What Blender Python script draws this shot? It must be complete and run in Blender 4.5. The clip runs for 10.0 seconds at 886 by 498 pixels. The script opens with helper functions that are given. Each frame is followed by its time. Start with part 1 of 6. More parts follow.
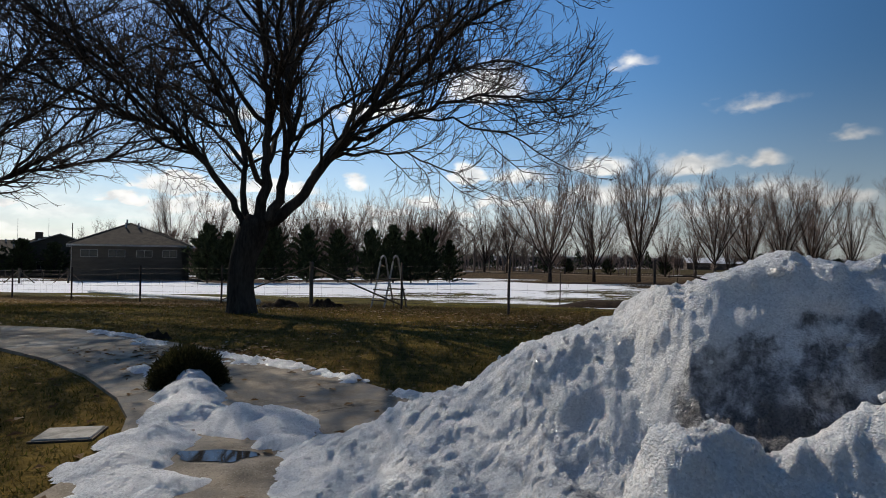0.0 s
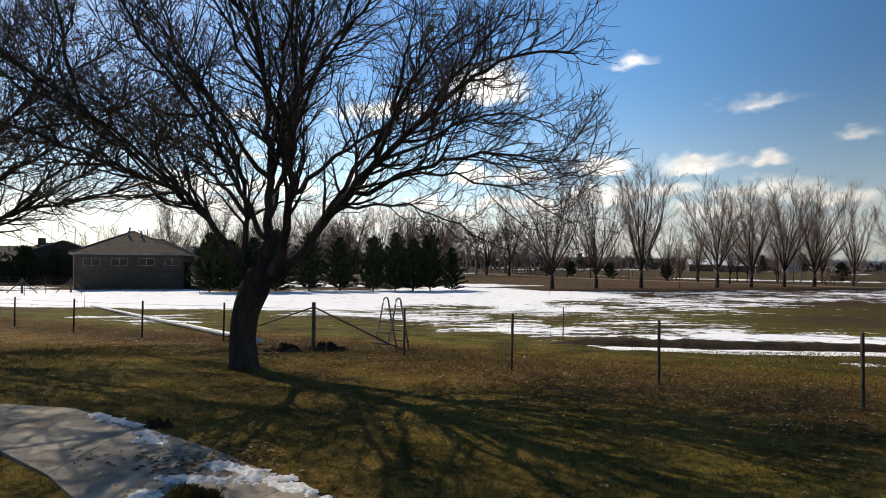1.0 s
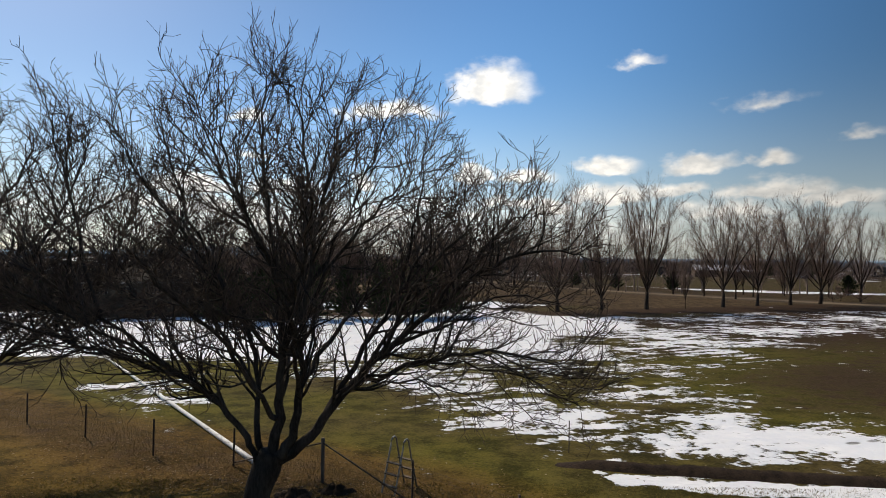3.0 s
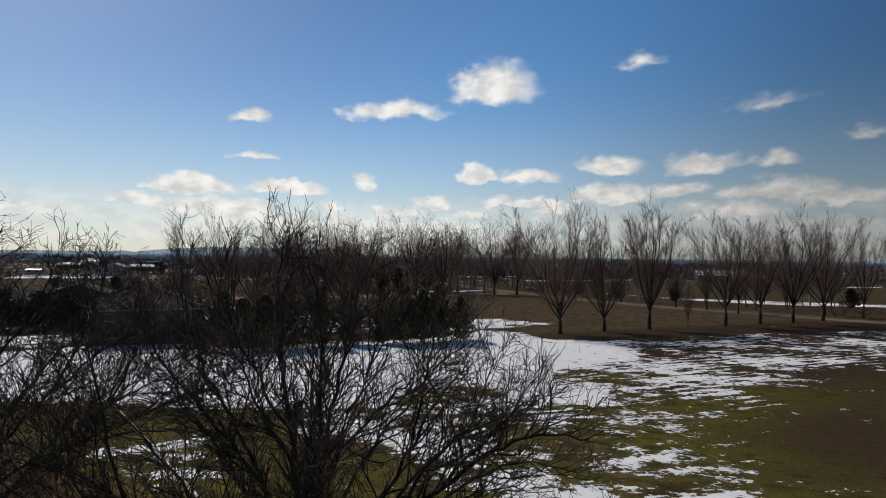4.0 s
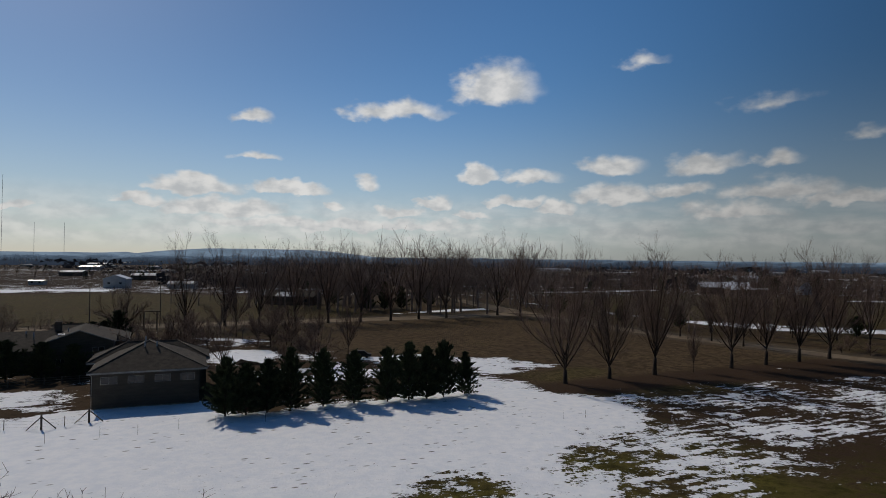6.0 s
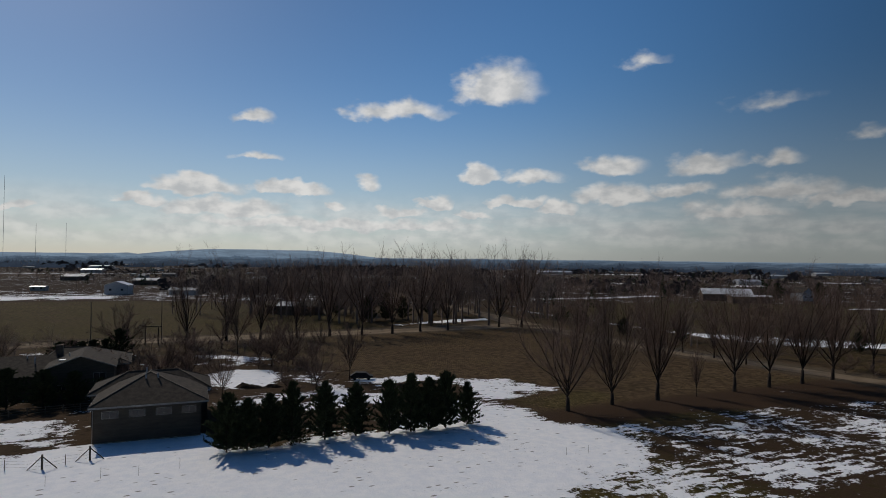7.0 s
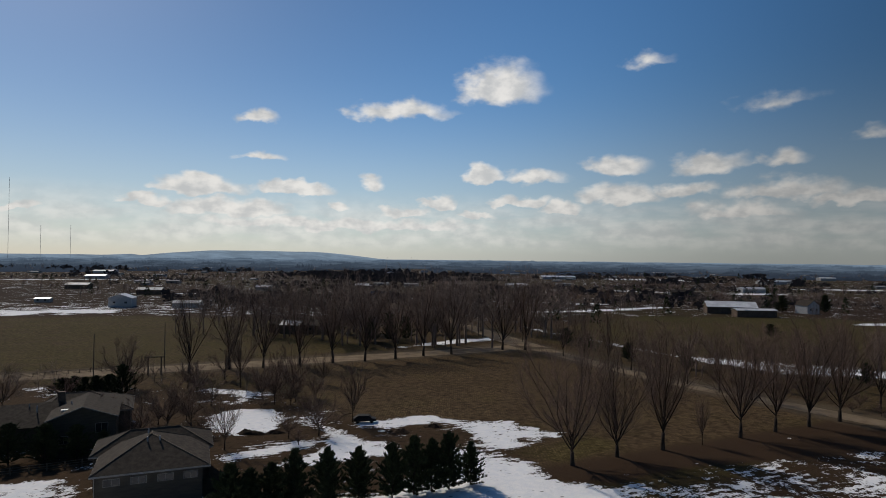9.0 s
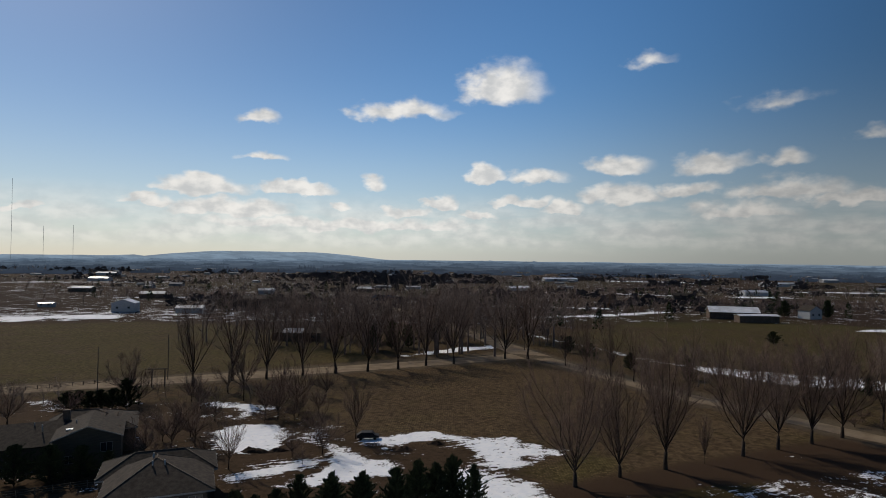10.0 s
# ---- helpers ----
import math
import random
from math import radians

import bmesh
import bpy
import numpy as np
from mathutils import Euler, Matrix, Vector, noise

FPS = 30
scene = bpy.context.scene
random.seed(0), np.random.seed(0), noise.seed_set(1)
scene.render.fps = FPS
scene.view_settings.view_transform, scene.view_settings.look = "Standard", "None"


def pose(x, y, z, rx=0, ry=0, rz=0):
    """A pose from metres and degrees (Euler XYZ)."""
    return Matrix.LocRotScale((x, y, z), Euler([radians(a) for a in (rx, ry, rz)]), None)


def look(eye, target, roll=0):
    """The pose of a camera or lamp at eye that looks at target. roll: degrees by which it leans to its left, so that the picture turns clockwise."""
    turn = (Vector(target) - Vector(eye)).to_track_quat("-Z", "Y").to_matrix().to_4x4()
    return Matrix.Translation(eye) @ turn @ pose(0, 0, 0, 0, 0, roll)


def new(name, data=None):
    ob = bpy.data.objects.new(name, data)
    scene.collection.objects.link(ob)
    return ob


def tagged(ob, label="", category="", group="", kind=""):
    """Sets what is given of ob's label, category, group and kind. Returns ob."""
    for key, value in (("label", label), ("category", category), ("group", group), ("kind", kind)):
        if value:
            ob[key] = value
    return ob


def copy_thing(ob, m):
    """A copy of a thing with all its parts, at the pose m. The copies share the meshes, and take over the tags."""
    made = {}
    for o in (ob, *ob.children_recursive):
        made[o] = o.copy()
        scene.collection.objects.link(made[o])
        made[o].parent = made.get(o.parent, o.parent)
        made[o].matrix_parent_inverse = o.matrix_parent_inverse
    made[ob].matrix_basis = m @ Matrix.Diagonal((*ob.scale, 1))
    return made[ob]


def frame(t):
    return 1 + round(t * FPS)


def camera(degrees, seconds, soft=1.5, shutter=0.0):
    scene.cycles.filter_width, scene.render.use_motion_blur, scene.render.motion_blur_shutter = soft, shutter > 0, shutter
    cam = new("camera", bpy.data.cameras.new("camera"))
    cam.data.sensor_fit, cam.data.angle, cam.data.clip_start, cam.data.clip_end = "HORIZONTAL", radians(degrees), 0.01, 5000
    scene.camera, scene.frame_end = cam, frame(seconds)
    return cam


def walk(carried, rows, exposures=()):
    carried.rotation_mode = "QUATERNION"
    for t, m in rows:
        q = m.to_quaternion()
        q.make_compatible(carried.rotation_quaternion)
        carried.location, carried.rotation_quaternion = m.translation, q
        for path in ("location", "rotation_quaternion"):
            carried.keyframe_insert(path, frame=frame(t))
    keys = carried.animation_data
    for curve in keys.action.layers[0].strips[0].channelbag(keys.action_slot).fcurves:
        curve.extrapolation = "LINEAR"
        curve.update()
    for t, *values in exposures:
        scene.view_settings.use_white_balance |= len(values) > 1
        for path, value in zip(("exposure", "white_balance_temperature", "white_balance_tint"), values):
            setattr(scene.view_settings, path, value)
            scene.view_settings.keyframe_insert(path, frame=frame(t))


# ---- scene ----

# ---- camera and its walk ----
cam = camera(71.95, 10.0, soft=0.9)
PITCH, LEAN = 1.0, 0.62      # the lens looks up by this much and the picture turns clockwise by this much
ROWS = [
    (0.0, 0.0, 0.0, 1.06, 0.0), (0.5, -0.005, 0.031, 1.50, 0.09), (1.0, -0.031, 0.047, 2.192, 0.19),
    (1.5, -0.025, 0.047, 2.887, 0.31), (2.0, -0.008, 0.023, 3.679, 0.44), (2.5, -0.034, -0.04, 4.733, 0.53),
    (3.0, -0.138, -0.227, 6.048, 0.65), (4.5, -0.468, -0.869, 11.884, 0.93), (5.0, -0.631, -0.773, 13.9, 0.96),
    (5.5, -0.769, -0.52, 15.912, 0.99), (7.0, -1.029, -0.021, 22.581, 1.16), (7.5, -1.108, 0.106, 24.762, 1.21),
    (8.0, -1.106, 0.301, 26.985, 1.29), (8.5, -1.163, 0.471, 29.192, 1.39), (9.0, -1.15, 0.574, 31.429, 1.47),
    (9.5, -1.292, 0.453, 33.535, 1.55), (10.0, -1.397, 0.147, 35.035, 1.65),
]
EXPOSURES = [(0.0, -0.12, 6500, 10), (0.5, 0.06, 6650, 10), (1.0, 0.40, 6950, 10), (1.5, 0.44, 7050, 10), (2.5, 0.28, 6950, 10), (3.0, 0.1, 6950, 10),
             (4.5, -0.6, 6450, 10), (5.5, -0.8, 6400, 10), (7.5, -0.82, 6450, 10), (10.0, -0.52, 6600, 10)]
walk(cam, [(t, pose(x, y, z, 0, 0, yaw) @ pose(0, 0, 0, 90 + PITCH, 0, 0) @ pose(0, 0, 0, 0, 0, LEAN))
           for t, x, y, z, yaw in ROWS], EXPOSURES)

# ---- world and sun ----
SUN_AZ, SUN_EL = -40.5, 39.0     # degrees clockwise from ahead, degrees up
SKY_STRENGTH, SUN_STRENGTH = 0.10, 3.8


class Nodes:
    """Short-hand for building node trees."""

    def __init__(self, tree):
        self.tree = tree

    def add(self, kind, inputs=None, operation="", clamp=False, smooth=None, color=False, attribute=""):
        n = self.tree.nodes.new(kind)
        if operation:
            n.operation = operation
        if clamp:
            n.use_clamp = True
        if smooth is not None:
            n.interpolation_type = "SMOOTHSTEP" if smooth else "LINEAR"
        if color:
            n.data_type = "RGBA"
        if attribute:
            n.attribute_name = attribute
        for k, v in (inputs or {}).items():
            sock = n.inputs[k]
            if isinstance(v, bpy.types.NodeSocket):
                self.tree.links.new(v, sock)
            else:
                sock.default_value = v
        return n

    def math(self, op, a, b=0.0, c=0.0, clamp=False):
        return self.add("ShaderNodeMath", {0: a, 1: b, 2: c}, operation=op, clamp=clamp).outputs[0]

    def vec(self, op, a, b=(0, 0, 0)):
        return self.add("ShaderNodeVectorMath", {0: a, 1: b}, operation=op)

    def remap(self, v, a, b, c=0.0, d=1.0, smooth=True):
        return self.add("ShaderNodeMapRange", {0: v, 1: a, 2: b, 3: c, 4: d}, smooth=smooth).outputs[0]

    def noise(self, vector, scale, detail=4.0, rough=0.55, distort=0.0):
        return self.add("ShaderNodeTexNoise", {"Vector": vector, "Scale": scale, "Detail": detail,
                                               "Roughness": rough, "Distortion": distort}).outputs[0]

    def mix(self, f, a, b):
        n = self.add("ShaderNodeMix", color=True)
        for sock, v in ((n.inputs[0], f), (n.inputs[6], a), (n.inputs[7], b)):
            if isinstance(v, bpy.types.NodeSocket):
                self.tree.links.new(v, sock)
            else:
                sock.default_value = v if not isinstance(v, tuple) or len(v) == 4 else (*v, 1.0)
        return n.outputs[2]


# azimuth, elevation, half width, half height (degrees), density
CLOUDS = [
    (3.8, 16.1, 4.3, 2.3, 1.0), (-5.7, 13.7, 5.2, 1.0, 0.9), (-18.4, 12.5, 1.9, 0.7, 0.9), (-18.2, 9.1, 1.9, 0.5, 0.8),
    (17.0, 17.6, 2.3, 0.7, 0.5), (27.4, 13.4, 3.2, 0.9, 0.36), (14.4, 8.7, 2.9, 1.1, 0.9), (22.3, 8.6, 3.5, 1.1, 0.9),
    (27.6, 8.5, 2.0, 0.9, 0.8), (2.1, 8.0, 2.0, 0.9, 0.8), (6.8, 7.9, 3.4, 0.8, 0.55), (-23.3, 6.4, 4.0, 1.1, 0.9),
    (-15.4, 6.5, 4.1, 0.7, 0.9), (-21.0, 4.5, 6.5, 1.1, 0.8), (-11.1, 5.1, 1.2, 0.6, 0.7), (-1.9, 5.5, 1.8, 0.7, 0.8),
    (5.8, 5.6, 3.4, 0.7, 0.7), (14.4, 6.0, 4.2, 1.3, 0.7), (28.0, 6.1, 5.6, 1.1, 0.55), (33.7, 9.9, 1.8, 0.6, 0.4), (-27.5, 4.9, 2.6, 0.6, 0.7), (-5.0, 4.6, 3.0, 0.7, 0.7), (1.5, 4.4, 2.6, 0.6, 0.6), (9.5, 4.9, 2.4, 0.8, 0.7), (20.0, 6.3, 3.0, 0.9, 0.7), (32.5, 5.2, 3.2, 0.9, 0.7),
    (-36.3, 4.0, 2.4, 0.5, 0.7), (-11.1, 3.3, 18.0, 0.9, 0.6), (24.2, 4.6, 5.4, 1.0, 0.5), (-8.3, 7.0, 1.2, 0.7, 0.6),
]


def make_world():
    world = bpy.data.worlds.new("sky")
    world.use_nodes = True
    scene.world = world
    world.node_tree.nodes.clear()
    n = Nodes(world.node_tree)
    sky = n.add("ShaderNodeTexSky")
    sky.sky_type, sky.sun_disc = "NISHITA", False
    sky.sun_elevation, sky.sun_rotation = radians(SUN_EL), radians(SUN_AZ % 360)
    sky.air_density, sky.dust_density, sky.ozone_density, sky.altitude = 1.0, 0.6, 2.5, 700.0
    way = n.add("ShaderNodeTexCoord").outputs["Generated"]
    sep = n.add("ShaderNodeSeparateXYZ", {0: way})
    az = n.math("DEGREES", n.math("ARCTAN2", sep.outputs[0], sep.outputs[1]))
    el = n.math("DEGREES", n.math("ARCSINE", sep.outputs[2]))
    at = n.add("ShaderNodeCombineXYZ", {0: az, 1: el, 2: 0.0}).outputs[0]
    stretched = n.vec("MULTIPLY", at, (1.0, 1.6, 1.0)).outputs[0]
    puff = n.add("ShaderNodeTexNoise", {"Vector": stretched, "Scale": 0.40, "Detail": 3.5, "Roughness": 0.5})
    wisp = n.noise(stretched, 0.8, 4.0, 0.5)
    shift = n.vec("MULTIPLY", n.vec("SUBTRACT", puff.outputs[1], (0.5, 0.5, 0.5)).outputs[0], (3.4, 2.2, 0.0)).outputs[0]
    bent = n.vec("ADD", at, shift).outputs[0]
    mass = 0.0
    for a, e, w, h, k in CLOUDS:
        d = n.vec("DIVIDE", n.vec("SUBTRACT", bent, (a, e - 0.3 * h, 0)).outputs[0], (w * 1.12, h * 1.35, 1.0)).outputs[0]
        d = n.vec("MAXIMUM", d, n.vec("MULTIPLY", d, (-1.0, -2.1, 1.0)).outputs[0]).outputs[0]
        k = k * (1.6 if e < 8.5 else 1.0)
        v = n.math("MULTIPLY_ADD", n.vec("LENGTH", d).outputs["Value"], -k, k)
        mass = v if mass == 0.0 else n.math("MAXIMUM", mass, v)
    # a bank of low broken cloud towards the horizon
    low = n.vec("MULTIPLY", at, (0.16, 0.75, 1.0)).outputs[0]
    bank = n.math("MULTIPLY", n.remap(n.noise(low, 0.8, 4.0, 0.5), 0.25, 0.62),
                  n.math("MULTIPLY", n.remap(el, 0.3, 2.2), n.remap(el, 3.2, 6.6, 1.0, 0.0)))
    grain = n.math("MULTIPLY_ADD", wisp, 0.5, -0.25)
    dens = n.remap(n.math("ADD", mass, grain), -0.02, 0.60)
    dens = n.math("MAXIMUM", dens, n.math("MULTIPLY", bank, 0.62))
    up = n.remap(el, -1.0, 20.0, 1.0, 0.0)
    haze = n.math("MULTIPLY", n.math("POWER", up, 2.0), 0.68)
    blue = n.add("ShaderNodeHueSaturation", {"Saturation": 1.28, "Color": sky.outputs[0]}).outputs[0]
    base = n.mix(haze, blue, (6.2, 6.9, 7.3))
    shade = n.remap(n.noise(stretched, 0.6, 3.0, 0.5), 0.3, 0.7)
    body = n.mix(shade, (7.4, 7.5, 7.5), (11.2, 10.9, 10.4))
    col = n.mix(n.math("MULTIPLY", dens, 0.92), base, body)
    toward = n.vec("DOT_PRODUCT", way, (math.sin(radians(SUN_AZ)) * math.cos(radians(SUN_EL)), math.cos(radians(SUN_AZ)) * math.cos(radians(SUN_EL)), math.sin(radians(SUN_EL)))).outputs["Value"]
    glow = n.math("MULTIPLY", n.remap(toward, 0.25, 0.70, 0.61, 1.15), n.remap(toward, 0.72, 0.95, 1.0, 0.84))
    bg = n.add("ShaderNodeBackground", {0: col, 1: n.math("MULTIPLY", glow, SKY_STRENGTH)})
    out = n.add("ShaderNodeOutputWorld")
    n.tree.links.new(bg.outputs[0], out.inputs[0])


make_world()
sun = new("sun", bpy.data.lights.new("sun", "SUN"))
sun.data.energy, sun.data.angle, sun.data.color = SUN_STRENGTH, radians(0.55), (1.0, 0.90, 0.76)
sun_way = Vector((math.sin(radians(SUN_AZ)) * math.cos(radians(SUN_EL)), math.cos(radians(SUN_AZ)) * math.cos(radians(SUN_EL)),
                  math.sin(radians(SUN_EL))))
sun.matrix_world = look(sun_way * 60, (0, 0, 0))

# ---- materials ----


def material(name, build):
    m = bpy.data.materials.new(name)
    m.use_nodes = True
    m.node_tree.nodes.clear()
    n = Nodes(m.node_tree)
    shader = n.add("ShaderNodeBsdfPrincipled")
    out = n.add("ShaderNodeOutputMaterial")
    n.tree.links.new(shader.outputs[0], out.inputs[0])
    build(n, shader)
    return m


def put(n, shader, **values):
    for k, v in values.items():
        sock = shader.inputs[k.replace("_", " ")]
        if isinstance(v, bpy.types.NodeSocket):
            n.tree.links.new(v, sock)
        else:
            sock.default_value = (*v, 1.0) if isinstance(v, tuple) and len(v) == 3 and k.endswith("Color") else v


def place(n):
    return n.add("ShaderNodeNewGeometry").outputs["Position"]


def bump(n, height, strength, distance):
    return n.add("ShaderNodeBump", {"Height": height, "Strength": strength, "Distance": distance}).outputs[0]


def mottled(name, dark, light, scale, rough=0.8, relief=0.4, depth=0.01, fine=6.0, stretch=(1, 1, 1), metal=0.0, vary=0.25, gloss=0.12):
    """A surface of two tones with coarse blotches, fine grain and a little difference from piece to piece."""

    def build(n, s):
        co = n.vec("MULTIPLY", n.add("ShaderNodeTexCoord").outputs["Object"], stretch).outputs[0]
        a, b = n.noise(co, scale, 5.0), n.noise(co, scale * fine, 4.0, 0.65)
        f = n.math("ADD", n.math("MULTIPLY", a, 0.6), n.math("MULTIPLY", b, 0.4))
        f = n.remap(f, 0.32, 0.68)
        c = n.mix(f, dark, light)
        own = n.add("ShaderNodeObjectInfo").outputs["Random"]
        c = n.add("ShaderNodeHueSaturation", {"Value": n.math("MULTIPLY_ADD", own, vary, 1.0 - vary / 2), "Color": c}).outputs[0]
        put(n, s, Base_Color=c, Roughness=n.math("MULTIPLY_ADD", b, 0.2, rough - 0.1), Metallic=metal,
            Normal=bump(n, b, relief, depth))
        s.inputs["Specular IOR Level"].default_value = gloss

    return material(name, build)


def ground_material():
    def build(n, s):
        co = place(n)
        zone = n.add("ShaderNodeAttribute", attribute="zone")       # snow, green, bare soil
        tone = n.add("ShaderNodeAttribute", attribute="tone")       # stubble rows, leaf litter, gravel
        z = n.add("ShaderNodeSeparateColor", {0: zone.outputs["Color"]}).outputs
        k = n.add("ShaderNodeSeparateColor", {0: tone.outputs["Color"]}).outputs
        far = n.noise(co, 0.09, 5.0)
        mid = n.noise(co, 0.8, 6.0, 0.6)
        fine = n.noise(co, 9.0, 5.0, 0.7)
        grit = n.noise(co, 45.0, 3.0, 0.7)
        tuft = n.remap(n.math("ADD", n.math("MULTIPLY", mid, 0.55), n.math("MULTIPLY", fine, 0.45)), 0.36, 0.64)
        green = n.mix(tuft, (0.026, 0.021, 0.008), (0.078, 0.062, 0.021))
        lush = n.mix(tuft, (0.034, 0.034, 0.006), (0.140, 0.122, 0.022))
        depth = n.add("ShaderNodeSeparateXYZ", {0: co}).outputs[1]
        green = n.mix(n.remap(depth, 40.0, 90.0), lush, green)
        warm = n.mix(tuft, (0.034, 0.021, 0.006), (0.175, 0.104, 0.028))
        straw = n.mix(n.remap(k[1], 0.05, 0.2), n.mix(tuft, (0.024, 0.016, 0.010), (0.092, 0.060, 0.033)), warm)
        soil = n.mix(n.remap(fine, 0.3, 0.7), (0.021, 0.013, 0.008), (0.068, 0.043, 0.027))
        gmix = n.remap(n.math("ADD", z[1], n.math("MULTIPLY_ADD", far, 0.8, -0.4)), 0.3, 0.75)
        c = n.mix(gmix, straw, green)
        plots = n.add("ShaderNodeTexVoronoi", {"Vector": n.vec("MULTIPLY", co, (0.004, 0.0075, 0.0)).outputs[0], "Scale": 1.0, "Randomness": 0.8})
        plot = n.add("ShaderNodeSeparateColor", {0: plots.outputs["Color"]}).outputs[0]
        crop = n.add("ShaderNodeValToRGB", {0: plot})
        crop.color_ramp.interpolation = "CONSTANT"
        for at, tone in ((0.25, (0.030, 0.021, 0.014)), (0.5, (0.045, 0.042, 0.013)), (0.75, (0.062, 0.043, 0.022))):
            crop.color_ramp.elements.new(at).color = (*tone, 1.0)
        crop.color_ramp.elements[0].color = (0.016, 0.012, 0.010, 1.0)
        crop.color_ramp.elements[-1].color = (0.022, 0.017, 0.012, 1.0)
        beyond = n.remap(n.add("ShaderNodeSeparateXYZ", {0: co}).outputs[1], 330.0, 420.0)
        c = n.mix(n.math("MULTIPLY", beyond, 0.85), c, crop.outputs[0])
        smix = n.remap(n.math("ADD", z[2], n.math("MULTIPLY_ADD", mid, 0.9, -0.45)), 0.3, 0.7)
        c = n.mix(smix, c, soil)
        turned = n.vec("MULTIPLY", co, (0.45, 0.9, 0.0)).outputs[0]
        wave = n.add("ShaderNodeTexWave", {"Vector": turned, "Scale": 1.3, "Distortion": 2.5, "Detail": 4.0, "Detail Scale": 1.5, "Detail Roughness": 0.7}).outputs[1]
        c = n.mix(n.math("MULTIPLY", k[0], n.math("MULTIPLY", wave, n.remap(mid, 0.3, 0.6))), c, (0.115, 0.084, 0.047))
        chaff = n.math("MULTIPLY", n.remap(n.noise(co, 1.9, 6.0, 0.8), 0.52, 0.66), n.remap(n.noise(co, 0.05, 4.0, 0.6), 0.36, 0.62, 0.15, 1.0))
        c = n.mix(n.math("MULTIPLY", n.remap(k[0], 0.0, 0.4), chaff), c, (0.19, 0.135, 0.062))
        leaf = n.add("ShaderNodeTexVoronoi", {"Vector": co, "Scale": 14.0})
        leafy = n.math("MULTIPLY", n.math("LESS_THAN", leaf.outputs["Distance"], 0.28), n.math("MULTIPLY", k[1], n.remap(n.noise(co, 0.7, 4.0, 0.6), 0.45, 0.62)))
        leafc = n.mix(n.add("ShaderNodeSeparateColor", {0: leaf.outputs["Color"]}).outputs[0], (0.055, 0.033, 0.016), (0.34, 0.24, 0.15))
        c = n.mix(leafy, c, leafc)
        gravel = n.mix(n.remap(grit, 0.3, 0.7), (0.045, 0.034, 0.022), (0.13, 0.10, 0.068))
        c = n.mix(k[2], c, gravel)
        # snow lies where its depth beats the stalks
        across = n.vec("DOT_PRODUCT", co, (-0.42, 0.91, 0.0)).outputs["Value"]
        along_rows = n.vec("DOT_PRODUCT", co, (0.91, 0.42, 0.0)).outputs["Value"]
        stretched = n.add("ShaderNodeCombineXYZ", {0: n.math("MULTIPLY", along_rows, 0.75), 1: n.math("MULTIPLY", across, 1.15), 2: 0.0}).outputs[0]
        drift = n.math("ADD", n.math("MULTIPLY", n.noise(co, 0.10, 3.0, 0.5), 0.5), n.math("MULTIPLY", n.noise(stretched, 0.42, 7.0, 0.66), 0.5))
        clump = n.noise(co, 2.6, 5.0, 0.65)
        lie = n.math("ADD", z[0], n.math("ADD", n.math("MULTIPLY_ADD", drift, 2.2, -1.1), n.math("MULTIPLY_ADD", clump, 0.75, -0.375)))
        drill = n.math("SINE", n.math("MULTIPLY_ADD", across, 3.9, n.math("MULTIPLY", n.noise(co, 0.3, 4.0, 0.6), 9.0)))
        lie = n.math("ADD", lie, n.math("MULTIPLY", drill, n.remap(n.noise(co, 0.06, 3.0), 0.42, 0.62, 0.0, 0.10)))
        lie = n.math("ADD", lie, n.math("MULTIPLY_ADD", n.noise(co, 0.75, 5.0, 0.65), 0.55, -0.275))
        snow = n.remap(lie, 0.46, 0.54)
        melt = n.remap(lie, 0.40, 0.50)
        c = n.mix(n.math("MULTIPLY", melt, 0.35), c, (0.06, 0.055, 0.05))
        white = n.mix(n.remap(mid, 0.3, 0.7), (0.78, 0.80, 0.83), (0.88, 0.88, 0.88))
        stalks = n.math("MULTIPLY", n.remap(n.noise(co, 2.2, 6.0, 0.75), 0.62, 0.68), n.remap(n.noise(co, 0.07, 3.0), 0.45, 0.62))
        snow = n.math("MULTIPLY", snow, n.math("MULTIPLY_ADD", stalks, -0.85, 1.0))
        furrow = n.add("ShaderNodeCombineXYZ", {0: n.math("MULTIPLY", along_rows, 0.55), 1: n.math("MULTIPLY", across, 1.15), 2: 0.0}).outputs[0]
        stub = n.add("ShaderNodeTexVoronoi", {"Vector": furrow, "Scale": 1.0, "Randomness": 0.75})
        dots = n.math("MULTIPLY", n.remap(stub.outputs["Distance"], 0.13, 0.24, 1.0, 0.0), n.remap(n.noise(co, 0.25, 4.0, 0.6), 0.46, 0.58))
        snow = n.math("MULTIPLY", snow, n.math("MULTIPLY_ADD", dots, -0.75, 1.0))
        c = n.mix(snow, c, white)
        h = n.math("ADD", n.math("MULTIPLY", fine, n.math("MULTIPLY_ADD", snow, -0.75, 1.0)), n.math("MULTIPLY", snow, n.math("MULTIPLY", clump, 3.0)))
        put(n, s, Base_Color=c, Roughness=n.math("MULTIPLY_ADD", snow, -0.25, 0.95), Normal=bump(n, h, 0.7, 0.06))
        s.inputs["Specular IOR Level"].default_value = 0.03

    return material("ground", build)


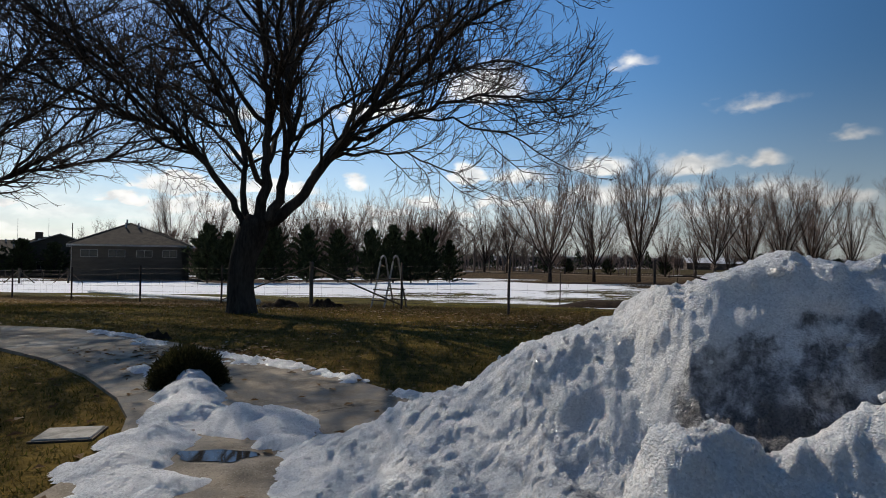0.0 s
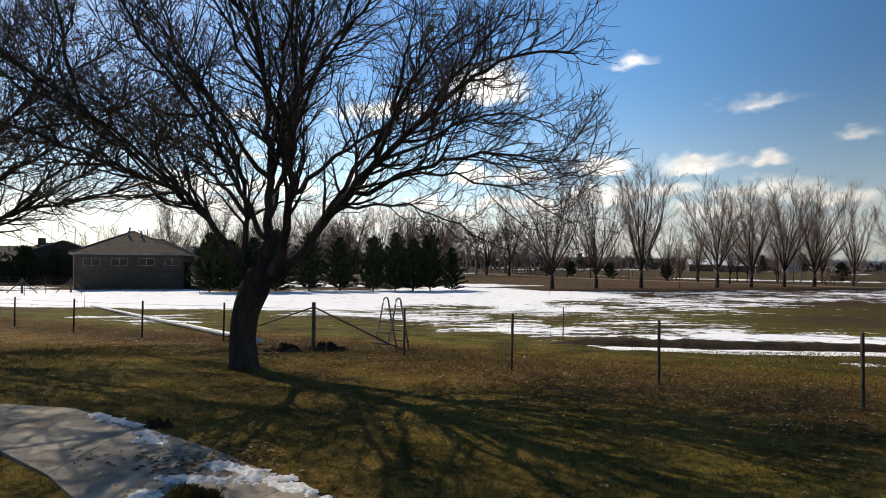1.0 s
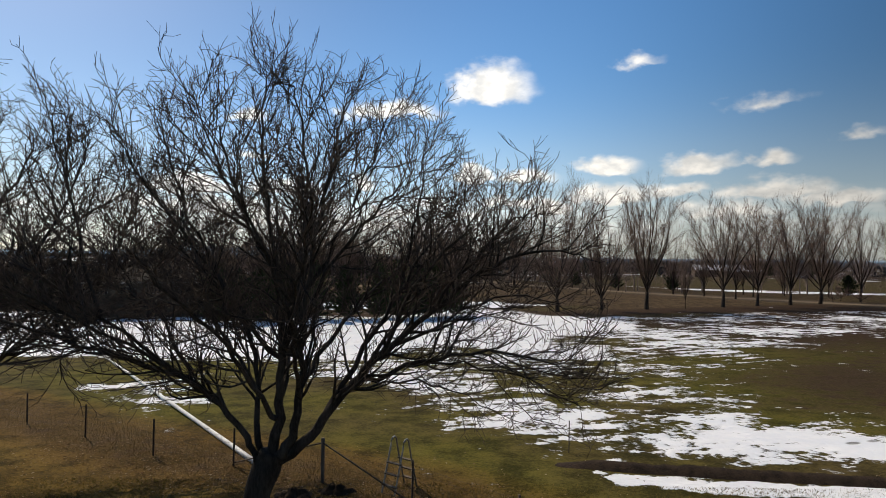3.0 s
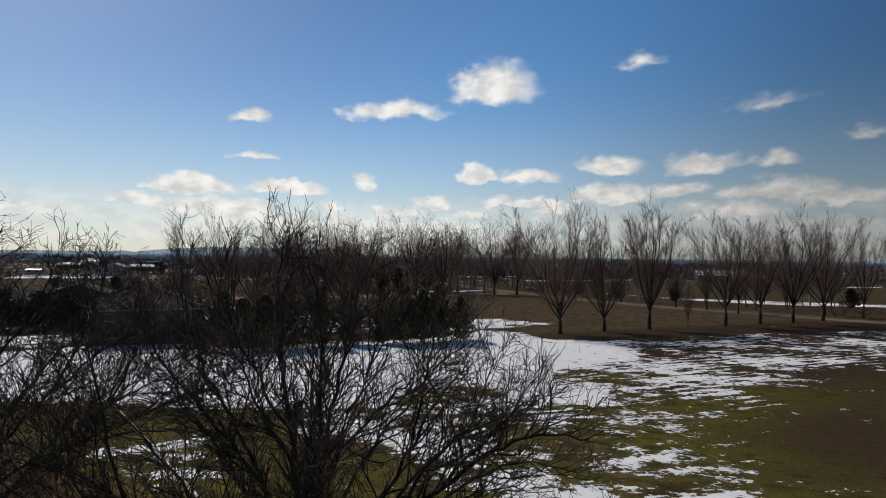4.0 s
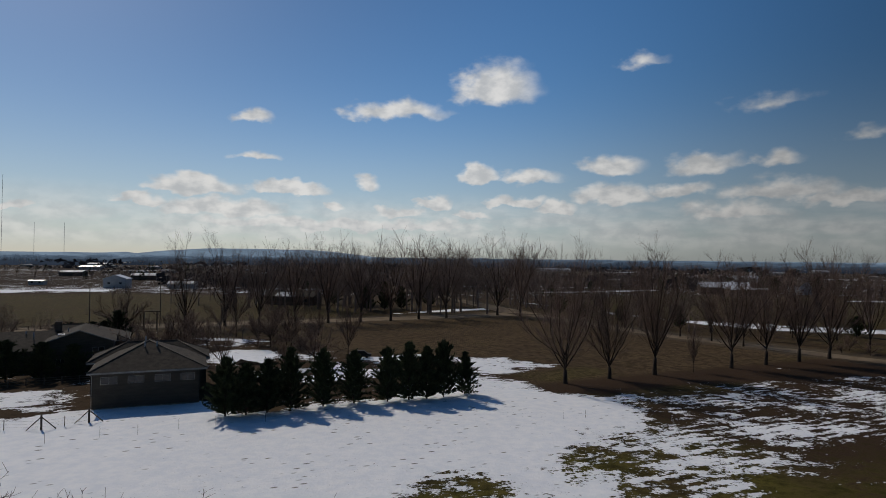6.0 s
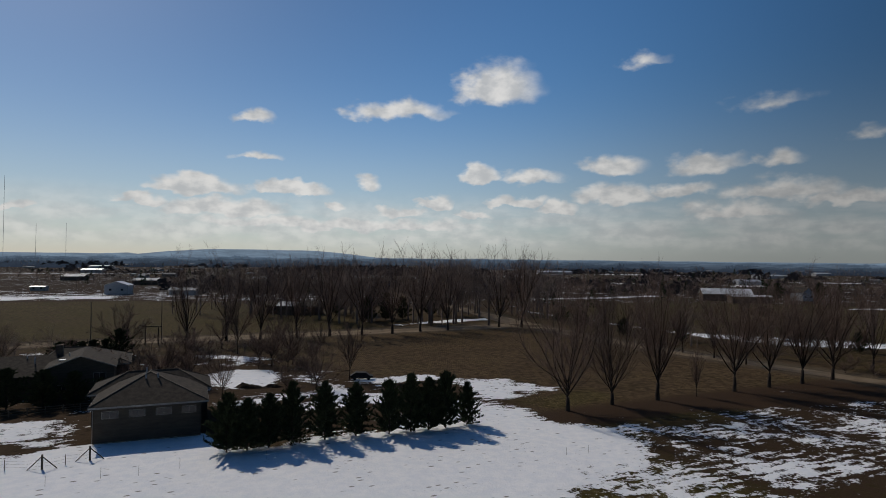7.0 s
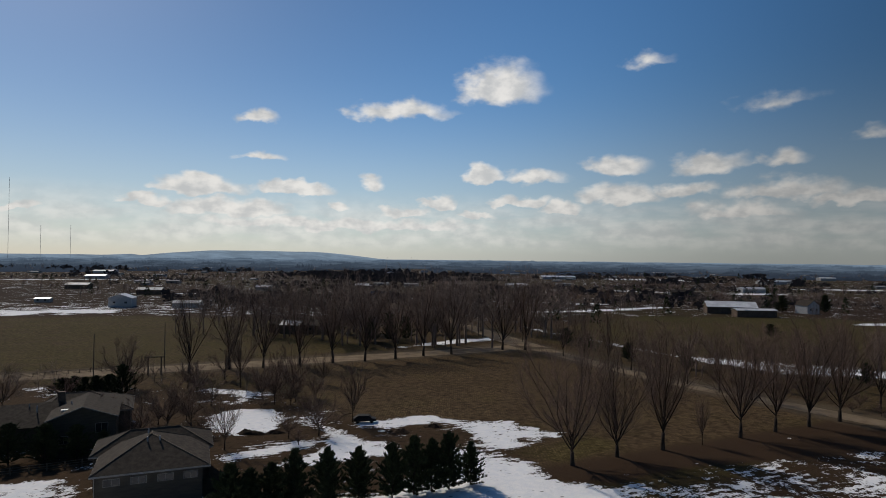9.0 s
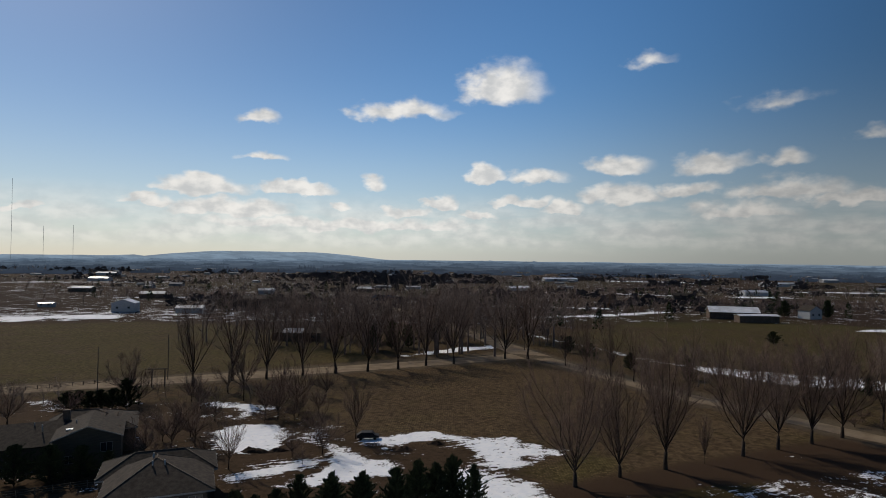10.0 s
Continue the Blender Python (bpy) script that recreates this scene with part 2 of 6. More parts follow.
def snow_material(name, dirt):
    """Old granular snow: rounded ice grains, grit and a faint glow of light inside."""

    def build(n, s):
        co = place(n)
        a, b = n.noise(co, 2.2, 6.0, 0.6), n.noise(co, 12.0, 7.0, 0.7)
        crumb, fleck = n.noise(co, 34.0, 5.0, 0.72), n.noise(co, 8.0, 8.0, 0.78)
        grains = n.add("ShaderNodeTexVoronoi", {"Vector": co, "Scale": 150.0, "Randomness": 1.0})
        icy = n.add("ShaderNodeSeparateColor", {0: grains.outputs["Color"]}).outputs
        spots = n.remap(n.noise(co, 55.0, 4.0, 0.7), 0.64, 0.69)
        own = n.add("ShaderNodeAttribute", attribute="grime").outputs["Fac"]
        grime = n.remap(n.math("ADD", own, n.math("MULTIPLY_ADD", fleck, 2.6, -1.3)), 0.15, 1.10)
        light = n.math("MULTIPLY", n.remap(n.math("ADD", n.math("MULTIPLY", a, 0.4), n.math("MULTIPLY", fleck, 0.6)), 0.50, 0.66), dirt)
        c = n.mix(icy[0], (0.72, 0.722, 0.72), (0.91, 0.908, 0.895))
        c = n.mix(light, c, (0.30, 0.275, 0.25))
        c = n.mix(n.math("MULTIPLY", grime, 0.88), c, n.mix(n.remap(b, 0.42, 0.60), (0.010, 0.010, 0.012), (0.075, 0.074, 0.084)))
        c = n.mix(n.math("MULTIPLY", spots, n.math("MULTIPLY_ADD", own, 0.5, 0.6 * dirt)), c, (0.05, 0.04, 0.03))
        h = n.math("ADD", n.math("MULTIPLY", b, 0.35), n.math("ADD", n.math("MULTIPLY", crumb, 0.85), n.math("MULTIPLY", n.math("MULTIPLY", grains.outputs["Distance"], n.remap(b, 0.35, 0.65)), -0.22)))
        put(n, s, Base_Color=c, Roughness=n.remap(icy[1], 0.0, 1.0, 0.18, 0.65), Normal=bump(n, h, 1.0, 0.05),
            Subsurface_Weight=0.3, Subsurface_Radius=(0.05, 0.055, 0.06), Subsurface_Scale=0.5)

    return material(name, build)


def concrete_material():
    """Broom-finished walk: worn paste, damp patches left by melting snow."""

    def build(n, s):
        co = place(n)
        cloud, mid, grit = n.noise(co, 0.7, 5.0, 0.6), n.noise(co, 5.0, 7.0, 0.7), n.noise(co, 130.0, 3.0, 0.7)
        c = n.mix(n.remap(n.math("ADD", n.math("MULTIPLY", cloud, 0.5), n.math("MULTIPLY", mid, 0.5)), 0.36, 0.64), (0.14, 0.117, 0.088), (0.38, 0.325, 0.25))
        c = n.mix(n.remap(grit, 0.56, 0.70), c, (0.40, 0.36, 0.30))
        c = n.mix(n.remap(grit, 0.42, 0.30), c, (0.055, 0.048, 0.040))
        wet = n.remap(n.math("ADD", n.noise(co, 1.3, 5.0, 0.6, 0.6), n.math("MULTIPLY", mid, 0.25)), 0.62, 0.74)
        c = n.mix(n.math("MULTIPLY", wet, 0.6), c, (0.038, 0.034, 0.029))
        put(n, s, Base_Color=c, Roughness=n.math("MULTIPLY_ADD", wet, -0.40, 0.85), Normal=bump(n, n.math("ADD", n.math("MULTIPLY", mid, 0.6), n.math("MULTIPLY", grit, 0.25)), 0.5, 0.012))
        s.inputs["Specular IOR Level"].default_value = 0.08

    return material("concrete", build)


def blades_material(name, tones):
    """Single blades and leaves, each of its own tone."""

    def build(n, s):
        own = n.add("ShaderNodeNewGeometry").outputs["Random Per Island"]
        patch = n.noise(place(n), 0.9, 4.0)
        ramp = n.add("ShaderNodeValToRGB", {0: n.math("MULTIPLY_ADD", patch, 0.9, n.math("MULTIPLY_ADD", own, 0.7, -0.3))})
        while len(ramp.color_ramp.elements) < len(tones):
            ramp.color_ramp.elements.new(0.5)
        for k, c in enumerate(tones):
            ramp.color_ramp.elements[k].position = k / (len(tones) - 1)
            ramp.color_ramp.elements[k].color = (*c, 1.0)
        put(n, s, Base_Color=ramp.outputs[0], Roughness=0.8)
        s.inputs["Specular IOR Level"].default_value = 0.1
        through_light = n.add("ShaderNodeBsdfTranslucent", {0: ramp.outputs[0]})
        both = n.add("ShaderNodeMixShader", {0: 0.5, 1: s.outputs[0], 2: through_light.outputs[0]})
        out = next(k for k in n.tree.nodes if k.bl_idname == "ShaderNodeOutputMaterial")
        n.tree.links.new(both.outputs[0], out.inputs[0])

    return material(name, build)


M_GROUND = ground_material()
M_SNOW = snow_material("granular_snow", 0.22)
M_ICE = snow_material("wet_ice_snow", 0.35)
M_BARK = mottled("bark", (0.022, 0.018, 0.015), (0.085, 0.07, 0.058), 3.0, 0.95, 0.9, 0.03, 8.0, (1, 1, 0.25))
M_TWIG = mottled("twig_bark", (0.036, 0.027, 0.022), (0.105, 0.077, 0.062), 2.0, 0.9, 0.3, 0.01)
M_POPTWIG = mottled("poplar_twigs", (0.085, 0.058, 0.047), (0.22, 0.150, 0.118), 0.6, 0.9, 0.2, 0.01)
M_PALEBARK = mottled("poplar_bark", (0.026, 0.019, 0.015), (0.085, 0.063, 0.048), 1.0, 0.95, 0.6, 0.03, 6.0, (1, 1, 0.3))
M_NEEDLE = mottled("pine_needles", (0.020, 0.027, 0.013), (0.075, 0.086, 0.040), 1.2, 0.8, 0.3, 0.02)
M_CONCRETE = concrete_material()
M_ASPHALT = mottled("worn_road", (0.13, 0.098, 0.066), (0.235, 0.182, 0.125), 0.25, 0.95, 0.4, 0.01, 20.0, gloss=0.02)
M_WALL = mottled("painted_siding", (0.056, 0.048, 0.038), (0.092, 0.079, 0.063), 0.5, 0.75, 0.2, 0.004, 6.0, (1, 1, 6))
M_TAN = mottled("tan_siding", (0.065, 0.056, 0.045), (0.11, 0.095, 0.076), 0.5, 0.75, 0.2, 0.004, 6.0, (1, 1, 6))
M_WHITE = mottled("white_siding", (0.32, 0.33, 0.34), (0.46, 0.46, 0.455), 0.4, 0.7, 0.2, 0.004, 6.0, (1, 1, 6))
M_BLUEWALL = mottled("blue_siding", (0.06, 0.08, 0.13), (0.10, 0.13, 0.20), 0.4, 0.75, 0.2, 0.004, 6.0, (1, 1, 6))
M_BROWNWALL = mottled("brown_wall", (0.09, 0.065, 0.05), (0.15, 0.11, 0.085), 0.4, 0.8, 0.3, 0.01)
M_SHINGLE = mottled("roof_shingles", (0.026, 0.021, 0.017), (0.064, 0.052, 0.041), 1.5, 0.9, 0.7, 0.02, 5.0)
M_SNOWROOF = mottled("snow_on_roof", (0.42, 0.43, 0.45), (0.66, 0.67, 0.68), 0.2, 0.6, 0.3, 0.02)
M_METALROOF = mottled("metal_roof", (0.40, 0.42, 0.44), (0.58, 0.59, 0.60), 0.3, 0.45, 0.1, 0.01, 5.0, (1, 1, 1), 0.3)
M_DULLROOF = mottled("far_pale_roofs", (0.10, 0.105, 0.115), (0.34, 0.345, 0.35), 0.012, 0.8, 0.1, 0.01)
M_FRAME = mottled("dull_window_frame", (0.20, 0.19, 0.175), (0.28, 0.27, 0.25), 1.0, 0.6, 0.1, 0.002)
M_TRIM = mottled("white_trim", (0.22, 0.21, 0.195), (0.32, 0.31, 0.29), 1.0, 0.6, 0.1, 0.002)
M_GLASS = material("window_glass", lambda n, s: put(n, s, Base_Color=(0.02, 0.022, 0.025), Roughness=0.06))
M_STEEL = mottled("rusted_steel", (0.03, 0.024, 0.02), (0.10, 0.072, 0.055), 6.0, 0.7, 0.3, 0.003, 6.0, (1, 1, 1), 0.4)
M_GALV = mottled("dull_steel", (0.22, 0.21, 0.20), (0.40, 0.39, 0.37), 5.0, 0.5, 0.2, 0.002, 5.0, (1, 1, 1), 0.7)
M_WOOD = mottled("weathered_wood", (0.07, 0.055, 0.042), (0.17, 0.14, 0.11), 2.0, 0.9, 0.6, 0.006, 7.0, (4, 4, 0.5))
M_PIPE = mottled("white_pipe", (0.52, 0.52, 0.50), (0.74, 0.74, 0.72), 1.0, 0.5, 0.1, 0.002)
M_SOILHEAP = mottled("earth_heap", (0.018, 0.012, 0.008), (0.058, 0.038, 0.024), 3.0, 0.95, 0.9, 0.04)
M_DRYGRASS = mottled("dry_grass", (0.10, 0.075, 0.028), (0.27, 0.21, 0.09), 2.0, 0.85, 0.1, 0.002)

M_TURF = blades_material("lawn_blades", [(0.026, 0.029, 0.007), (0.070, 0.068, 0.015), (0.15, 0.104, 0.028), (0.31, 0.19, 0.062)])
M_BUSH = blades_material("shrub_blades", [(0.008, 0.010, 0.004), (0.022, 0.024, 0.008), (0.045, 0.042, 0.015), (0.085, 0.065, 0.03)])
M_PALE = mottled("worn_pale_plastic", (0.20, 0.188, 0.160), (0.43, 0.41, 0.365), 9.0, 0.8, 0.6, 0.004, 5.0)
M_LEAF = blades_material("dry_leaves", [(0.05, 0.028, 0.012), (0.13, 0.075, 0.035), (0.30, 0.21, 0.12), (0.5, 0.42, 0.32)])
M_WATER = material("melt_water", lambda n, s: put(n, s, Base_Color=(0.035, 0.033, 0.03), Roughness=0.04))
M_DARK = mottled("dark_paint", (0.012, 0.012, 0.012), (0.03, 0.028, 0.027), 2.0, 0.6, 0.1, 0.002)
M_RUBBER = mottled("rubber", (0.012, 0.012, 0.012), (0.03, 0.03, 0.03), 4.0, 0.85, 0.2, 0.003)


def haze_glow_material(name, tones, near, far):
    """Far land with haze painted in: a plain glowing backdrop, paler with distance."""

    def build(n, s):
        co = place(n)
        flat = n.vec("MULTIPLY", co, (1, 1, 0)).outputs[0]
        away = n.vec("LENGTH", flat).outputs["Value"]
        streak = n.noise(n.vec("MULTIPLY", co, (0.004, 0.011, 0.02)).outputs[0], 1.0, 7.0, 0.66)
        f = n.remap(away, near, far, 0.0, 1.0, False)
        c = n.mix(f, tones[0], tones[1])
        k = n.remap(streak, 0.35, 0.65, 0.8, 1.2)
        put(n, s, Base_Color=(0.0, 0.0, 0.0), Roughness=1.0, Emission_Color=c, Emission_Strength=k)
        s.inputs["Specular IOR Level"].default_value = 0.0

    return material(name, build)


# blue emission tones stand in for haze over the far land
M_HAZE_RIDGE = haze_glow_material("hazed_ridge", ((0.21, 0.30, 0.41), (0.26, 0.35, 0.455)), 4200, 4600)
M_HAZE_PLAIN = haze_glow_material("hazed_plain", ((0.062, 0.083, 0.118), (0.215, 0.30, 0.405)), 1700, 4300)
M_HAZE_TREES = haze_glow_material("hazed_tree_lines", ((0.036, 0.049, 0.074), (0.155, 0.225, 0.315)), 1400, 4300)
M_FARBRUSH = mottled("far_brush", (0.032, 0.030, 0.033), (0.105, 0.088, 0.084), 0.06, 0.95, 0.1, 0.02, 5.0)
M_CAP = mottled("ridge_shingles", (0.055, 0.046, 0.037), (0.11, 0.093, 0.075), 2.0, 0.9, 0.3, 0.01)
M_WILLOW = mottled("willow_twigs", (0.10, 0.055, 0.025), (0.22, 0.12, 0.055), 0.5, 0.9, 0.2, 0.01)
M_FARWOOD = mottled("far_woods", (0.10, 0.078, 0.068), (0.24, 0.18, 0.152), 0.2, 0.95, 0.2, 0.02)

# ---- mesh helpers ----


def mesh_object(name, verts, faces, mat, parent=None, smooth=False, label=""):
    me = bpy.data.meshes.new(name)
    me.from_pydata([tuple(v) for v in verts], [], faces)
    me.materials.append(mat)
    if smooth:
        me.polygons.foreach_set("use_smooth", [True] * len(me.polygons))
    me.update()
    ob = new(name, me)
    if parent is not None:
        ob.parent = parent
    if label:
        tagged(ob, label)
    return ob


def part(name, bm, mat, parent, label="", smooth=False):
    me = bpy.data.meshes.new(name)
    bm.normal_update()
    bm.to_mesh(me)
    bm.free()
    me.materials.append(mat)
    if smooth:
        me.polygons.foreach_set("use_smooth", [True] * len(me.polygons))
    ob = new(name, me)
    ob.parent = parent
    if label:
        tagged(ob, label)
    return ob


def thing(name, at=(0, 0, 0), turn=0.0, label="", category="", group="", kind=""):
    ob = new(name)
    ob.empty_display_size = 0.2
    ob.matrix_basis = pose(*at, 0, 0, turn)
    return tagged(ob, label, category, group, kind)


def box(bm, x0, x1, y0, y1, z0, z1, bevel=0.0):
    vs = [bm.verts.new((x, y, z)) for z in (z0, z1) for x, y in ((x0, y0), (x1, y0), (x1, y1), (x0, y1))]
    fs = [bm.faces.new([vs[i] for i in q]) for q in ((3, 2, 1, 0), (4, 5, 6, 7), (0, 1, 5, 4), (1, 2, 6, 5), (2, 3, 7, 6), (3, 0, 4, 7))]
    if bevel:
        edges = list({e for f in fs for e in f.edges})
        bmesh.ops.bevel(bm, geom=edges, offset=bevel, segments=1, affect="EDGES")
    return bm


def prism(bm, ring, z0, z1):
    """A closed prism over a counter-clockwise ring of (x, y)."""
    lo = [bm.verts.new((x, y, z0)) for x, y in ring]
    hi = [bm.verts.new((x, y, z1)) for x, y in ring]
    bm.faces.new(lo[::-1])
    bm.faces.new(hi)
    for i in range(len(ring)):
        j = (i + 1) % len(ring)
        bm.faces.new((lo[i], lo[j], hi[j], hi[i]))
    return bm


class Tubes:
    """Gathers tapered tubes along lines of points and makes one mesh of them."""

    def __init__(self):
        self.sets = {}

    def add(self, pts, radii, sides):
        got = self.sets.setdefault((len(pts), sides), ([], []))
        got[0].extend([(p[0], p[1], p[2]) for p in pts])
        got[1].extend(radii)

    def object(self, name, mat, parent, label="", smooth=True, ends=False):
        verts, loops, sizes, base = [], [], [], 0
        for (n, sides), (pts, radii) in self.sets.items():
            p = np.array(pts, float).reshape(-1, n, 3)
            r = np.array(radii, float).reshape(-1, n, 1)
            m = len(p)
            t = np.empty_like(p)
            t[:, 1:-1] = p[:, 2:] - p[:, :-2]
            t[:, 0], t[:, -1] = p[:, 1] - p[:, 0], p[:, -1] - p[:, -2]
            t /= np.linalg.norm(t, axis=2, keepdims=True) + 1e-12
            ref = np.where(np.abs(t[..., 2:3]) > 0.9, np.array([0.3, 0.9, 0.1]), np.array([0.0, 0.0, 1.0]))
            u = np.cross(t, ref)
            u /= np.linalg.norm(u, axis=2, keepdims=True) + 1e-12
            w = np.cross(t, u)
            q = 2 * np.pi * np.arange(sides) / sides
            ring = p[:, :, None] + r[:, :, None] * (u[:, :, None] * np.cos(q)[:, None] + w[:, :, None] * np.sin(q)[:, None])
            verts.append(ring.reshape(-1, 3))
            idx = base + np.arange(m * n * sides).reshape(m, n, sides)
            nxt = np.roll(idx, -1, 2)
            quads = np.stack([idx[:, :-1], nxt[:, :-1], nxt[:, 1:], idx[:, 1:]], -1).reshape(-1, 4)
            loops.append(quads.ravel())
            sizes.append(np.full(len(quads), 4))
            caps = [idx[:, -1]] + ([idx[:, 0, ::-1]] if ends else [])
            for cap in caps:
                loops.append(cap.reshape(-1))
                sizes.append(np.full(m, sides))
            base += m * n * sides
        verts, loops, sizes = np.concatenate(verts), np.concatenate(loops), np.concatenate(sizes)
        me = bpy.data.meshes.new(name)
        me.vertices.add(len(verts))
        me.vertices.foreach_set("co", verts.astype(np.float32).ravel())
        me.loops.add(len(loops))
        me.loops.foreach_set("vertex_index", loops.astype(np.int32))
        me.polygons.add(len(sizes))
        starts = np.concatenate([[0], np.cumsum(sizes)[:-1]])
        me.polygons.foreach_set("loop_start", starts.astype(np.int32))
        me.polygons.foreach_set("loop_total", sizes.astype(np.int32))
        if smooth:
            me.polygons.foreach_set("use_smooth", np.ones(len(sizes), bool))
        me.materials.append(mat)
        me.update(calc_edges=True)
        ob = new(name, me)
        if parent is not None:
            ob.parent = parent
        return tagged(ob, label)


def ground_z(y):
    return float(np.interp(y, GROUND_Y, GROUND_Z))


# ---- ground ----
GROUND_Y = [-80, 6, 13, 18, 50, 85, 120, 220, 260, 600, 1500, 4500]
GROUND_Z = [0, 0, -0.1, -0.33, -1.95, -2.35, -2.8, -3.8, -4.0, -4.0, 0.0, 25.0]
FENCE = [(-24.6, 28.6), (-20.7, 26.3), (-16.9, 24.0), (-13.3, 21.9), (-9.7, 19.6), (-6.7, 18.5), (-3.67, 17.1), (-1.02, 15.2), (1.38, 12.8), (3.95, 11.4), (6.5, 9.6), (9.2, 7.8), (12.0, 6.0)]


def graded(lo, hi, centre, step, growth):
    """Coordinates whose spacing grows away from the centre."""
    out = [centre]
    d = step
    while out[-1] < hi:
        out.append(out[-1] + d)
        d = min(d * growth, 120.0)
    d = step
    down = [centre]
    while down[-1] > lo:
        down.append(down[-1] - d)
        d = min(d * growth, 120.0)
    return np.array(sorted(set(down[1:] + out)))


def inside(px, py, ring):
    """Signed distance to a polygon, positive inside."""
    ring = np.array(ring, float)
    best = np.full(px.shape, 1e9)
    flag = np.zeros(px.shape, bool)
    for (ax, ay), (bx, by) in zip(ring, np.roll(ring, -1, 0)):
        dx, dy = bx - ax, by - ay
        t = np.clip(((px - ax) * dx + (py - ay) * dy) / (dx * dx + dy * dy), 0, 1)
        best = np.minimum(best, np.hypot(px - ax - t * dx, py - ay - t * dy))
        if abs(dy) > 1e-9:
            cross = (ay > py) != (by > py)
            flag ^= cross & (px < dx * (py - ay) / dy + ax)
    return np.where(flag, best, -best)


def soft(d, w):
    return np.clip(0.5 + d / (2 * w), 0, 1)


ROAD_ONE = [(-400, 25), (-126.6, 163.9), (-115.8, 171.4), (-77.3, 187.4), (-7.3, 224.2), (28.3, 243.7), (20, 262), (-8, 246), (-83.4, 202.2), (-123, 182.1), (-135.4, 175.2), (-410, 38)]
ROAD_TWO = [(26, 246), (55.5, 178.7), (78.1, 144.9), (88, 130), (135, 58), (142, 63), (96, 141), (74.6, 172.7), (61.1, 196.3), (37.5, 246), (11.9, 323), (-60, 520), (-70, 518), (5, 310)]
FIELD = [(10, 101), (88, 141), (55.5, 178.7), (27, 242), (-7, 223), (-60, 196), (-40, 160), (-20, 137), (0, 134), (14, 128)]


def make_ground():
    xs, ys = graded(-3600, 3600, -2.0, 0.24, 1.03), graded(-80, 4600, 5.0, 0.2, 1.02)
    nx, ny = len(xs), len(ys)
    gx, gy = np.meshgrid(xs, ys)
    z = np.interp(gy, GROUND_Y, GROUND_Z)
    z = z + 0.025 * np.sin(gx * 0.7 + 1.3 * np.sin(gy * 0.31)) * np.clip((np.hypot(gx, gy - 5) - 6) / 20, 0, 1)
    verts = np.stack([gx, gy, z], -1).reshape(-1, 3)
    idx = np.arange(nx * ny).reshape(ny, nx)
    faces = np.stack([idx[:-1, :-1], idx[:-1, 1:], idx[1:, 1:], idx[1:, :-1]], -1).reshape(-1, 4)
    me = bpy.data.meshes.new("ground")
    me.from_pydata(verts.tolist(), [], faces.tolist())
    me.materials.append(M_GROUND)
    me.polygons.foreach_set("use_smooth", [True] * len(me.polygons))
    snow, green, bare = np.zeros_like(gx), np.full_like(gx, 0.45), np.full_like(gx, 0.15)
    rows, litter, gravel = np.zeros_like(gx), np.zeros_like(gx), np.zeros_like(gx)

    def lay(layer, d, w, value):
        k = soft(d, w)
        layer[...] = layer * (1 - k) + value * k

    far_d = gy - 330
    lay(green, far_d, 40, 0.30), lay(bare, far_d, 40, 0.55), lay(snow, far_d, 40, 0.25)
    past = inside(gx, gy, FENCE + [(60, -40), (200, 20), (90, 142), (10, 99), (-2, 92), (-33, 74), (-62, 62), (-62, 45)])
    lay(green, past, 2.0, 0.58), lay(bare, past, 2.0, 0.22), lay(snow, past, 3.0, 0.50)
    # the solid snow in the pasture, and its ragged edges
    lay(snow, inside(gx, gy, [(-70, 62), (-62, 40), (-30, 47), (-10, 51), (5, 60), (12, 68), (27, 90), (12, 101), (2, 97), (-33, 78), (-52, 80)]), 5.0, 1.05)
    lay(snow, inside(gx, gy, [(3, 41), (1, 28), (14, 27), (24, 44), (16, 46)]), 2.5, 0.44)
    lay(snow, inside(gx, gy, [(-2, 25), (3, 19.6), (13, 18.3), (34, 15), (34, 20), (17.5, 25.4), (10, 28), (3, 28)]), 2.0, 0.57)
    lay(snow, inside(gx, gy, [(24, 91), (31, 99), (41, 103), (50, 106), (62, 109), (76, 110), (84, 104), (57, 82), (46, 78), (37, 73), (28, 70)]), 3.0, 0.43)
    lay(bare, inside(gx, gy, [(20, 84), (34, 60), (56, 60), (80, 84), (110, 118), (90, 136)]), 5.0, 0.62)
    lay(snow, inside(gx, gy, [(-53, 77.5), (-48.6, 79.6), (-36.5, 84.9), (-33, 81), (-28, 73), (-50, 66)]), 1.0, 1.1)
    lay(snow, inside(gx, gy, [(17, 42), (14.5, 29), (19, 26.5), (34, 20.5), (60, 20), (110, 40), (110, 100), (82, 92), (52, 72), (26, 51)]), 5.0, 0.10)
    lay(bare, inside(gx, gy, [(17, 42), (14.5, 29), (19, 26.5), (34, 20.5), (60, 20), (110, 40), (110, 100), (82, 92), (52, 72), (26, 51)]), 6.0, 0.55)
    lay(snow, inside(gx, gy, FENCE + [(60, -20), (60, 9), (34, 14), (13, 17.6), (4.2, 19.2), (0, 23), (-5, 30), (-12, 43), (-30, 47), (-40, 44)]), 3.5, 0.14)
    lay(snow, inside(gx, gy, [(-20, 33), (-13, 27), (-11, 29), (-16, 37)]), 2.0, 0.5)
    lay(snow, inside(gx, gy, [(4.4, 18.4), (4.8, 17.2), (8, 16.7), (12, 16.1), (30, 13.1), (30, 13.9), (12, 17.2), (8, 17.9)]), 0.3, 1.0)
    lay(snow, inside(gx, gy, [(8.9, 15.0), (9.3, 14.3), (13, 13.5), (22, 12.0), (22, 12.7), (13, 14.4)]), 0.3, 0.9)
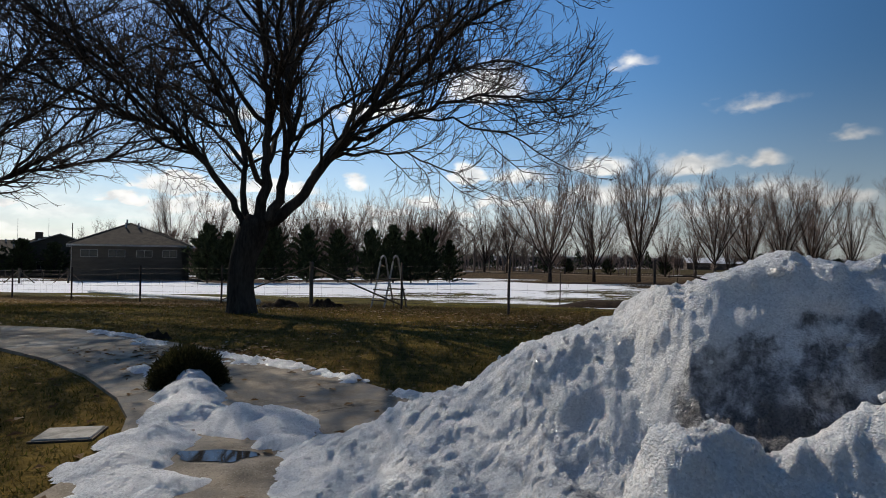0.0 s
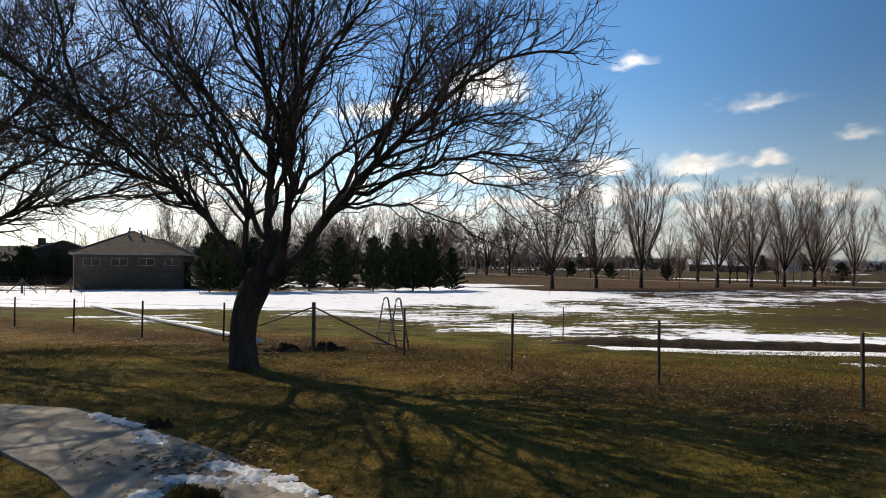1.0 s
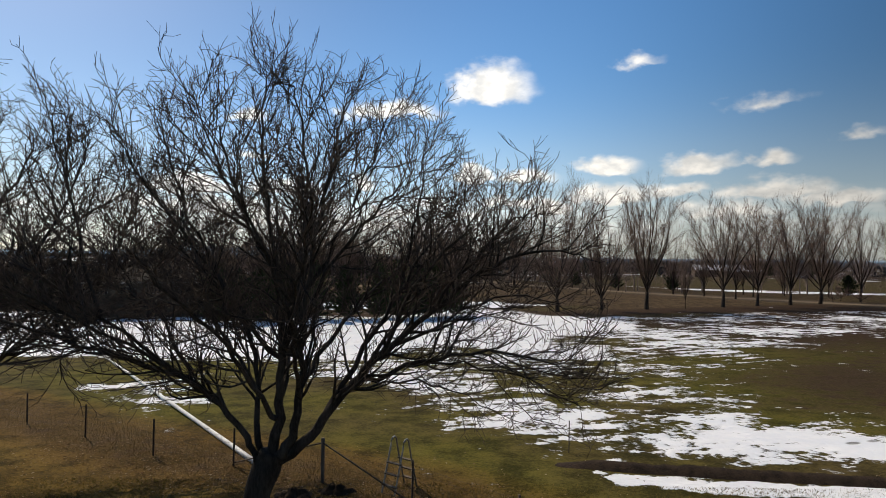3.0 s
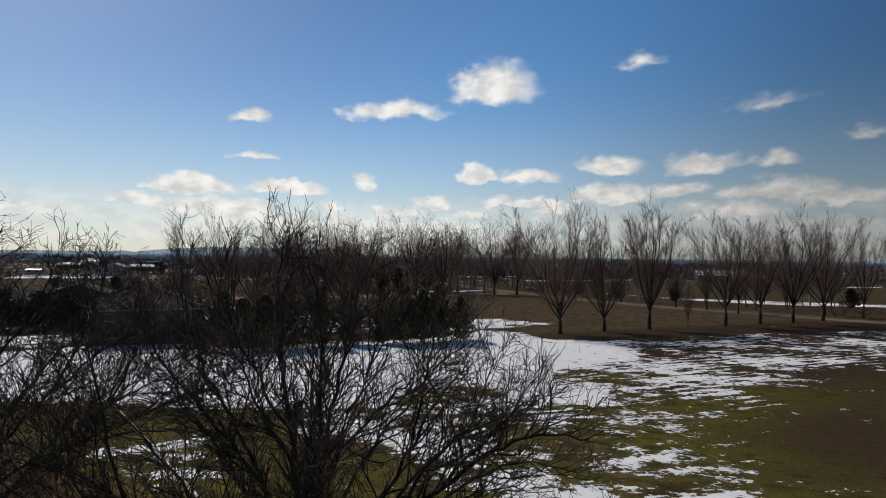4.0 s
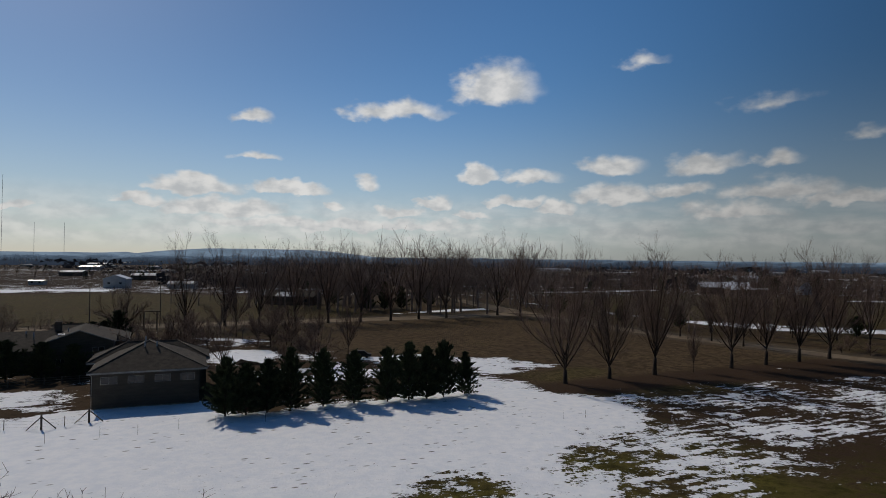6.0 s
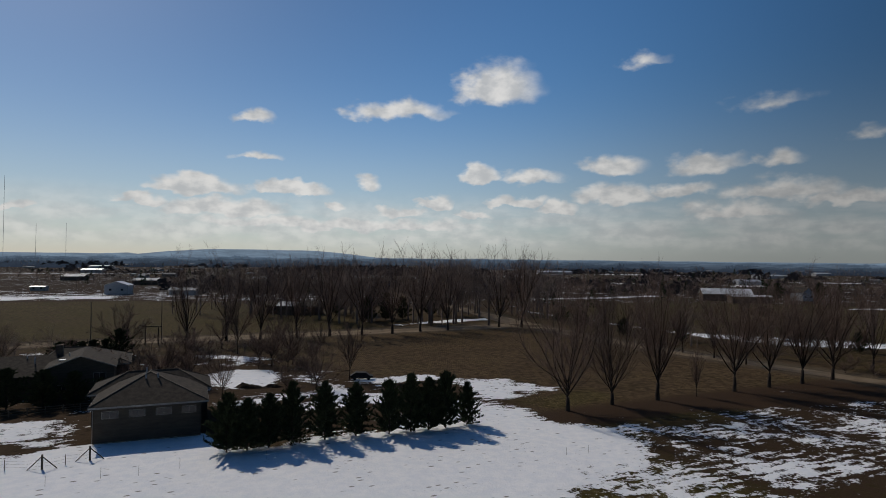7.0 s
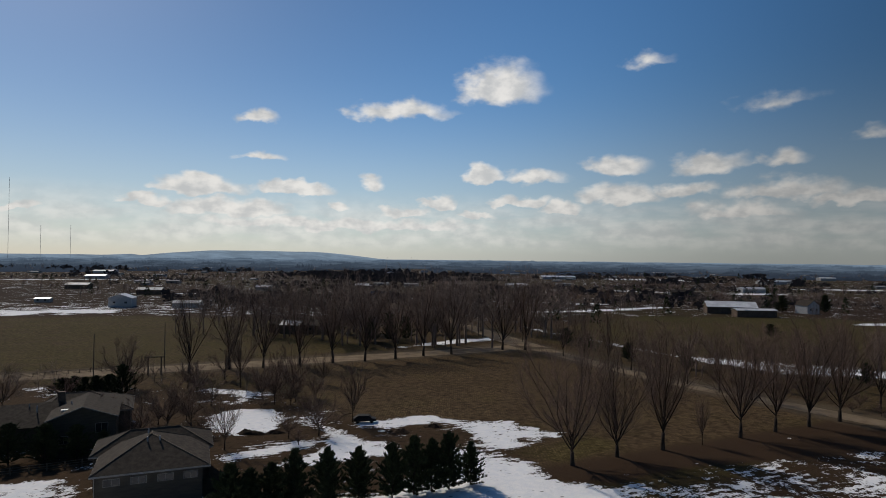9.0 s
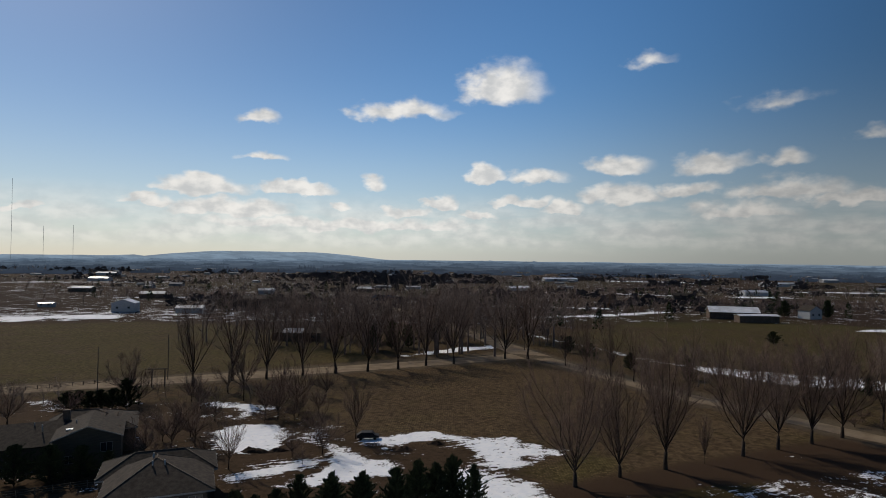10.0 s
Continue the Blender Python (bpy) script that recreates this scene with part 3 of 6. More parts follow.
    # dry litter along the fence
    line = np.full_like(gx, 1e9)
    for (ax, ay), (bx, by) in zip(FENCE, FENCE[1:]):
        t = np.clip(((gx - ax) * (bx - ax) + (gy - ay) * (by - ay)) / ((bx - ax) ** 2 + (by - ay) ** 2), 0, 1)
        line = np.minimum(line, np.hypot(gx - ax - t * (bx - ax), gy - ay - t * (by - ay)))
    lay(bare, 2.6 - line, 1.6, 0.45), lay(green, 2.6 - line, 1.6, 0.16), lay(snow, 1.6 - line, 0.6, -0.4)
    litter[...] = np.clip(1.25 - line / 3.6, 0, 1) * 0.9
    lawn = inside(gx, gy, [(-60, 50)] + FENCE + [(30, -6), (30, -60), (-60, -60)])
    lay(green, lawn - 1.5, 2.0, 0.52), lay(bare, lawn - 2.0, 1.0, 0.12), lay(snow, lawn, 0.5, -0.6)
    litter[...] = np.where(lawn > 0, np.maximum(litter, 0.20), litter)
    # strip under the row of poplars
    lay(snow, inside(gx, gy, [(7, 100), (16, 95.5), (23, 95), (31, 100.5), (41, 105), (62, 111), (100, 124), (96, 147), (50, 123), (14, 107)]), 2.0, 0.05)
    lay(bare, inside(gx, gy, [(7, 100), (16, 95.5), (23, 95), (31, 100.5), (41, 105), (62, 111), (100, 124), (96, 147), (50, 123), (14, 107)]), 2.0, 0.85)
    f = inside(gx, gy, FIELD)
    lay(green, f, 3.0, 0.34), lay(bare, f, 3.0, 0.18), lay(snow, f, 3.0, -0.3), lay(rows, f, 3.0, 0.42)
    lay(rows, inside(gx, gy, [(-44, 146), (-36, 160), (-12, 150), (2, 132), (-6, 126), (-30, 134)]), 4.0, 0.62)
    # house yard
    yard = inside(gx, gy, [(-140, 60), (-62, 62), (-33, 79), (2, 97), (14, 104), (22, 121), (-6, 136), (-22, 136), (-60, 160), (-125, 160)])
    lay(green, yard, 2.0, 0.30), lay(bare, yard, 2.0, 0.46), lay(snow, yard, 2.0, 0.22)
    for ring, w, v in (([(-53.7, 132), (-51, 137), (-44, 139), (-41, 135), (-37.3, 120.7), (-43.3, 118.4), (-50, 121.7)], 1.2, 1.0),
                       ([(-34.4, 131), (-32.5, 133.4), (-22.6, 119.8), (-18.5, 114.8), (-13.1, 114.1), (-11.6, 108), (-17.8, 104.2), (-24.8, 101), (-31.8, 99.4), (-26.7, 105), (-24, 112), (-27, 119.5)], 1.6, 0.72),
                       ([(-43, 104), (-35.8, 109), (-29.5, 114), (-27.2, 111), (-33.7, 105.5), (-40.4, 102.3)], 1.5, 0.78),
                       ([(-31, 132), (-24, 128), (-22, 130.5), (-15, 131), (-7.8, 136), (-2.8, 134), (3.8, 132), (10.6, 133.2), (18.3, 124.6), (24, 124), (14.7, 118), (8.5, 121), (-5.2, 130), (-14.4, 126), (-21.3, 125.6)], 1.6, 0.72),
                       ([(1, 114), (8, 106), (14, 100), (2, 94), (-8, 92), (-10, 100)], 3.0, 0.70),
                       ([(0, 128), (8, 126), (10, 112), (3, 112)], 2.0, 0.8),
                       ([(-80, 84), (-68.6, 89.9), (-61.6, 90.9), (-56.6, 89.8), (-51, 79.3), (-55, 78), (-60, 78.6), (-72, 77)], 1.0, 0.68),
                       ([(-71.5, 162), (-63, 161.3), (-50, 158.4), (-42.7, 152.4), (-54.4, 152.3), (-68.6, 155)], 1.5, 0.55),
                       ([(-58, 144), (-48, 142), (-44, 146), (-54, 150)], 2.0, 0.5),
                       ([(-66, 112), (-58, 118), (-54, 112), (-56, 100), (-60, 98)], 2.0, 0.55)):
        lay(snow, inside(gx, gy, ring), w, v)
    lay(snow, inside(gx, gy, [(-75, 70), (-56.5, 74.5), (-50, 78), (-48, 77), (-50, 66), (-62, 58), (-80, 60)]), 1.0, 0.9)
    # packed snow up to the foot of the workshop
    lay(snow, inside(gx, gy, [(-54, 76.0), (-49.4, 79.8), (-36.4, 85.8), (-33, 82), (-28, 76), (-50, 66)]), 0.9, 1.1)
    lay(snow, inside(gx, gy, [(9, 110), (24, 121), (30, 118), (17, 104)]), 2.0, -0.2)
    lay(green, inside(gx, gy, [(9, 110), (24, 121), (30, 118), (17, 104)]), 2.0, 0.8)
    # fields beyond the roads
    g = inside(gx, gy, [(-410, 45), (-123, 186), (-83, 207), (-30, 238), (-100, 340), (-190, 362), (-420, 260)])
    lay(green, g, 4.0, 0.62), lay(bare, g, 4.0, 0.14), lay(snow, g, 4.0, -0.3), lay(rows, g, 4.0, 0.25)
    g = inside(gx, gy, [(58, 282), (88, 236), (140, 212), (300, 190), (420, 330), (250, 395), (120, 400), (60, 340)])
    lay(green, g, 5.0, 0.60), lay(bare, g, 5.0, 0.16), lay(snow, g, 5.0, -0.3), lay(rows, g, 5.0, 0.2)
    lay(snow, inside(gx, gy, [(30, 325), (56, 279), (84, 219), (102, 197), (128, 190), (200, 150), (205, 165), (139, 207), (99, 228), (79, 240), (60, 282), (36, 328)]), 4.0, 0.64)
    lay(snow, inside(gx, gy, [(-300, 345), (-190, 372), (-60, 372), (-60, 440), (-200, 450), (-330, 430)]), 10.0, 0.40)
    lay(bare, inside(gx, gy, [(-330, 360), (-190, 385), (-60, 385), (-60, 440), (-200, 450), (-330, 430)]), 10.0, 0.7)
    # snow left in ditches and field corners
    for ring, w, v in (([(-31, 241.5), (-13.7, 250.7), (-4.5, 256.4), (15.3, 271.6), (18.4, 281), (0.3, 276), (-16, 258)], 1.5, 0.8),
                       ([(-10, 497), (30, 516), (122, 507), (122, 516), (30, 526), (-10, 510)], 3, 0.9), ([(47, 416), (107, 440), (160, 478), (158, 488), (104, 450), (46, 424)], 3, 0.9),
                       ([(276, 1120), (400, 1100), (423, 1040), (400, 1150), (270, 1170)], 8, 0.9), ([(185, 728), (268, 682), (270, 695), (186, 745)], 5, 0.9),
                       ([(448, 812), (560, 806), (560, 826), (450, 834)], 5, 0.9), ([(228, 360), (256, 362), (256, 374), (230, 368)], 2, 1.0), ([(303, 680), (372, 692), (372, 712), (303, 700)], 5, 0.9),
                       ([(-290, 374), (-277, 384), (-258, 368), (-264, 350)], 3, 1.0), ([(-267, 385), (-248, 396), (-222, 390), (-216, 376), (-262, 374)], 3, 1.0),
                       ([(-120, 520), (-60, 545), (-20, 548), (-20, 560), (-120, 535)], 4, 0.8), ([(-330, 560), (-240, 590), (-240, 600), (-330, 572)], 4, 0.7),
                       ([(-640, 830), (-430, 888), (-430, 905), (-640, 850)], 8, 0.7)):
        lay(snow, inside(gx, gy, ring), w, v)
    for road in (ROAD_ONE, ROAD_TWO):
        d = inside(gx, gy, road)
        lay(gravel, d + 1.5, 0.8, 1.0), lay(snow, d + 1.5, 0.8, -0.5), lay(rows, d + 2, 1, 0.0)
    ones = np.ones_like(gx)
    for name, layers in (("zone", (np.clip(snow + 0.5, 0, 2) - 0.5, green, bare)), ("tone", (rows, litter, gravel))):
        at = me.attributes.new(name, "FLOAT_COLOR", "POINT")
        at.data.foreach_set("color", np.stack([*layers, ones], -1).astype(np.float32).ravel())
    me.update()
    tagged(new("ground", me), "rolling ground of winter grass, stubble and melting snow", "ground", kind="structure")


make_ground()

# ---- roads and pavement ----


def strip(name, near, far, mat, lift, label, steps=14):
    """A sealed surface between two edges, following the ground."""
    vs, fs = [], []
    cols = 5
    rows_n = 0
    for (a, b), (c, d) in zip(zip(near, near[1:]), zip(far, far[1:])):
        for i in range(steps + (1 if b == near[-1] else 0)):
            t = i / steps
            p, q = Vector(a).lerp(Vector(b), t), Vector(c).lerp(Vector(d), t)
            for k in range(cols):
                r = p.lerp(q, k / (cols - 1))
                crown = 0.06 * (1 - (2 * k / (cols - 1) - 1) ** 2)
                vs.append((r.x, r.y, ground_z(r.y) + lift + crown))
            rows_n += 1
    for i in range(rows_n - 1):
        for k in range(cols - 1):
            a = i * cols + k
            fs.append((a, a + 1, a + cols + 1, a + cols))
    return tagged(mesh_object(name, vs, fs, mat, None, True), label, "road", kind="structure")


strip("road_1", [(-400, 25), (-126.6, 164.4), (-77.3, 188.5), (-7.3, 226), (25, 244)],
      [(-407, 36), (-134, 174.2), (-83.4, 199.5), (-10, 238), (20, 256)], M_ASPHALT, 0.06, "grey country road beside bare poplars")
strip("road_2", [(28, 244), (56.5, 180), (79, 146), (89, 131.5), (136, 58)],
      [(36, 246), (61.5, 187), (83.5, 152), (94, 136), (141, 63)], M_ASPHALT, 0.07, "grey country road running past the poplar row")
strip("road_3", [(-60, 500), (2, 320), (20, 256)], [(-52, 502), (10, 322), (36, 250)], M_ASPHALT, 0.08, "grey country road leading away to the woods")

pavement = thing("pavement", label="damp grey concrete walk with snow melting on it", category="pavement", kind="structure")
OUTER = [(-14, 8.9), (-8.5, 9.15), (-6.35, 8.95), (-5.3, 8.75), (-3.94, 7.9), (-2.59, 6.95), (-1.44, 5.95), (-0.79, 5.3), (-0.19, 4.6), (0.9, 3.6), (2.4, 2.5), (4.5, 1.2)]
INNER = [(-14, 6.6), (-8.2, 7.35), (-6.0, 7.15), (-4.92, 6.81), (-3.96, 6.12), (-3.09, 5.3), (-2.38, 4.48), (-2.03, 3.95), (-1.81, 3.42), (-1.74, 2.9), (-1.75, 2.1), (-2.3, 0.2)]


def pavement_slabs():
    cuts = [(0, 1), (1, 2), (2, 4), (4, 6), (6, 8), (8, 10), (10, 11)]
    for i0, i1 in cuts:
        ring = INNER[i0:i1 + 1] + OUTER[i0:i1 + 1][::-1]
        bm = bmesh.new()
        pts = [Vector(p) for p in ring]
        mid = sum(pts, Vector((0, 0))) / len(pts)
        ring = [tuple(p + (mid - p).normalized() * 0.006) for p in pts]
        prism(bm, ring, -0.08, 0.026)
        bmesh.ops.recalc_face_normals(bm, faces=bm.faces)
        part("slab", bm, M_CONCRETE, pavement)
    bm = bmesh.new()
    prism(bm, [(-2.31, 0.19), (-3.2, -4.0), (-3.4, -9), (9, -9), (9, -1.0), (4.5, 1.19)][::-1], -0.08, 0.026)
    bmesh.ops.recalc_face_normals(bm, faces=bm.faces)
    part("slab", bm, M_CONCRETE, pavement)


pavement_slabs()

# ---- snow heap and ice ----


def fbm(x, y, z, octaves=4, gain=0.5):
    v, a, s = 0.0, 1.0, 1.0
    for _ in range(octaves):
        v += a * noise.noise(Vector((x * s, y * s, z * s)))
        a *= gain
        s *= 2.07
    return v


HEAP_X = [-1.1, -0.85, -0.6, -0.25, 0.19, 0.42, 0.77, 0.9, 1.32, 1.75, 2.4, 2.9, 3.3, 3.6]
HEAP_H = [-0.12, 0.0, 0.10, 0.27, 0.51, 0.70, 0.83, 0.98, 1.10, 1.12, 1.08, 0.72, 0.3, -0.1]
HEAP_Y = [3.05, 3.05, 3.08, 3.1, 3.0, 2.78, 2.62, 2.45, 2.35, 2.35, 2.4, 2.4, 2.4, 2.4]


def heap_height(x, y):
    """Crest, scooped hollow and the lobe in front of it."""
    h, yc = float(np.interp(x, HEAP_X, HEAP_H)), float(np.interp(x, HEAP_X, HEAP_Y))
    side = float(np.interp(x, [0.02, 0.50], [0, 1]))
    if y > yc:
        t = (y - yc) / (1.35 if x > 0.9 else 0.85 + 0.5 * max(0.0, x) / 0.9)
        z = h * (1 - t * t * (2.2 - 1.1 * t)) if t < 1.3 else -0.3
    else:
        d = yc - y
        plain = h * max(0.0, 1 - (d / (0.75 + 0.75 * max(h, 0))) ** 1.5) - (0.2 if d > 1.6 else 0)
        scoop = h * float(np.interp(d, [0, 0.07, 0.16, 0.30, 0.42, 0.55, 0.95, 1.7], [1.0, 0.97, 0.84, 0.60, 0.45, 0.38, 0.34, -0.05]))
        lobe = float(np.interp(x, [-0.1, 0.30, 0.42, 0.55, 0.75, 0.85, 1.0, 1.5, 2.2, 3.0, 3.6], [0.0, 0.33, 0.54, 0.62, 0.585, 0.62, 0.73, 0.80, 0.76, 0.5, 0.0]))
        lobe *= math.exp(-((y - 1.42) / (0.33 if y < 1.42 else 0.24)) ** 2) * 1.02
        z = plain * (1 - side) + max(scoop, lobe, 0.7 * (scoop + lobe) - 0.04) * side
    n = 0.075 * fbm(x * 1.6, y * 1.6, 3.1, 2) + 0.05 * fbm(x * 3.8, y * 3.8, z * 3, 3, 0.5) + 0.018 * abs(fbm(x * 9.5, y * 9.5, z * 7, 2)) - 0.012
    smoothed = math.exp(-((x - 1.05) / 0.3) ** 2 - ((y - 2.25) / 0.13) ** 2)
    rough = 0.009 * fbm(x * 21, y * 21, z * 16, 3, 0.75) + 0.006 * abs(fbm(x * 47, y * 47, z * 30, 2, 0.7))
    n = n * (1 - 0.7 * smoothed) + rough * (1 - 0.85 * smoothed)
    fade = min(1.0, max(0.0, z + 0.25) / 0.35)
    z = z + n * fade
    return z if math.hypot(x, y) > 0.75 else min(z, -0.05)


def heap_grime(x, y, z):
    """Grit and soil that melting has left in the hollow."""
    d = math.hypot((x - 1.35) / 0.85, (y - 1.90) / 0.30)
    e = math.hypot((x - 0.58) / 0.20, (y - 1.82) / 0.15)
    f = math.hypot((x - 1.75) / 0.35, (y - 2.28) / 0.05)
    n = fbm(x * 2.6, y * 2.6 + z * 2.0, z * 3.0, 5, 0.7)
    low = min(1.0, max(0.0, (0.90 - z + 0.16 * n) / 0.14))
    return max(0.0, min(1.2, 1.5 - min(d, e, f) + 0.8 * n)) * low


def roughen(ob, lump, crumb, cut):
    """Pushes a snow surface in and out along its normals: rounded lumps, then crumbs of ice."""
    me = ob.data
    n = len(me.vertices)
    co, no = np.empty(n * 3, np.float32), np.empty(n * 3, np.float32)
    me.vertices.foreach_get("co", co)
    me.vertex_normals.foreach_get("vector", no)
    co, no = co.reshape(-1, 3), no.reshape(-1, 3)
    push = np.empty(n, np.float32)
    for i in range(n):
        p = Vector(co[i])
        big = noise.noise(p * 1.9 + Vector((7, 3, 1)))
        bend = noise.noise_vector(p * 5.0) * 0.09
        a = noise.voronoi((p + bend) * 4.6)[0][0]
        b = noise.voronoi((p + bend) * 17.0)[0][0]
        mask = min(1.0, max(0.12, 0.5 + 1.5 * big))
        push[i] = lump * (0.4 - a) * mask + crumb * (0.30 - b) * (0.35 + 0.65 * mask) + crumb * (0.9 * noise.noise(p * 28.0) + 0.6 * noise.noise(p * 70.0))
    smooth = np.exp(-((co[:, 0] - 1.0) / 0.42) ** 2 - ((co[:, 1] - 2.25) / 0.17) ** 2) if lump > 0.04 else 0.0
    push *= (1 - 0.85 * smooth) * np.clip((co[:, 2] - cut) / 0.08, 0, 1)
    co += no * push[:, None]
    me.vertices.foreach_set("co", co.ravel())
    me.update()


def height_patch(name, x0, x1, y0, y1, step, height, mat, label, category, cut=-0.04, base=0.0):
    nx, ny = int((x1 - x0) / step) + 1, int((y1 - y0) / step) + 1
    grid = [[height(x0 + i * step, y0 + j * step) for i in range(nx)] for j in range(ny)]
    vs, fs, seen = [], [], {}

    def vid(i, j):
        if (i, j) not in seen:
            x, y, z = x0 + i * step, y0 + j * step, grid[j][i]
            k = 0.02 if z > 0.1 else 0.0
            k2 = 0.45 * k
            vs.append((x + k * noise.noise(Vector((x * 9, y * 9, 5))) + k2 * noise.noise(Vector((x * 33, y * 33, 2))),
                       y + k * noise.noise(Vector((x * 9, y * 9, 9))) + k2 * noise.noise(Vector((x * 33, y * 33, 8))), max(z, cut) + base))
            seen[(i, j)] = len(vs) - 1
        return seen[(i, j)]

    for j in range(ny - 1):
        for i in range(nx - 1):
            if max(grid[j][i], grid[j][i + 1], grid[j + 1][i], grid[j + 1][i + 1]) > cut + 0.005:
                fs.append((vid(i, j), vid(i + 1, j), vid(i + 1, j + 1), vid(i, j + 1)))
    return tagged(mesh_object(name, vs, fs, mat, None, True), label, category)


heap = height_patch("snow_bank", -1.2, 3.7, 0.7, 4.2, 0.0105, heap_height, M_SNOW,
                    "large heap of old granular snow with dirty hollows", "snow")
roughen(heap, 0.06, 0.008, 0.03)
grime = heap.data.attributes.new("grime", "FLOAT", "POINT")
grime.data.foreach_set("value", [heap_grime(*v.co) for v in heap.data.vertices])


def snow_clumps():
    """Loose lumps of ice and snow that lie on the bank."""
    rng = random.Random(9)
    shapes = []
    for k in range(6):
        bm = bmesh.new()
        bmesh.ops.create_icosphere(bm, subdivisions=2, radius=1.0)
        for v in bm.verts:
            v.co *= 1 + 0.75 * noise.noise(v.co * 1.6 + Vector((k * 9, 0, 0))) + 0.5 * noise.noise(v.co * 3.3 + Vector((0, k * 7, 0)))
            v.co.z *= 0.75
        me = bpy.data.meshes.new("snow_clump")
        bm.to_mesh(me)
        bm.free()
        me.materials.append(M_SNOW)
        me.polygons.foreach_set("use_smooth", [True] * len(me.polygons))
        shapes.append(me)
    for _ in range(230):
        x = rng.uniform(-0.75, 2.6)
        y = rng.uniform(1.1, 3.3)
        z = heap_height(x, y)
        if z < 0.12:
            continue
        r = rng.uniform(0.006, 0.016) * (1.8 if rng.random() < 0.08 else 1.0)
        ob = new("snow_clump", shapes[rng.randrange(6)])
        ob.parent = heap
        ob.matrix_basis = pose(x, y, z - r * 0.15, rng.uniform(0, 360), rng.uniform(0, 360), rng.uniform(0, 360)) @ Matrix.Diagonal((r, r, r, 1))


snow_clumps()

stick = Tubes()
stick.add([Vector((0.93, 2.52, 1.0)), Vector((1.0, 2.46, 1.005)), Vector((1.06, 2.40, 0.985))], [0.004, 0.004, 0.003], 5)
tagged(stick.object("stick", M_BARK, None), "short dark dry stick lying on the snow bank", "stick")

ICE = [(-1.93, 4.74, 0.17, 0.25), (-1.86, 4.55, 0.24, 0.19), (-1.78, 4.3, 0.24, 0.14), (-1.60, 3.95, 0.34, 0.17), (-1.28, 3.85, 0.30, 0.15), (-0.98, 3.72, 0.26, 0.13),
       (-1.62, 3.45, 0.26, 0.12), (-1.58, 3.05, 0.28, 0.12), (-1.35, 2.75, 0.24, 0.12), (-1.42, 2.40, 0.26, 0.10), (-0.90, 3.42, 0.16, 0.08)]


def ice_height(x, y):
    z = -0.08
    for cx, cy, r, h in ICE:
        d = math.hypot(x - cx, y - cy) / (r * (1 + 0.35 * fbm(x * 3, y * 3, 2, 2)))
        if d < 1.3:
            z = max(z, 0.72 * h * (1 - d ** 2.2) + 0.026)
    hole = math.hypot((x + 1.16) / 0.22, (y - 3.19) / 0.14)
    if hole < 1.2:
        z -= 0.2 * max(0, 1.2 - hole)
    return z + (0.034 * fbm(x * 5, y * 5, 4, 3) + 0.007 * fbm(x * 19, y * 19, 2, 4, 0.72) - 0.010)


snow_ridge = height_patch("snow_ridge", -2.5, -0.5, 2.0, 5.3, 0.016, ice_height, M_ICE, "low ridge of wet icy snow melting on the walk", "snow", 0.02)
roughen(snow_ridge, 0.025, 0.006, 0.03)


def snow_crust(a, b, seed):
    """One thin crust of snow along a line."""
    (ax, ay), (dx, dy) = a, (b[0] - a[0], b[1] - a[1])

    def crust_height(x, y):
        t = min(1, max(0, ((x - ax) * dx + (y - ay) * dy) / (dx * dx + dy * dy)))
        d = math.hypot(x - ax - t * dx, y - ay - t * dy)
        w = 0.10 * (1 + 1.5 * fbm(x * 4, y * 4, seed, 4, 0.6))
        return 0.018 + 0.030 * (1 - (d / max(w, 0.02)) ** 2) + 0.028 * fbm(x * 13, y * 13, seed, 3, 0.7) if d < w * 1.4 else -0.1

    height_patch("snow_crust", min(ax, b[0]) - 0.35, max(ax, b[0]) + 0.35, min(ay, b[1]) - 0.35, max(ay, b[1]) + 0.35, 0.02, crust_height, M_ICE,
                 "thin crust of melting snow along the edge of the walk", "snow", 0.022)


for i, (a, b) in enumerate((((-1.75, 5.95), (-1.25, 5.75)), ((-1.1, 5.55), (-0.75, 5.25)), ((-4.75, 8.35), (-3.95, 7.85)), ((-0.3, 4.72), (0.1, 4.45)), ((-2.75, 5.6), (-2.5, 5.4)), ((-2.7, 6.0), (-2.25, 6.05)), ((-2.4, 6.45), (-1.9, 6.2)), ((-1.95, 6.05), (-1.6, 6.1)), ((-3.7, 7.55), (-3.35, 7.2)))):
    snow_crust(a, b, 3 + i)

PUDDLE = [(-1.17 + 0.20 * math.cos(a) * (1 + 0.16 * math.sin(3 * a) + 0.07 * math.sin(7 * a + 1)), 3.19 + 0.115 * math.sin(a) * (1 + 0.18 * math.cos(2 * a) + 0.08 * math.sin(5 * a)), 0.0295)
          for a in [k * math.pi / 36 for k in range(72)]]
puddle = mesh_object("puddle", PUDDLE, [tuple(range(72))], M_WATER)
tagged(puddle, "shallow puddle of melt water on the concrete walk", "puddle")

# ---- trees ----
UP = Vector((0, 0, 1))


def wander(start, way, length, radius, tip, steps, wobble, lift, rng):
    """Points and radii of one branch that bends as it grows."""
    pts, radii = [start], [radius]
    d = way.normalized()
    for i in range(steps):
        j = Vector((rng.gauss(0, wobble), rng.gauss(0, wobble), rng.gauss(0, wobble)))
        d = (d + j + UP * lift).normalized()
        pts.append(pts[-1] + d * (length / steps))
        radii.append(radius + (tip - radius) * (i + 1) / steps)
    return pts, radii


def along(pts, radii, t):
    k = t * (len(pts) - 1)
    i = min(int(k), len(pts) - 2)
    f = k - i
    return pts[i].lerp(pts[i + 1], f), radii[i] + (radii[i + 1] - radii[i]) * f, (pts[i + 1] - pts[i]).normalized()


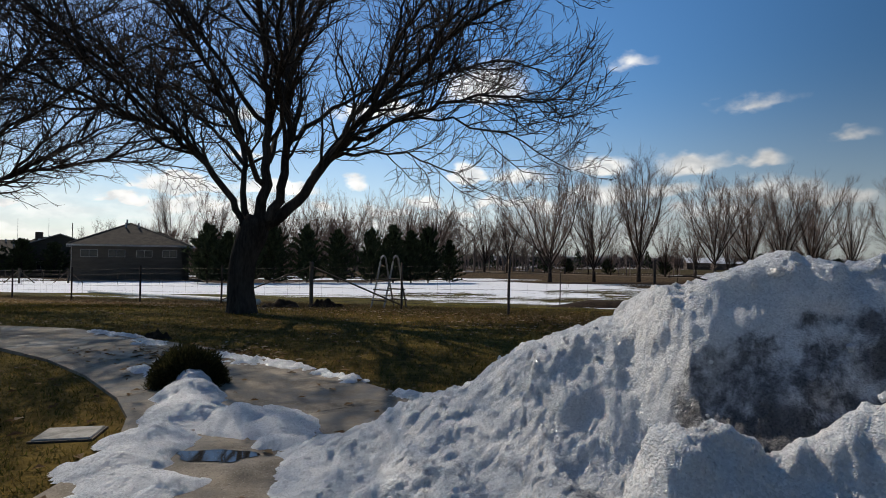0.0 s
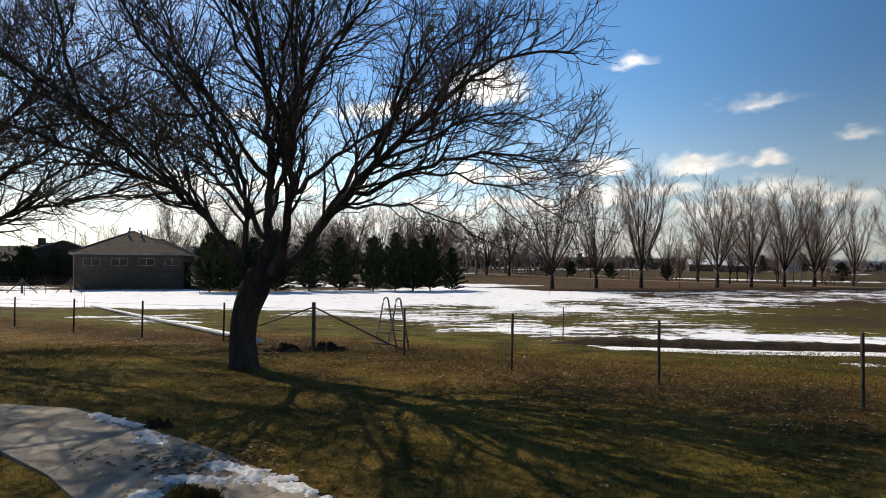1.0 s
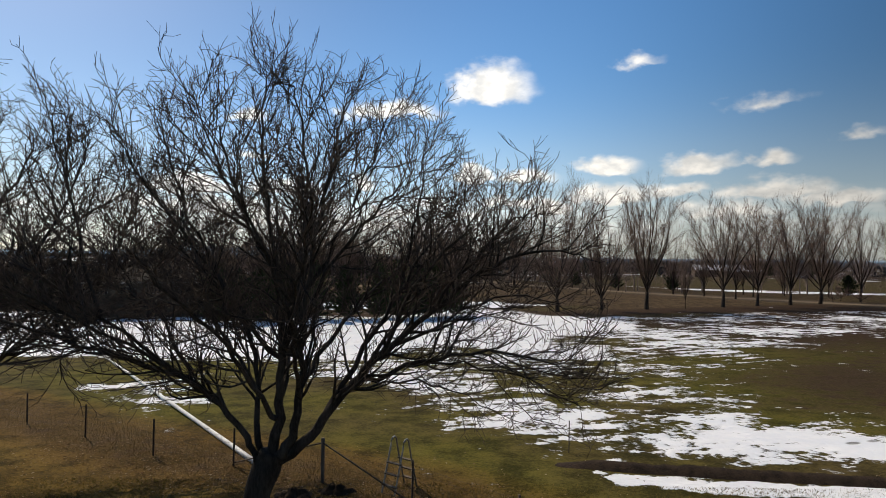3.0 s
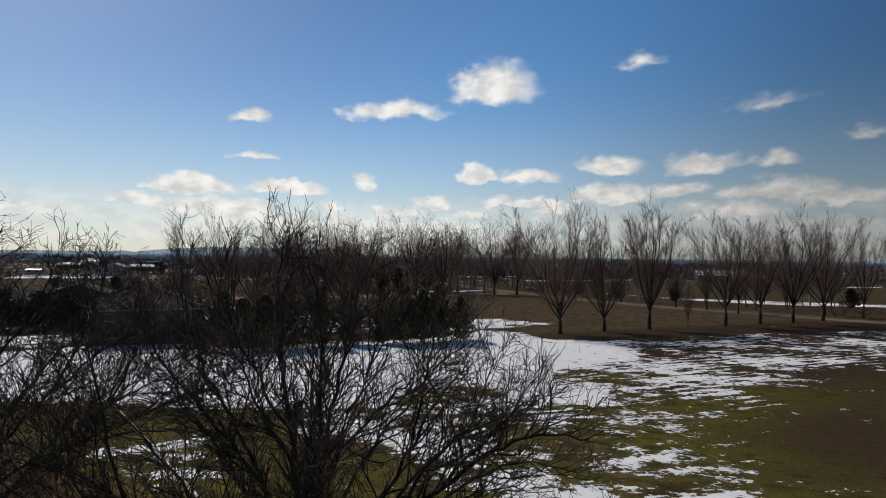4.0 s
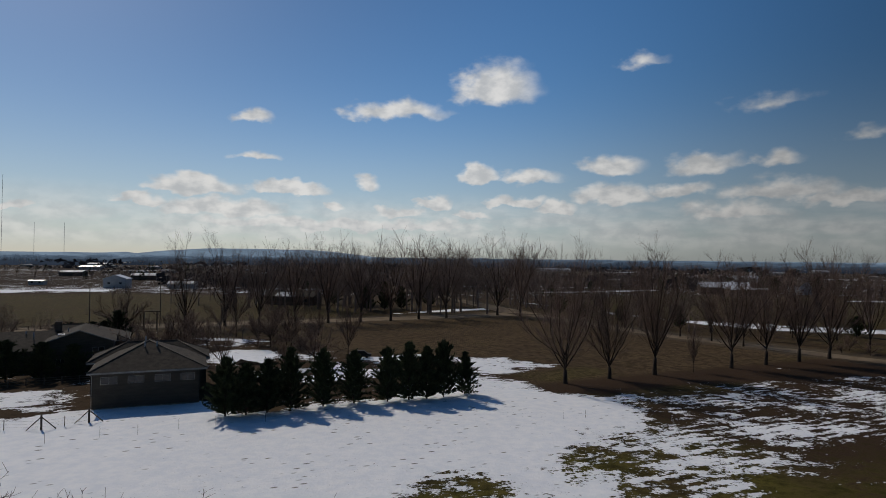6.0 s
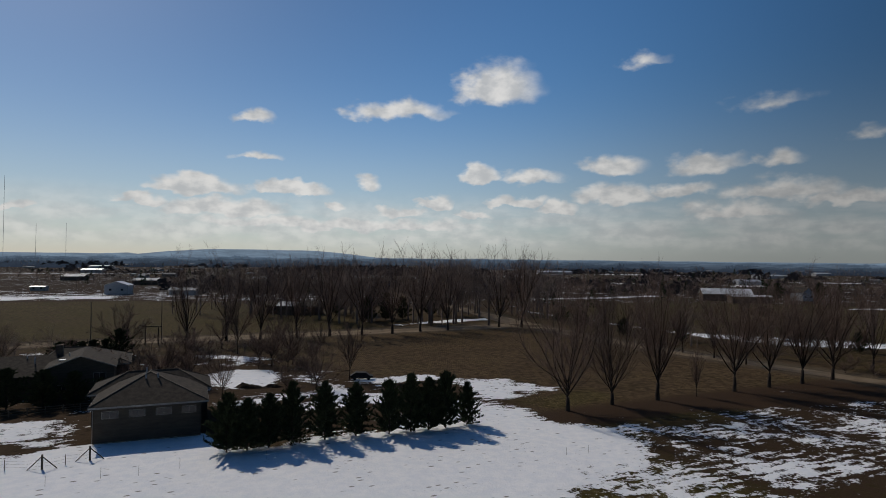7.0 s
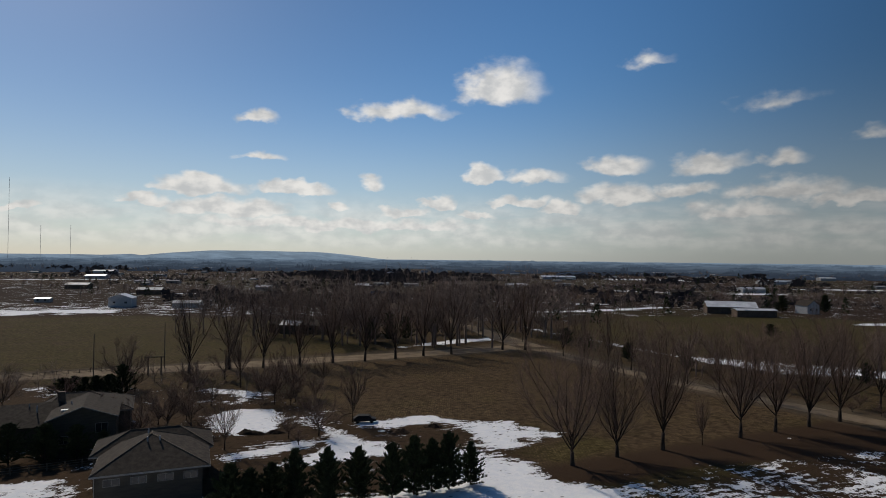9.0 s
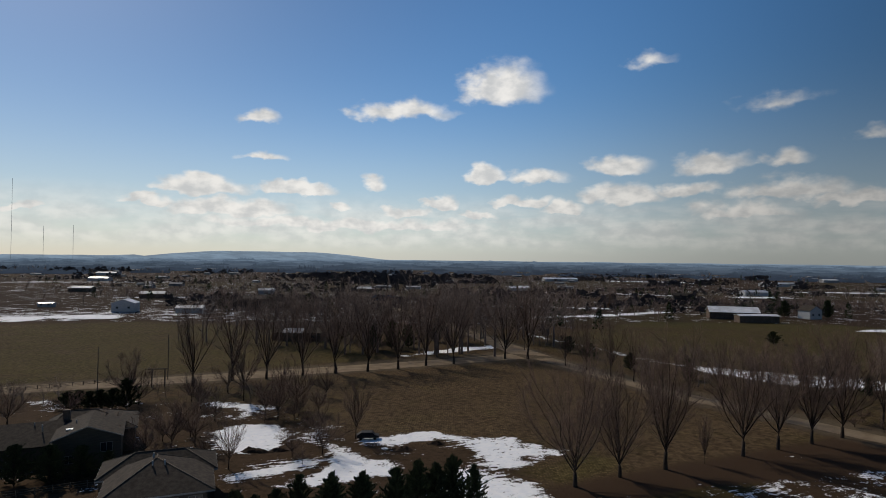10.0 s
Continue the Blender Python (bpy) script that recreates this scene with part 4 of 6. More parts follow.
def aside(d, angle, rng):
    u = d.cross(Vector((rng.gauss(0, 1), rng.gauss(0, 1), rng.gauss(0, 1)))).normalized()
    return (d * math.cos(angle) + u * math.sin(angle)).normalized()


def length_of(pts):
    return sum((b - a).length for a, b in zip(pts, pts[1:]))


def smooth_line(pts, per=4):
    """A Catmull-Rom line through the points."""
    out = []
    p = [pts[0]] + list(pts) + [pts[-1]]
    for i in range(1, len(p) - 2):
        for k in range(per):
            t = k / per
            a, b, c, d = p[i - 1], p[i], p[i + 1], p[i + 2]
            out.append(0.5 * ((2 * b) + (c - a) * t + (2 * a - 5 * b + 4 * c - d) * t * t + (3 * b - a - 3 * c + d) * t ** 3))
    out.append(pts[-1])
    return out


def spreading_tree(at, turn, limbs, trunk, seed, label, gap=1.0):
    """A spreading bare tree: trunk, heavy limbs, branches and a crown of twigs."""
    rng = random.Random(seed)
    root = thing("tree", at, turn, label, "tree", "bare yard trees")
    tr = Tubes()
    line = smooth_line([Vector(p[:3]) for p in trunk])
    rad = np.interp(np.linspace(0, 1, len(line)), np.linspace(0, 1, len(trunk)), [p[3] for p in trunk])
    tr.add(line, list(rad), 14)
    tr.object("trunk", M_BARK, root)
    twigs = Tubes()
    for pts, r0, r1 in limbs:
        li = smooth_line([Vector(p) for p in pts])
        crook = 0.03 if r0 > 0.1 else 0.04
        li = [p + Vector((rng.gauss(0, crook), rng.gauss(0, crook), rng.gauss(0, crook))) if i else p for i, p in enumerate(li)]
        rr = [0.8 * r0 + (r1 - 0.8 * r0) * (i / (len(li) - 1)) ** 0.65 for i in range(len(li))]
        t = Tubes()
        t.add(li, rr, 9)
        n1 = int(length_of(li) / (0.21 * gap))
        for k in range(n1):
            f = 0.24 + 0.76 * (k + rng.random()) / n1
            p, r, d = along(li, rr, min(f, 1))
            if p.z < 2.7:
                continue
            long1 = (2.4 - 1.25 * f) * rng.uniform(0.5, 1.1)
            b1, q1 = wander(p, aside(d, rng.uniform(0.45, 1.0), rng), long1, min(r * 0.6, 0.04), 0.008, 6, 0.16, 0.10, rng)
            t.add(b1, q1, 5)
            n2 = int(long1 / (0.165 * gap))
            for m in range(n2):
                g = 0.15 + 0.85 * (m + rng.random()) / n2
                p2, r2, d2 = along(b1, q1, min(g, 1))
                long2 = rng.uniform(0.38, 1.05) * (1.15 - 0.45 * g)
                b2, q2 = wander(p2, aside(d2, rng.uniform(0.4, 0.95), rng), long2, min(r2 * 0.8, 0.014), 0.0055, 4, 0.19, 0.10, rng)
                twigs.add(b2, q2, 3)
                for _ in range(int(long2 / (0.15 * gap))):
                    p3, r3, d3 = along(b2, q2, rng.uniform(0.15, 1.0))
                    b3, q3 = wander(p3, aside(d3, rng.uniform(0.4, 1.0), rng), rng.uniform(0.15, 0.42), 0.0068, 0.0042, 2, 0.30, 0.12, rng)
                    twigs.add(b3, q3, 3)
        t.object("limb", M_BARK, root)
    twigs.object("crown", M_TWIG, root, "fine bare twigs")
    return root


# limbs of the main tree, relative to its foot
MAIN_TRUNK = [(0, 0, -0.15, 0.40), (0.0, 0, 0.1, 0.31), (-0.03, 0, 0.6, 0.27), (0.03, 0, 1.15, 0.275), (0.2, 0.02, 1.65, 0.31), (0.32, 0.05, 2.0, 0.26)]
MAIN_LIMBS = [
    ([(0.1, 0, 1.7), (-0.1, -0.1, 2.15), (-0.65, -0.3, 3.05), (-1.2, -0.5, 3.55), (-2.0, -0.8, 3.95), (-3.2, -1.2, 4.4), (-4.8, -1.5, 5.0), (-6.3, -1.7, 5.4)], 0.12, 0.02),
    ([(0.1, 0.1, 1.8), (-0.1, 0.3, 2.6), (-0.18, 0.6, 3.4), (-0.6, 1.0, 4.6), (-1.6, 1.5, 6.0), (-2.8, 1.8, 7.3), (-3.8, 2.0, 8.2)], 0.11, 0.015),
    ([(0.3, 0.0, 1.9), (0.45, 0.1, 3.0), (0.5, 0.1, 4.2), (0.3, 0.3, 5.8), (0.0, 0.5, 7.4), (-0.1, 0.4, 9.0), (0.1, 0.2, 10.3)], 0.17, 0.012),
    ([(0.45, 0.0, 1.9), (0.85, -0.1, 2.6), (1.0, -0.3, 3.8), (1.1, -0.5, 5.4), (1.4, -0.6, 7.0), (1.7, -0.6, 8.5), (1.9, -0.6, 9.3)], 0.165, 0.012),
    ([(0.45, 0.0, 1.85), (1.15, 0.0, 2.35), (1.75, -0.1, 3.15), (2.6, -0.3, 4.1), (3.7, -0.6, 5.1), (4.7, -0.8, 5.9), (5.7, -1.0, 6.3), (6.7, -1.1, 6.3)], 0.185, 0.015),
    ([(2.0, -0.15, 3.5), (3.2, -0.5, 3.95), (4.5, -0.9, 4.3), (5.6, -1.2, 4.3), (6.6, -1.4, 3.9)], 0.085, 0.012),
    ([(1.5, -0.1, 2.9), (2.2, 0.4, 4.2), (3.0, 1.0, 5.6), (3.7, 1.5, 6.6), (4.3, 1.9, 7.2)], 0.10, 0.014),
    ([(1.9, -0.1, 3.3), (3.0, 0.4, 3.5), (4.2, 0.8, 3.2), (5.2, 1.0, 2.6)], 0.05, 0.008),
    ([(2.6, -0.3, 4.1), (3.4, -0.9, 5.6), (4.0, -1.3, 6.3), (4.5, -1.6, 6.8)], 0.075, 0.012),
    ([(0.42, 0.05, 2.7), (0.2, -0.8, 3.6), (-0.2, -2.1, 4.8), (-0.6, -3.3, 5.7), (-0.8, -4.2, 6.4)], 0.09, 0.012),
    ([(0.95, -0.2, 3.2), (1.1, -1.2, 4.2), (1.4, -2.6, 5.4), (1.9, -3.8, 6.4), (2.2, -4.8, 7.0)], 0.075, 0.012),
    ([(0.48, 0.1, 3.2), (0.4, 1.2, 4.2), (0.2, 2.6, 5.4), (-0.2, 4.2, 6.9), (-0.5, 5.6, 8.2), (-0.6, 6.4, 8.9)], 0.09, 0.012),
    ([(1.0, -0.3, 3.6), (1.6, 1.4, 4.6), (2.6, 3.2, 5.8), (3.8, 4.6, 7.1), (4.4, 5.6, 8.0)], 0.085, 0.012),
    ([(-0.15, 0.5, 3.2), (-1.0, 1.3, 4.0), (-2.4, 2.6, 5.0), (-4.2, 3.8, 6.2), (-5.4, 4.4, 7.0)], 0.075, 0.012),
    ([(-0.65, -0.3, 3.05), (-1.5, -1.6, 4.2), (-2.8, -2.9, 5.4), (-4.4, -3.7, 6.5)], 0.065, 0.012),
    ([(2.6, -0.3, 4.1), (4.0, -0.2, 4.9), (5.4, 0.1, 5.4), (6.6, 0.3, 5.2)], 0.06, 0.011),
    ([(3.7, -0.6, 5.1), (4.4, -0.9, 6.0), (5.0, -1.1, 6.7), (5.6, -1.2, 7.1)], 0.055, 0.011),
    ([(1.75, -0.1, 3.15), (3.0, 0.8, 4.8), (4.3, 1.6, 5.6), (5.4, 2.2, 6.0)], 0.075, 0.012),
    ([(3.2, -0.5, 3.95), (4.4, -0.4, 4.0), (5.8, -0.2, 3.6), (6.9, 0.0, 3.0)], 0.045, 0.009),
    ([(-2.0, -0.8, 3.95), (-3.4, -0.4, 4.2), (-5.0, 0.0, 4.1), (-6.4, 0.2, 3.7)], 0.05, 0.01),
    ([(-1.2, -0.5, 3.55), (-2.6, -1.4, 5.0), (-4.2, -2.0, 6.2), (-5.8, -2.4, 6.8)], 0.06, 0.011),
    ([(-3.2, -1.2, 4.4), (-4.6, -0.6, 5.8), (-5.8, -0.2, 6.8)], 0.05, 0.01),
    ([(0.45, 0.1, 4.0), (-0.6, -0.3, 5.5), (-1.7, -0.8, 7.1), (-2.6, -1.2, 8.6)], 0.08, 0.012),
    ([(-1.2, -0.5, 3.55), (-2.2, 0.2, 4.8), (-3.6, 0.6, 6.0), (-5.0, 0.8, 7.0)], 0.06, 0.012),
    ([(1.05, -0.4, 4.8), (1.9, -1.0, 6.2), (2.8, -1.4, 7.2), (3.3, -1.6, 7.8)], 0.07, 0.012),
    ([(0.4, 0.2, 4.5), (0.6, 1.4, 6.4), (0.9, 2.6, 7.8), (1.0, 3.4, 8.8)], 0.07, 0.012),
    ([(0.9, -0.3, 4.2), (0.7, -1.6, 6.0), (0.5, -2.8, 7.2), (0.4, -3.5, 8.2)], 0.07, 0.012),
    ([(0.5, 0.1, 4.2), (0.9, 0.2, 6.0), (0.85, 0.4, 7.8), (0.75, 0.3, 9.2), (0.6, 0.2, 10.0)], 0.08, 0.012),
    ([(0.3, 0.3, 5.8), (-0.5, 0.2, 7.2), (-1.1, 0.0, 8.5), (-1.4, -0.2, 9.6)], 0.07, 0.011),
    ([(1.1, -0.5, 5.4), (1.9, -0.2, 7.0), (2.4, 0.1, 8.3), (2.7, 0.2, 9.2)], 0.07, 0.011),
    ([(-1.6, 1.5, 6.0), (-2.1, 1.0, 7.4), (-2.4, 0.8, 8.5), (-2.6, 0.7, 9.4)], 0.06, 0.011),
    ([(3.0, 1.0, 5.6), (3.2, 1.0, 6.9), (3.4, 1.0, 8.0), (3.5, 1.0, 8.7)], 0.06, 0.011),
    ([(-2.6, -1.4, 5.0), (-3.2, -1.2, 6.5), (-3.6, -1.1, 7.8), (-3.9, -1.0, 8.8)], 0.06, 0.011),
    ([(4.3, 1.6, 5.6), (4.7, 1.4, 6.7), (5.0, 1.3, 7.6)], 0.045, 0.011),
]
MAIN_AT = (-4.21, 12.82, -0.1)
yard_tree = spreading_tree(MAIN_AT, 0, MAIN_LIMBS, MAIN_TRUNK, 11, "tall spreading bare tree with a thick dark trunk on the lawn", 1.15)
second = spreading_tree((-14.0, 17.0, -0.3), 205, MAIN_LIMBS, MAIN_TRUNK, 12, "spreading bare tree beside the taller one on the lawn", 1.15)
second.scale = (1.22, 1.22, 1.04)


def poplar_mesh(seed, height, spread, density=1.0, side=24, fine=13, bend=0.075, lift=0.075):
    """Meshes of an upright fan-shaped bare tree: trunk with limbs, and its crown."""
    rng = random.Random(seed)
    wood, twigs = Tubes(), Tubes()
    fork = height * rng.uniform(0.10, 0.14)
    r = height * 0.0155
    base = [Vector((0, 0, -0.3)), Vector((rng.gauss(0, 0.05), rng.gauss(0, 0.05), fork * 0.5)), Vector((rng.gauss(0, 0.1), rng.gauss(0, 0.1), fork))]
    wood.add(base, [r * 1.35, r, r * 0.95], 9)
    limbs = int(13 * density)
    for k in range(limbs):
        a = k * 2.4 + rng.uniform(-0.4, 0.4)
        lean = (0.05 + 0.80 * (k / limbs)) * spread * rng.uniform(0.75, 1.2)
        d = Vector((math.cos(a) * lean * 1.5, math.sin(a) * lean * 1.5, 1.0))
        p0 = base[2] + UP * (rng.uniform(-0.1, 1.4) if k > 2 else 0.0) * fork * (1 - 0.5 * k / limbs)
        li, rr = wander(p0, d, (height - fork) * rng.uniform(0.86, 1.04) * (1 - 0.28 * lean), r * rng.uniform(0.28, 0.5), 0.010, 9, bend, lift, rng)
        wood.add(li, rr, 5)
        for m in range(side):
            f = 0.08 + 0.9 * (m + rng.random()) / side
            p, q, dd = along(li, rr, f)
            b1, q1 = wander(p, aside(dd, rng.uniform(0.25, 0.75), rng), height * rng.uniform(0.12, 0.27) * (1.2 - 0.6 * f), min(q * 0.5, 0.04), 0.012, 4, 0.12, 0.10, rng)
            twigs.add(b1, q1, 3)
            for _ in range(fine):
                p2, q2, d2 = along(b1, q1, rng.uniform(0.15, 1.0))
                b2, w2 = wander(p2, aside(d2, rng.uniform(0.25, 0.65), rng), height * rng.uniform(0.04, 0.11), 0.013, 0.007, 2, 0.16, 0.16, rng)
                twigs.add(b2, w2, 3)
    return wood, twigs


def poplar(name, at, turn, seed, height, spread, label, group, density=1.0, side=24, fine=13, bend=0.075, lift=0.075):
    root = thing(name, at, turn, label, "tree", group)
    wood, twigs = poplar_mesh(seed, height, spread, density, side, fine, bend, lift)
    wood.object("trunk", M_PALEBARK, root)
    twigs.object("crown", M_POPTWIG, root, "fine bare twigs")
    return root


def on_ground(x, y, sink=0.0):
    return (x, y, ground_z(y) - sink)


FRONT_ROW = [(18.13, 103.26, 21.5), (26.8, 108.4, 19.5), (36.3, 113.1, 22.5), (44.9, 116.9, 9.0), (54.3, 122.1, 21.0), (63.5, 126.9, 20.5), (72.9, 131.5, 21.0), (82.4, 136.7, 23.0)]
poplars = [poplar("tree", on_ground(*FRONT_ROW[0][:2]), 0, 21, 21.5, 0.9, "bare upright tree in a row at the field's edge", "row along the field"),
           poplar("tree", on_ground(*FRONT_ROW[2][:2]), 0, 22, 22.5, 0.78, "bare upright tree in a row at the field's edge", "row along the field"),
           poplar("tree", on_ground(*FRONT_ROW[4][:2]), 0, 23, 21.0, 0.85, "bare upright tree in a row at the field's edge", "row along the field")]
far_poplars = [poplar("tree", on_ground(x, y), 0, seed, h, spread, "bare roadside tree with ascending limbs", "roadside trees", 0.9, 17, 11)
               for x, y, seed, h, spread in ((-80.9, 181, 51, 25.5, 0.8), (-52.6, 199.4, 52, 25.0, 0.7), (-23, 215.5, 53, 27.5, 0.75))]
far_poplars += [poplar("tree", on_ground(x, y), 0, seed, h, 1.5, "round bare garden tree with dense fine twigs", "yard trees", 0.95, 17, 12, 0.17, 0.02)
                for x, y, seed, h in ((-88.3, 159.4, 61, 15.0), (-57.4, 118.2, 62, 11.0))]
BASE_HEIGHT = [21.5, 22.5, 21.0, 25.5, 25.0, 27.5, 15.0, 11.0]


def plant(kind, x, y, height, turn, label="", group="", squash=1.0):
    k = height / BASE_HEIGHT[kind]
    ob = copy_thing((poplars + far_poplars)[kind], pose(*on_ground(x, y), 0, 0, turn))
    ob.scale = (k * squash, k * squash, k)
    return tagged(ob, label, "tree", group)


for i, (x, y, h) in enumerate(FRONT_ROW):
    if i not in (0, 2, 4):
        plant((i * 2 + 1) % 3, x, y, h, i * 67, "slim young bare tree in the row" if h < 12 else "", "row along the field", 0.5 if h < 12 else 1.0)

ROADSIDE = [(-80.9, 181, 24), (-72.3, 189.7, 24), (-62.6, 193.1, 22), (-52.6, 199.4, 23), (-43.1, 205.2, 25), (-32.9, 209.9, 24), (-23, 215.5, 26), (-13.6, 223.7, 25),
            (-3.5, 228.8, 24), (16.6, 242.6, 26), (25.7, 243.5, 27), (38, 228.5, 15), (43.9, 219.4, 17), (49.4, 207.2, 17), (54.7, 198.9, 16), (64.4, 176.8, 17),
            (59.6, 186, 13), (69.1, 166.6, 15), (72.8, 156.3, 16), (78.5, 190, 13), (88, 184, 14), (97, 178, 13), (106, 172, 15), (84, 170, 12), (103, 190, 12), (92, 152, 19), (99.5, 149, 20), (108, 141, 21), (116, 128, 20), (124, 112, 19)]
for i, (x, y, h) in enumerate(ROADSIDE):
    if i in (0, 3, 6):
        continue
    plant(i % 3 + (3 if y > 145 else 0), x, y, h * (1.08 if h > 20 else 1.1), i * 83 + 20, "bare roadside tree with ascending limbs", "roadside trees", 1.0 if h > 20 else 0.8)

YARD_TREES = [(-101.8, 133.8, 11, 1.0), (-54.0, 121.5, 10, 0.9), (-42.2, 108.1, 12, 0.55), (-44, 143.5, 10, 1.0), (-27.7, 118, 10, 0.9), (-23.1, 128.7, 13, 0.6),
              (-42.5, 154.7, 15, 0.6), (-58.8, 162.2, 18, 0.55), (-60.5, 114, 9, 1.0), (-48, 147, 9, 1.0), (-84, 156, 10, 1.0), (-72, 118, 8, 1.0), (-33, 116, 7, 0.9), (-40, 147, 8, 1.0)]
for i, (x, y, h, w) in enumerate(YARD_TREES):
    plant(6 + i % 2, x, y, h, i * 131, "round bare garden tree with dense fine twigs", "yard trees", w)


for i, (x, y, h, w) in enumerate(((-46, 140, 4, 1.4), (-40, 143, 5, 1.4), (-36, 140, 4.5, 1.3), (-33, 134, 4, 1.3), (-58, 128, 5, 1.3), (-62, 124, 6, 1.2), (-50, 116, 5, 1.2), (-30, 124, 3.5, 1.4), (-48, 156, 6, 1.2), (-66, 152, 8, 1.0), (-72, 160, 9, 1.0),
                                   (-36, 150, 6, 1.2), (-58, 141, 7, 1.1), (-92, 140, 7, 1.1), (-98, 120, 8, 1.0), (-30, 112, 3, 1.4), (-54, 106, 6, 1.1), (-50, 166, 10, 0.8), (-38, 168, 10, 0.8), (-67, 172, 10, 0.8), (91, 146, 3.5, 1.5), (95, 142, 3.0, 1.5), (99, 137, 3.5, 1.5), (96, 151, 4, 1.4))):
    plant(6 + i % 2, x, y, h, i * 57, "bare tangled shrub in the house yard" if x < 60 else "bare tangled shrub at the road's edge", "yard shrubs", w)

willow = poplar("willow_tree", on_ground(91.6, 496), 0, 41, 15.0, 1.9, "round bare willow with orange-brown twigs", "willows", 0.9, 16, 10)
willow.scale = (1.15, 1.15, 1.15)
willow.children[1].data.materials[0] = M_WILLOW
for x, y, h in ((124, 519, 17), (212, 500, 17)):
    ob = copy_thing(willow, pose(*on_ground(x, y), 0, 0, x))
    ob.scale = (h / 15.0,) * 3


def pine_parts(seed, height, radius, n=165, tufts=1.15, width=0.05):
    """Trunk and needle masses of a bushy young pine."""
    rng = random.Random(seed)
    wood = Tubes()
    wood.add([Vector((0, 0, -0.2)), Vector((0.03, 0.02, height * 0.5)), Vector((0, 0, height))], [0.13, 0.09, 0.02], 7)
    vs, fs = [], []

    def blade(p, d, length, width):
        u = d.cross(Vector((rng.gauss(0, 1), rng.gauss(0, 1), rng.gauss(0, 1)))).normalized() * width
        b = len(vs)
        q = p + d * length
        vs.extend((tuple(p - u), tuple(p + u), tuple(q)))
        fs.append((b, b + 1, b + 2))

    for k in range(n):
        f = (k + rng.random()) / n
        z = height * (0.02 + 0.94 * f)
        a = k * 2.39996 + rng.uniform(-0.3, 0.3)
        reach = radius * 1.22 * (1 - f ** 1.8) ** 0.9 * (0.72 + 0.28 * min(1.0, f / 0.25)) * rng.uniform(0.42, 1.2) + 0.12
        d = Vector((math.cos(a), math.sin(a), 0.2 + 0.9 * f))
        b1, q1 = wander(Vector((0, 0, z)), d, reach, 0.028, 0.008, 4, 0.12, 0.07, rng)
        wood.add(b1, q1, 3)
        for m in range(int((8 + reach * 12) * tufts)):
            t = rng.uniform(0.15, 1.0)
            p, _, dd = along(b1, q1, t)
            w = (aside(dd, rng.uniform(0.2, 0.9), rng) + UP * 0.45).normalized()
            tip = p + w * rng.uniform(0.08, 0.3) * (2.2 if rng.random() < 0.15 else 1.0)
            for _ in range(6):
                blade(tip.lerp(p, rng.random() * 0.7), (aside(w, rng.uniform(0.1, 0.7), rng) + UP * 0.35).normalized(), rng.uniform(0.2, 0.42), width)
    return wood, vs, fs


def pine(at, turn, seed, height, radius, *look_of):
    root = thing("pine_tree", at, turn, "dense dark green young pine in the windbreak row", "tree", "windbreak pines")
    wood, vs, fs = pine_parts(seed, height, radius, *look_of)
    wood.object("trunk", M_BARK, root)
    mesh_object("crown", vs, fs, M_NEEDLE, root)
    return root


PINES = [(-29.9, 77.6, 7.4, 2.8), (-27.6, 78.6, 6.6, 2.6), (-25.2, 79.9, 7.0, 2.5), (-22.7, 82.0, 8.2, 2.5), (-18.7, 84.0, 7.9, 2.4), (-14.8, 86.2, 7.4, 2.5),
         (-10.2, 87.4, 7.6, 2.4), (-7.2, 88.8, 8.3, 2.6), (-4.7, 90.0, 7.6, 2.7), (-2.2, 91.2, 8.2, 2.6), (1.0, 93.4, 6.4, 2.0)]
pines = [pine(on_ground(*PINES[k][:2]), 0, 31 + k, PINES[k][2], PINES[k][3]) for k in (0, 3, 4)]
for i, (x, y, h, r) in enumerate(PINES):
    if i not in (0, 3, 4):
        j = i % 3
        src = PINES[(0, 3, 4)[j]]
        ob = copy_thing(pines[j], pose(*on_ground(x, y), 0, 0, i * 71))
        ob.scale = (r / src[3], r / src[3], h / src[2])
plain_pine = pine(on_ground(-99, 150), 0, 44, 7.3, 3.0, 110, 0.6, 0.075)
for x, y, h, r in ((-99, 150, 4.2, 3.0), (-96.2, 150.2, 4.6, 3.0), (-93.5, 150.4, 4.4, 3.0), (-90.8, 150.6, 4.8, 3.0), (-88, 150.8, 5.0, 3.0), (-84.5, 151, 7.5, 3.2), (-68.8, 99.6, 6.2, 3.2), (-64.4, 101.2, 5.8, 2.8), (-73.6, 98.0, 6.6, 3.2),
                   (-78.5, 95.5, 6.4, 3.2), (-61.2, 103.4, 4.4, 2.2), (-83, 97, 6.0, 3.2), (-71.5, 103, 5.0, 2.4)):
    ob = plain_pine if x == -99 else copy_thing(plain_pine, pose(*on_ground(x, y), 0, 0, x * 37))
    ob.scale = (r / 3.0, r / 3.0, h / 7.3)
    tagged(ob, "dark round evergreen beside the house", "tree", "house evergreens")

for i, (x, y, h, r) in enumerate(((-38, 262, 11, 4.2), (-31, 266, 12, 4.4), (-24, 270, 10, 4.0), (-58, 292, 12, 4.5), (-12, 290, 11, 4.2), (45, 262, 7, 3.4), (51, 248, 6, 3.4), (60, 222, 6, 3.2), (74, 204, 7, 3.0),
                                   (150, 300, 6, 4.0), (118, 182, 6, 3.2), (235, 452, 12, 6), (262, 446, 13, 5))):
    ob = copy_thing(plain_pine, pose(*on_ground(x, y), 0, 0, i * 49))
    ob.scale = (r / 3.0, r / 3.0, h / 7.3)
    tagged(ob, "dark evergreen among the roadside trees", "tree", "roadside evergreens")

# ---- buildings ----


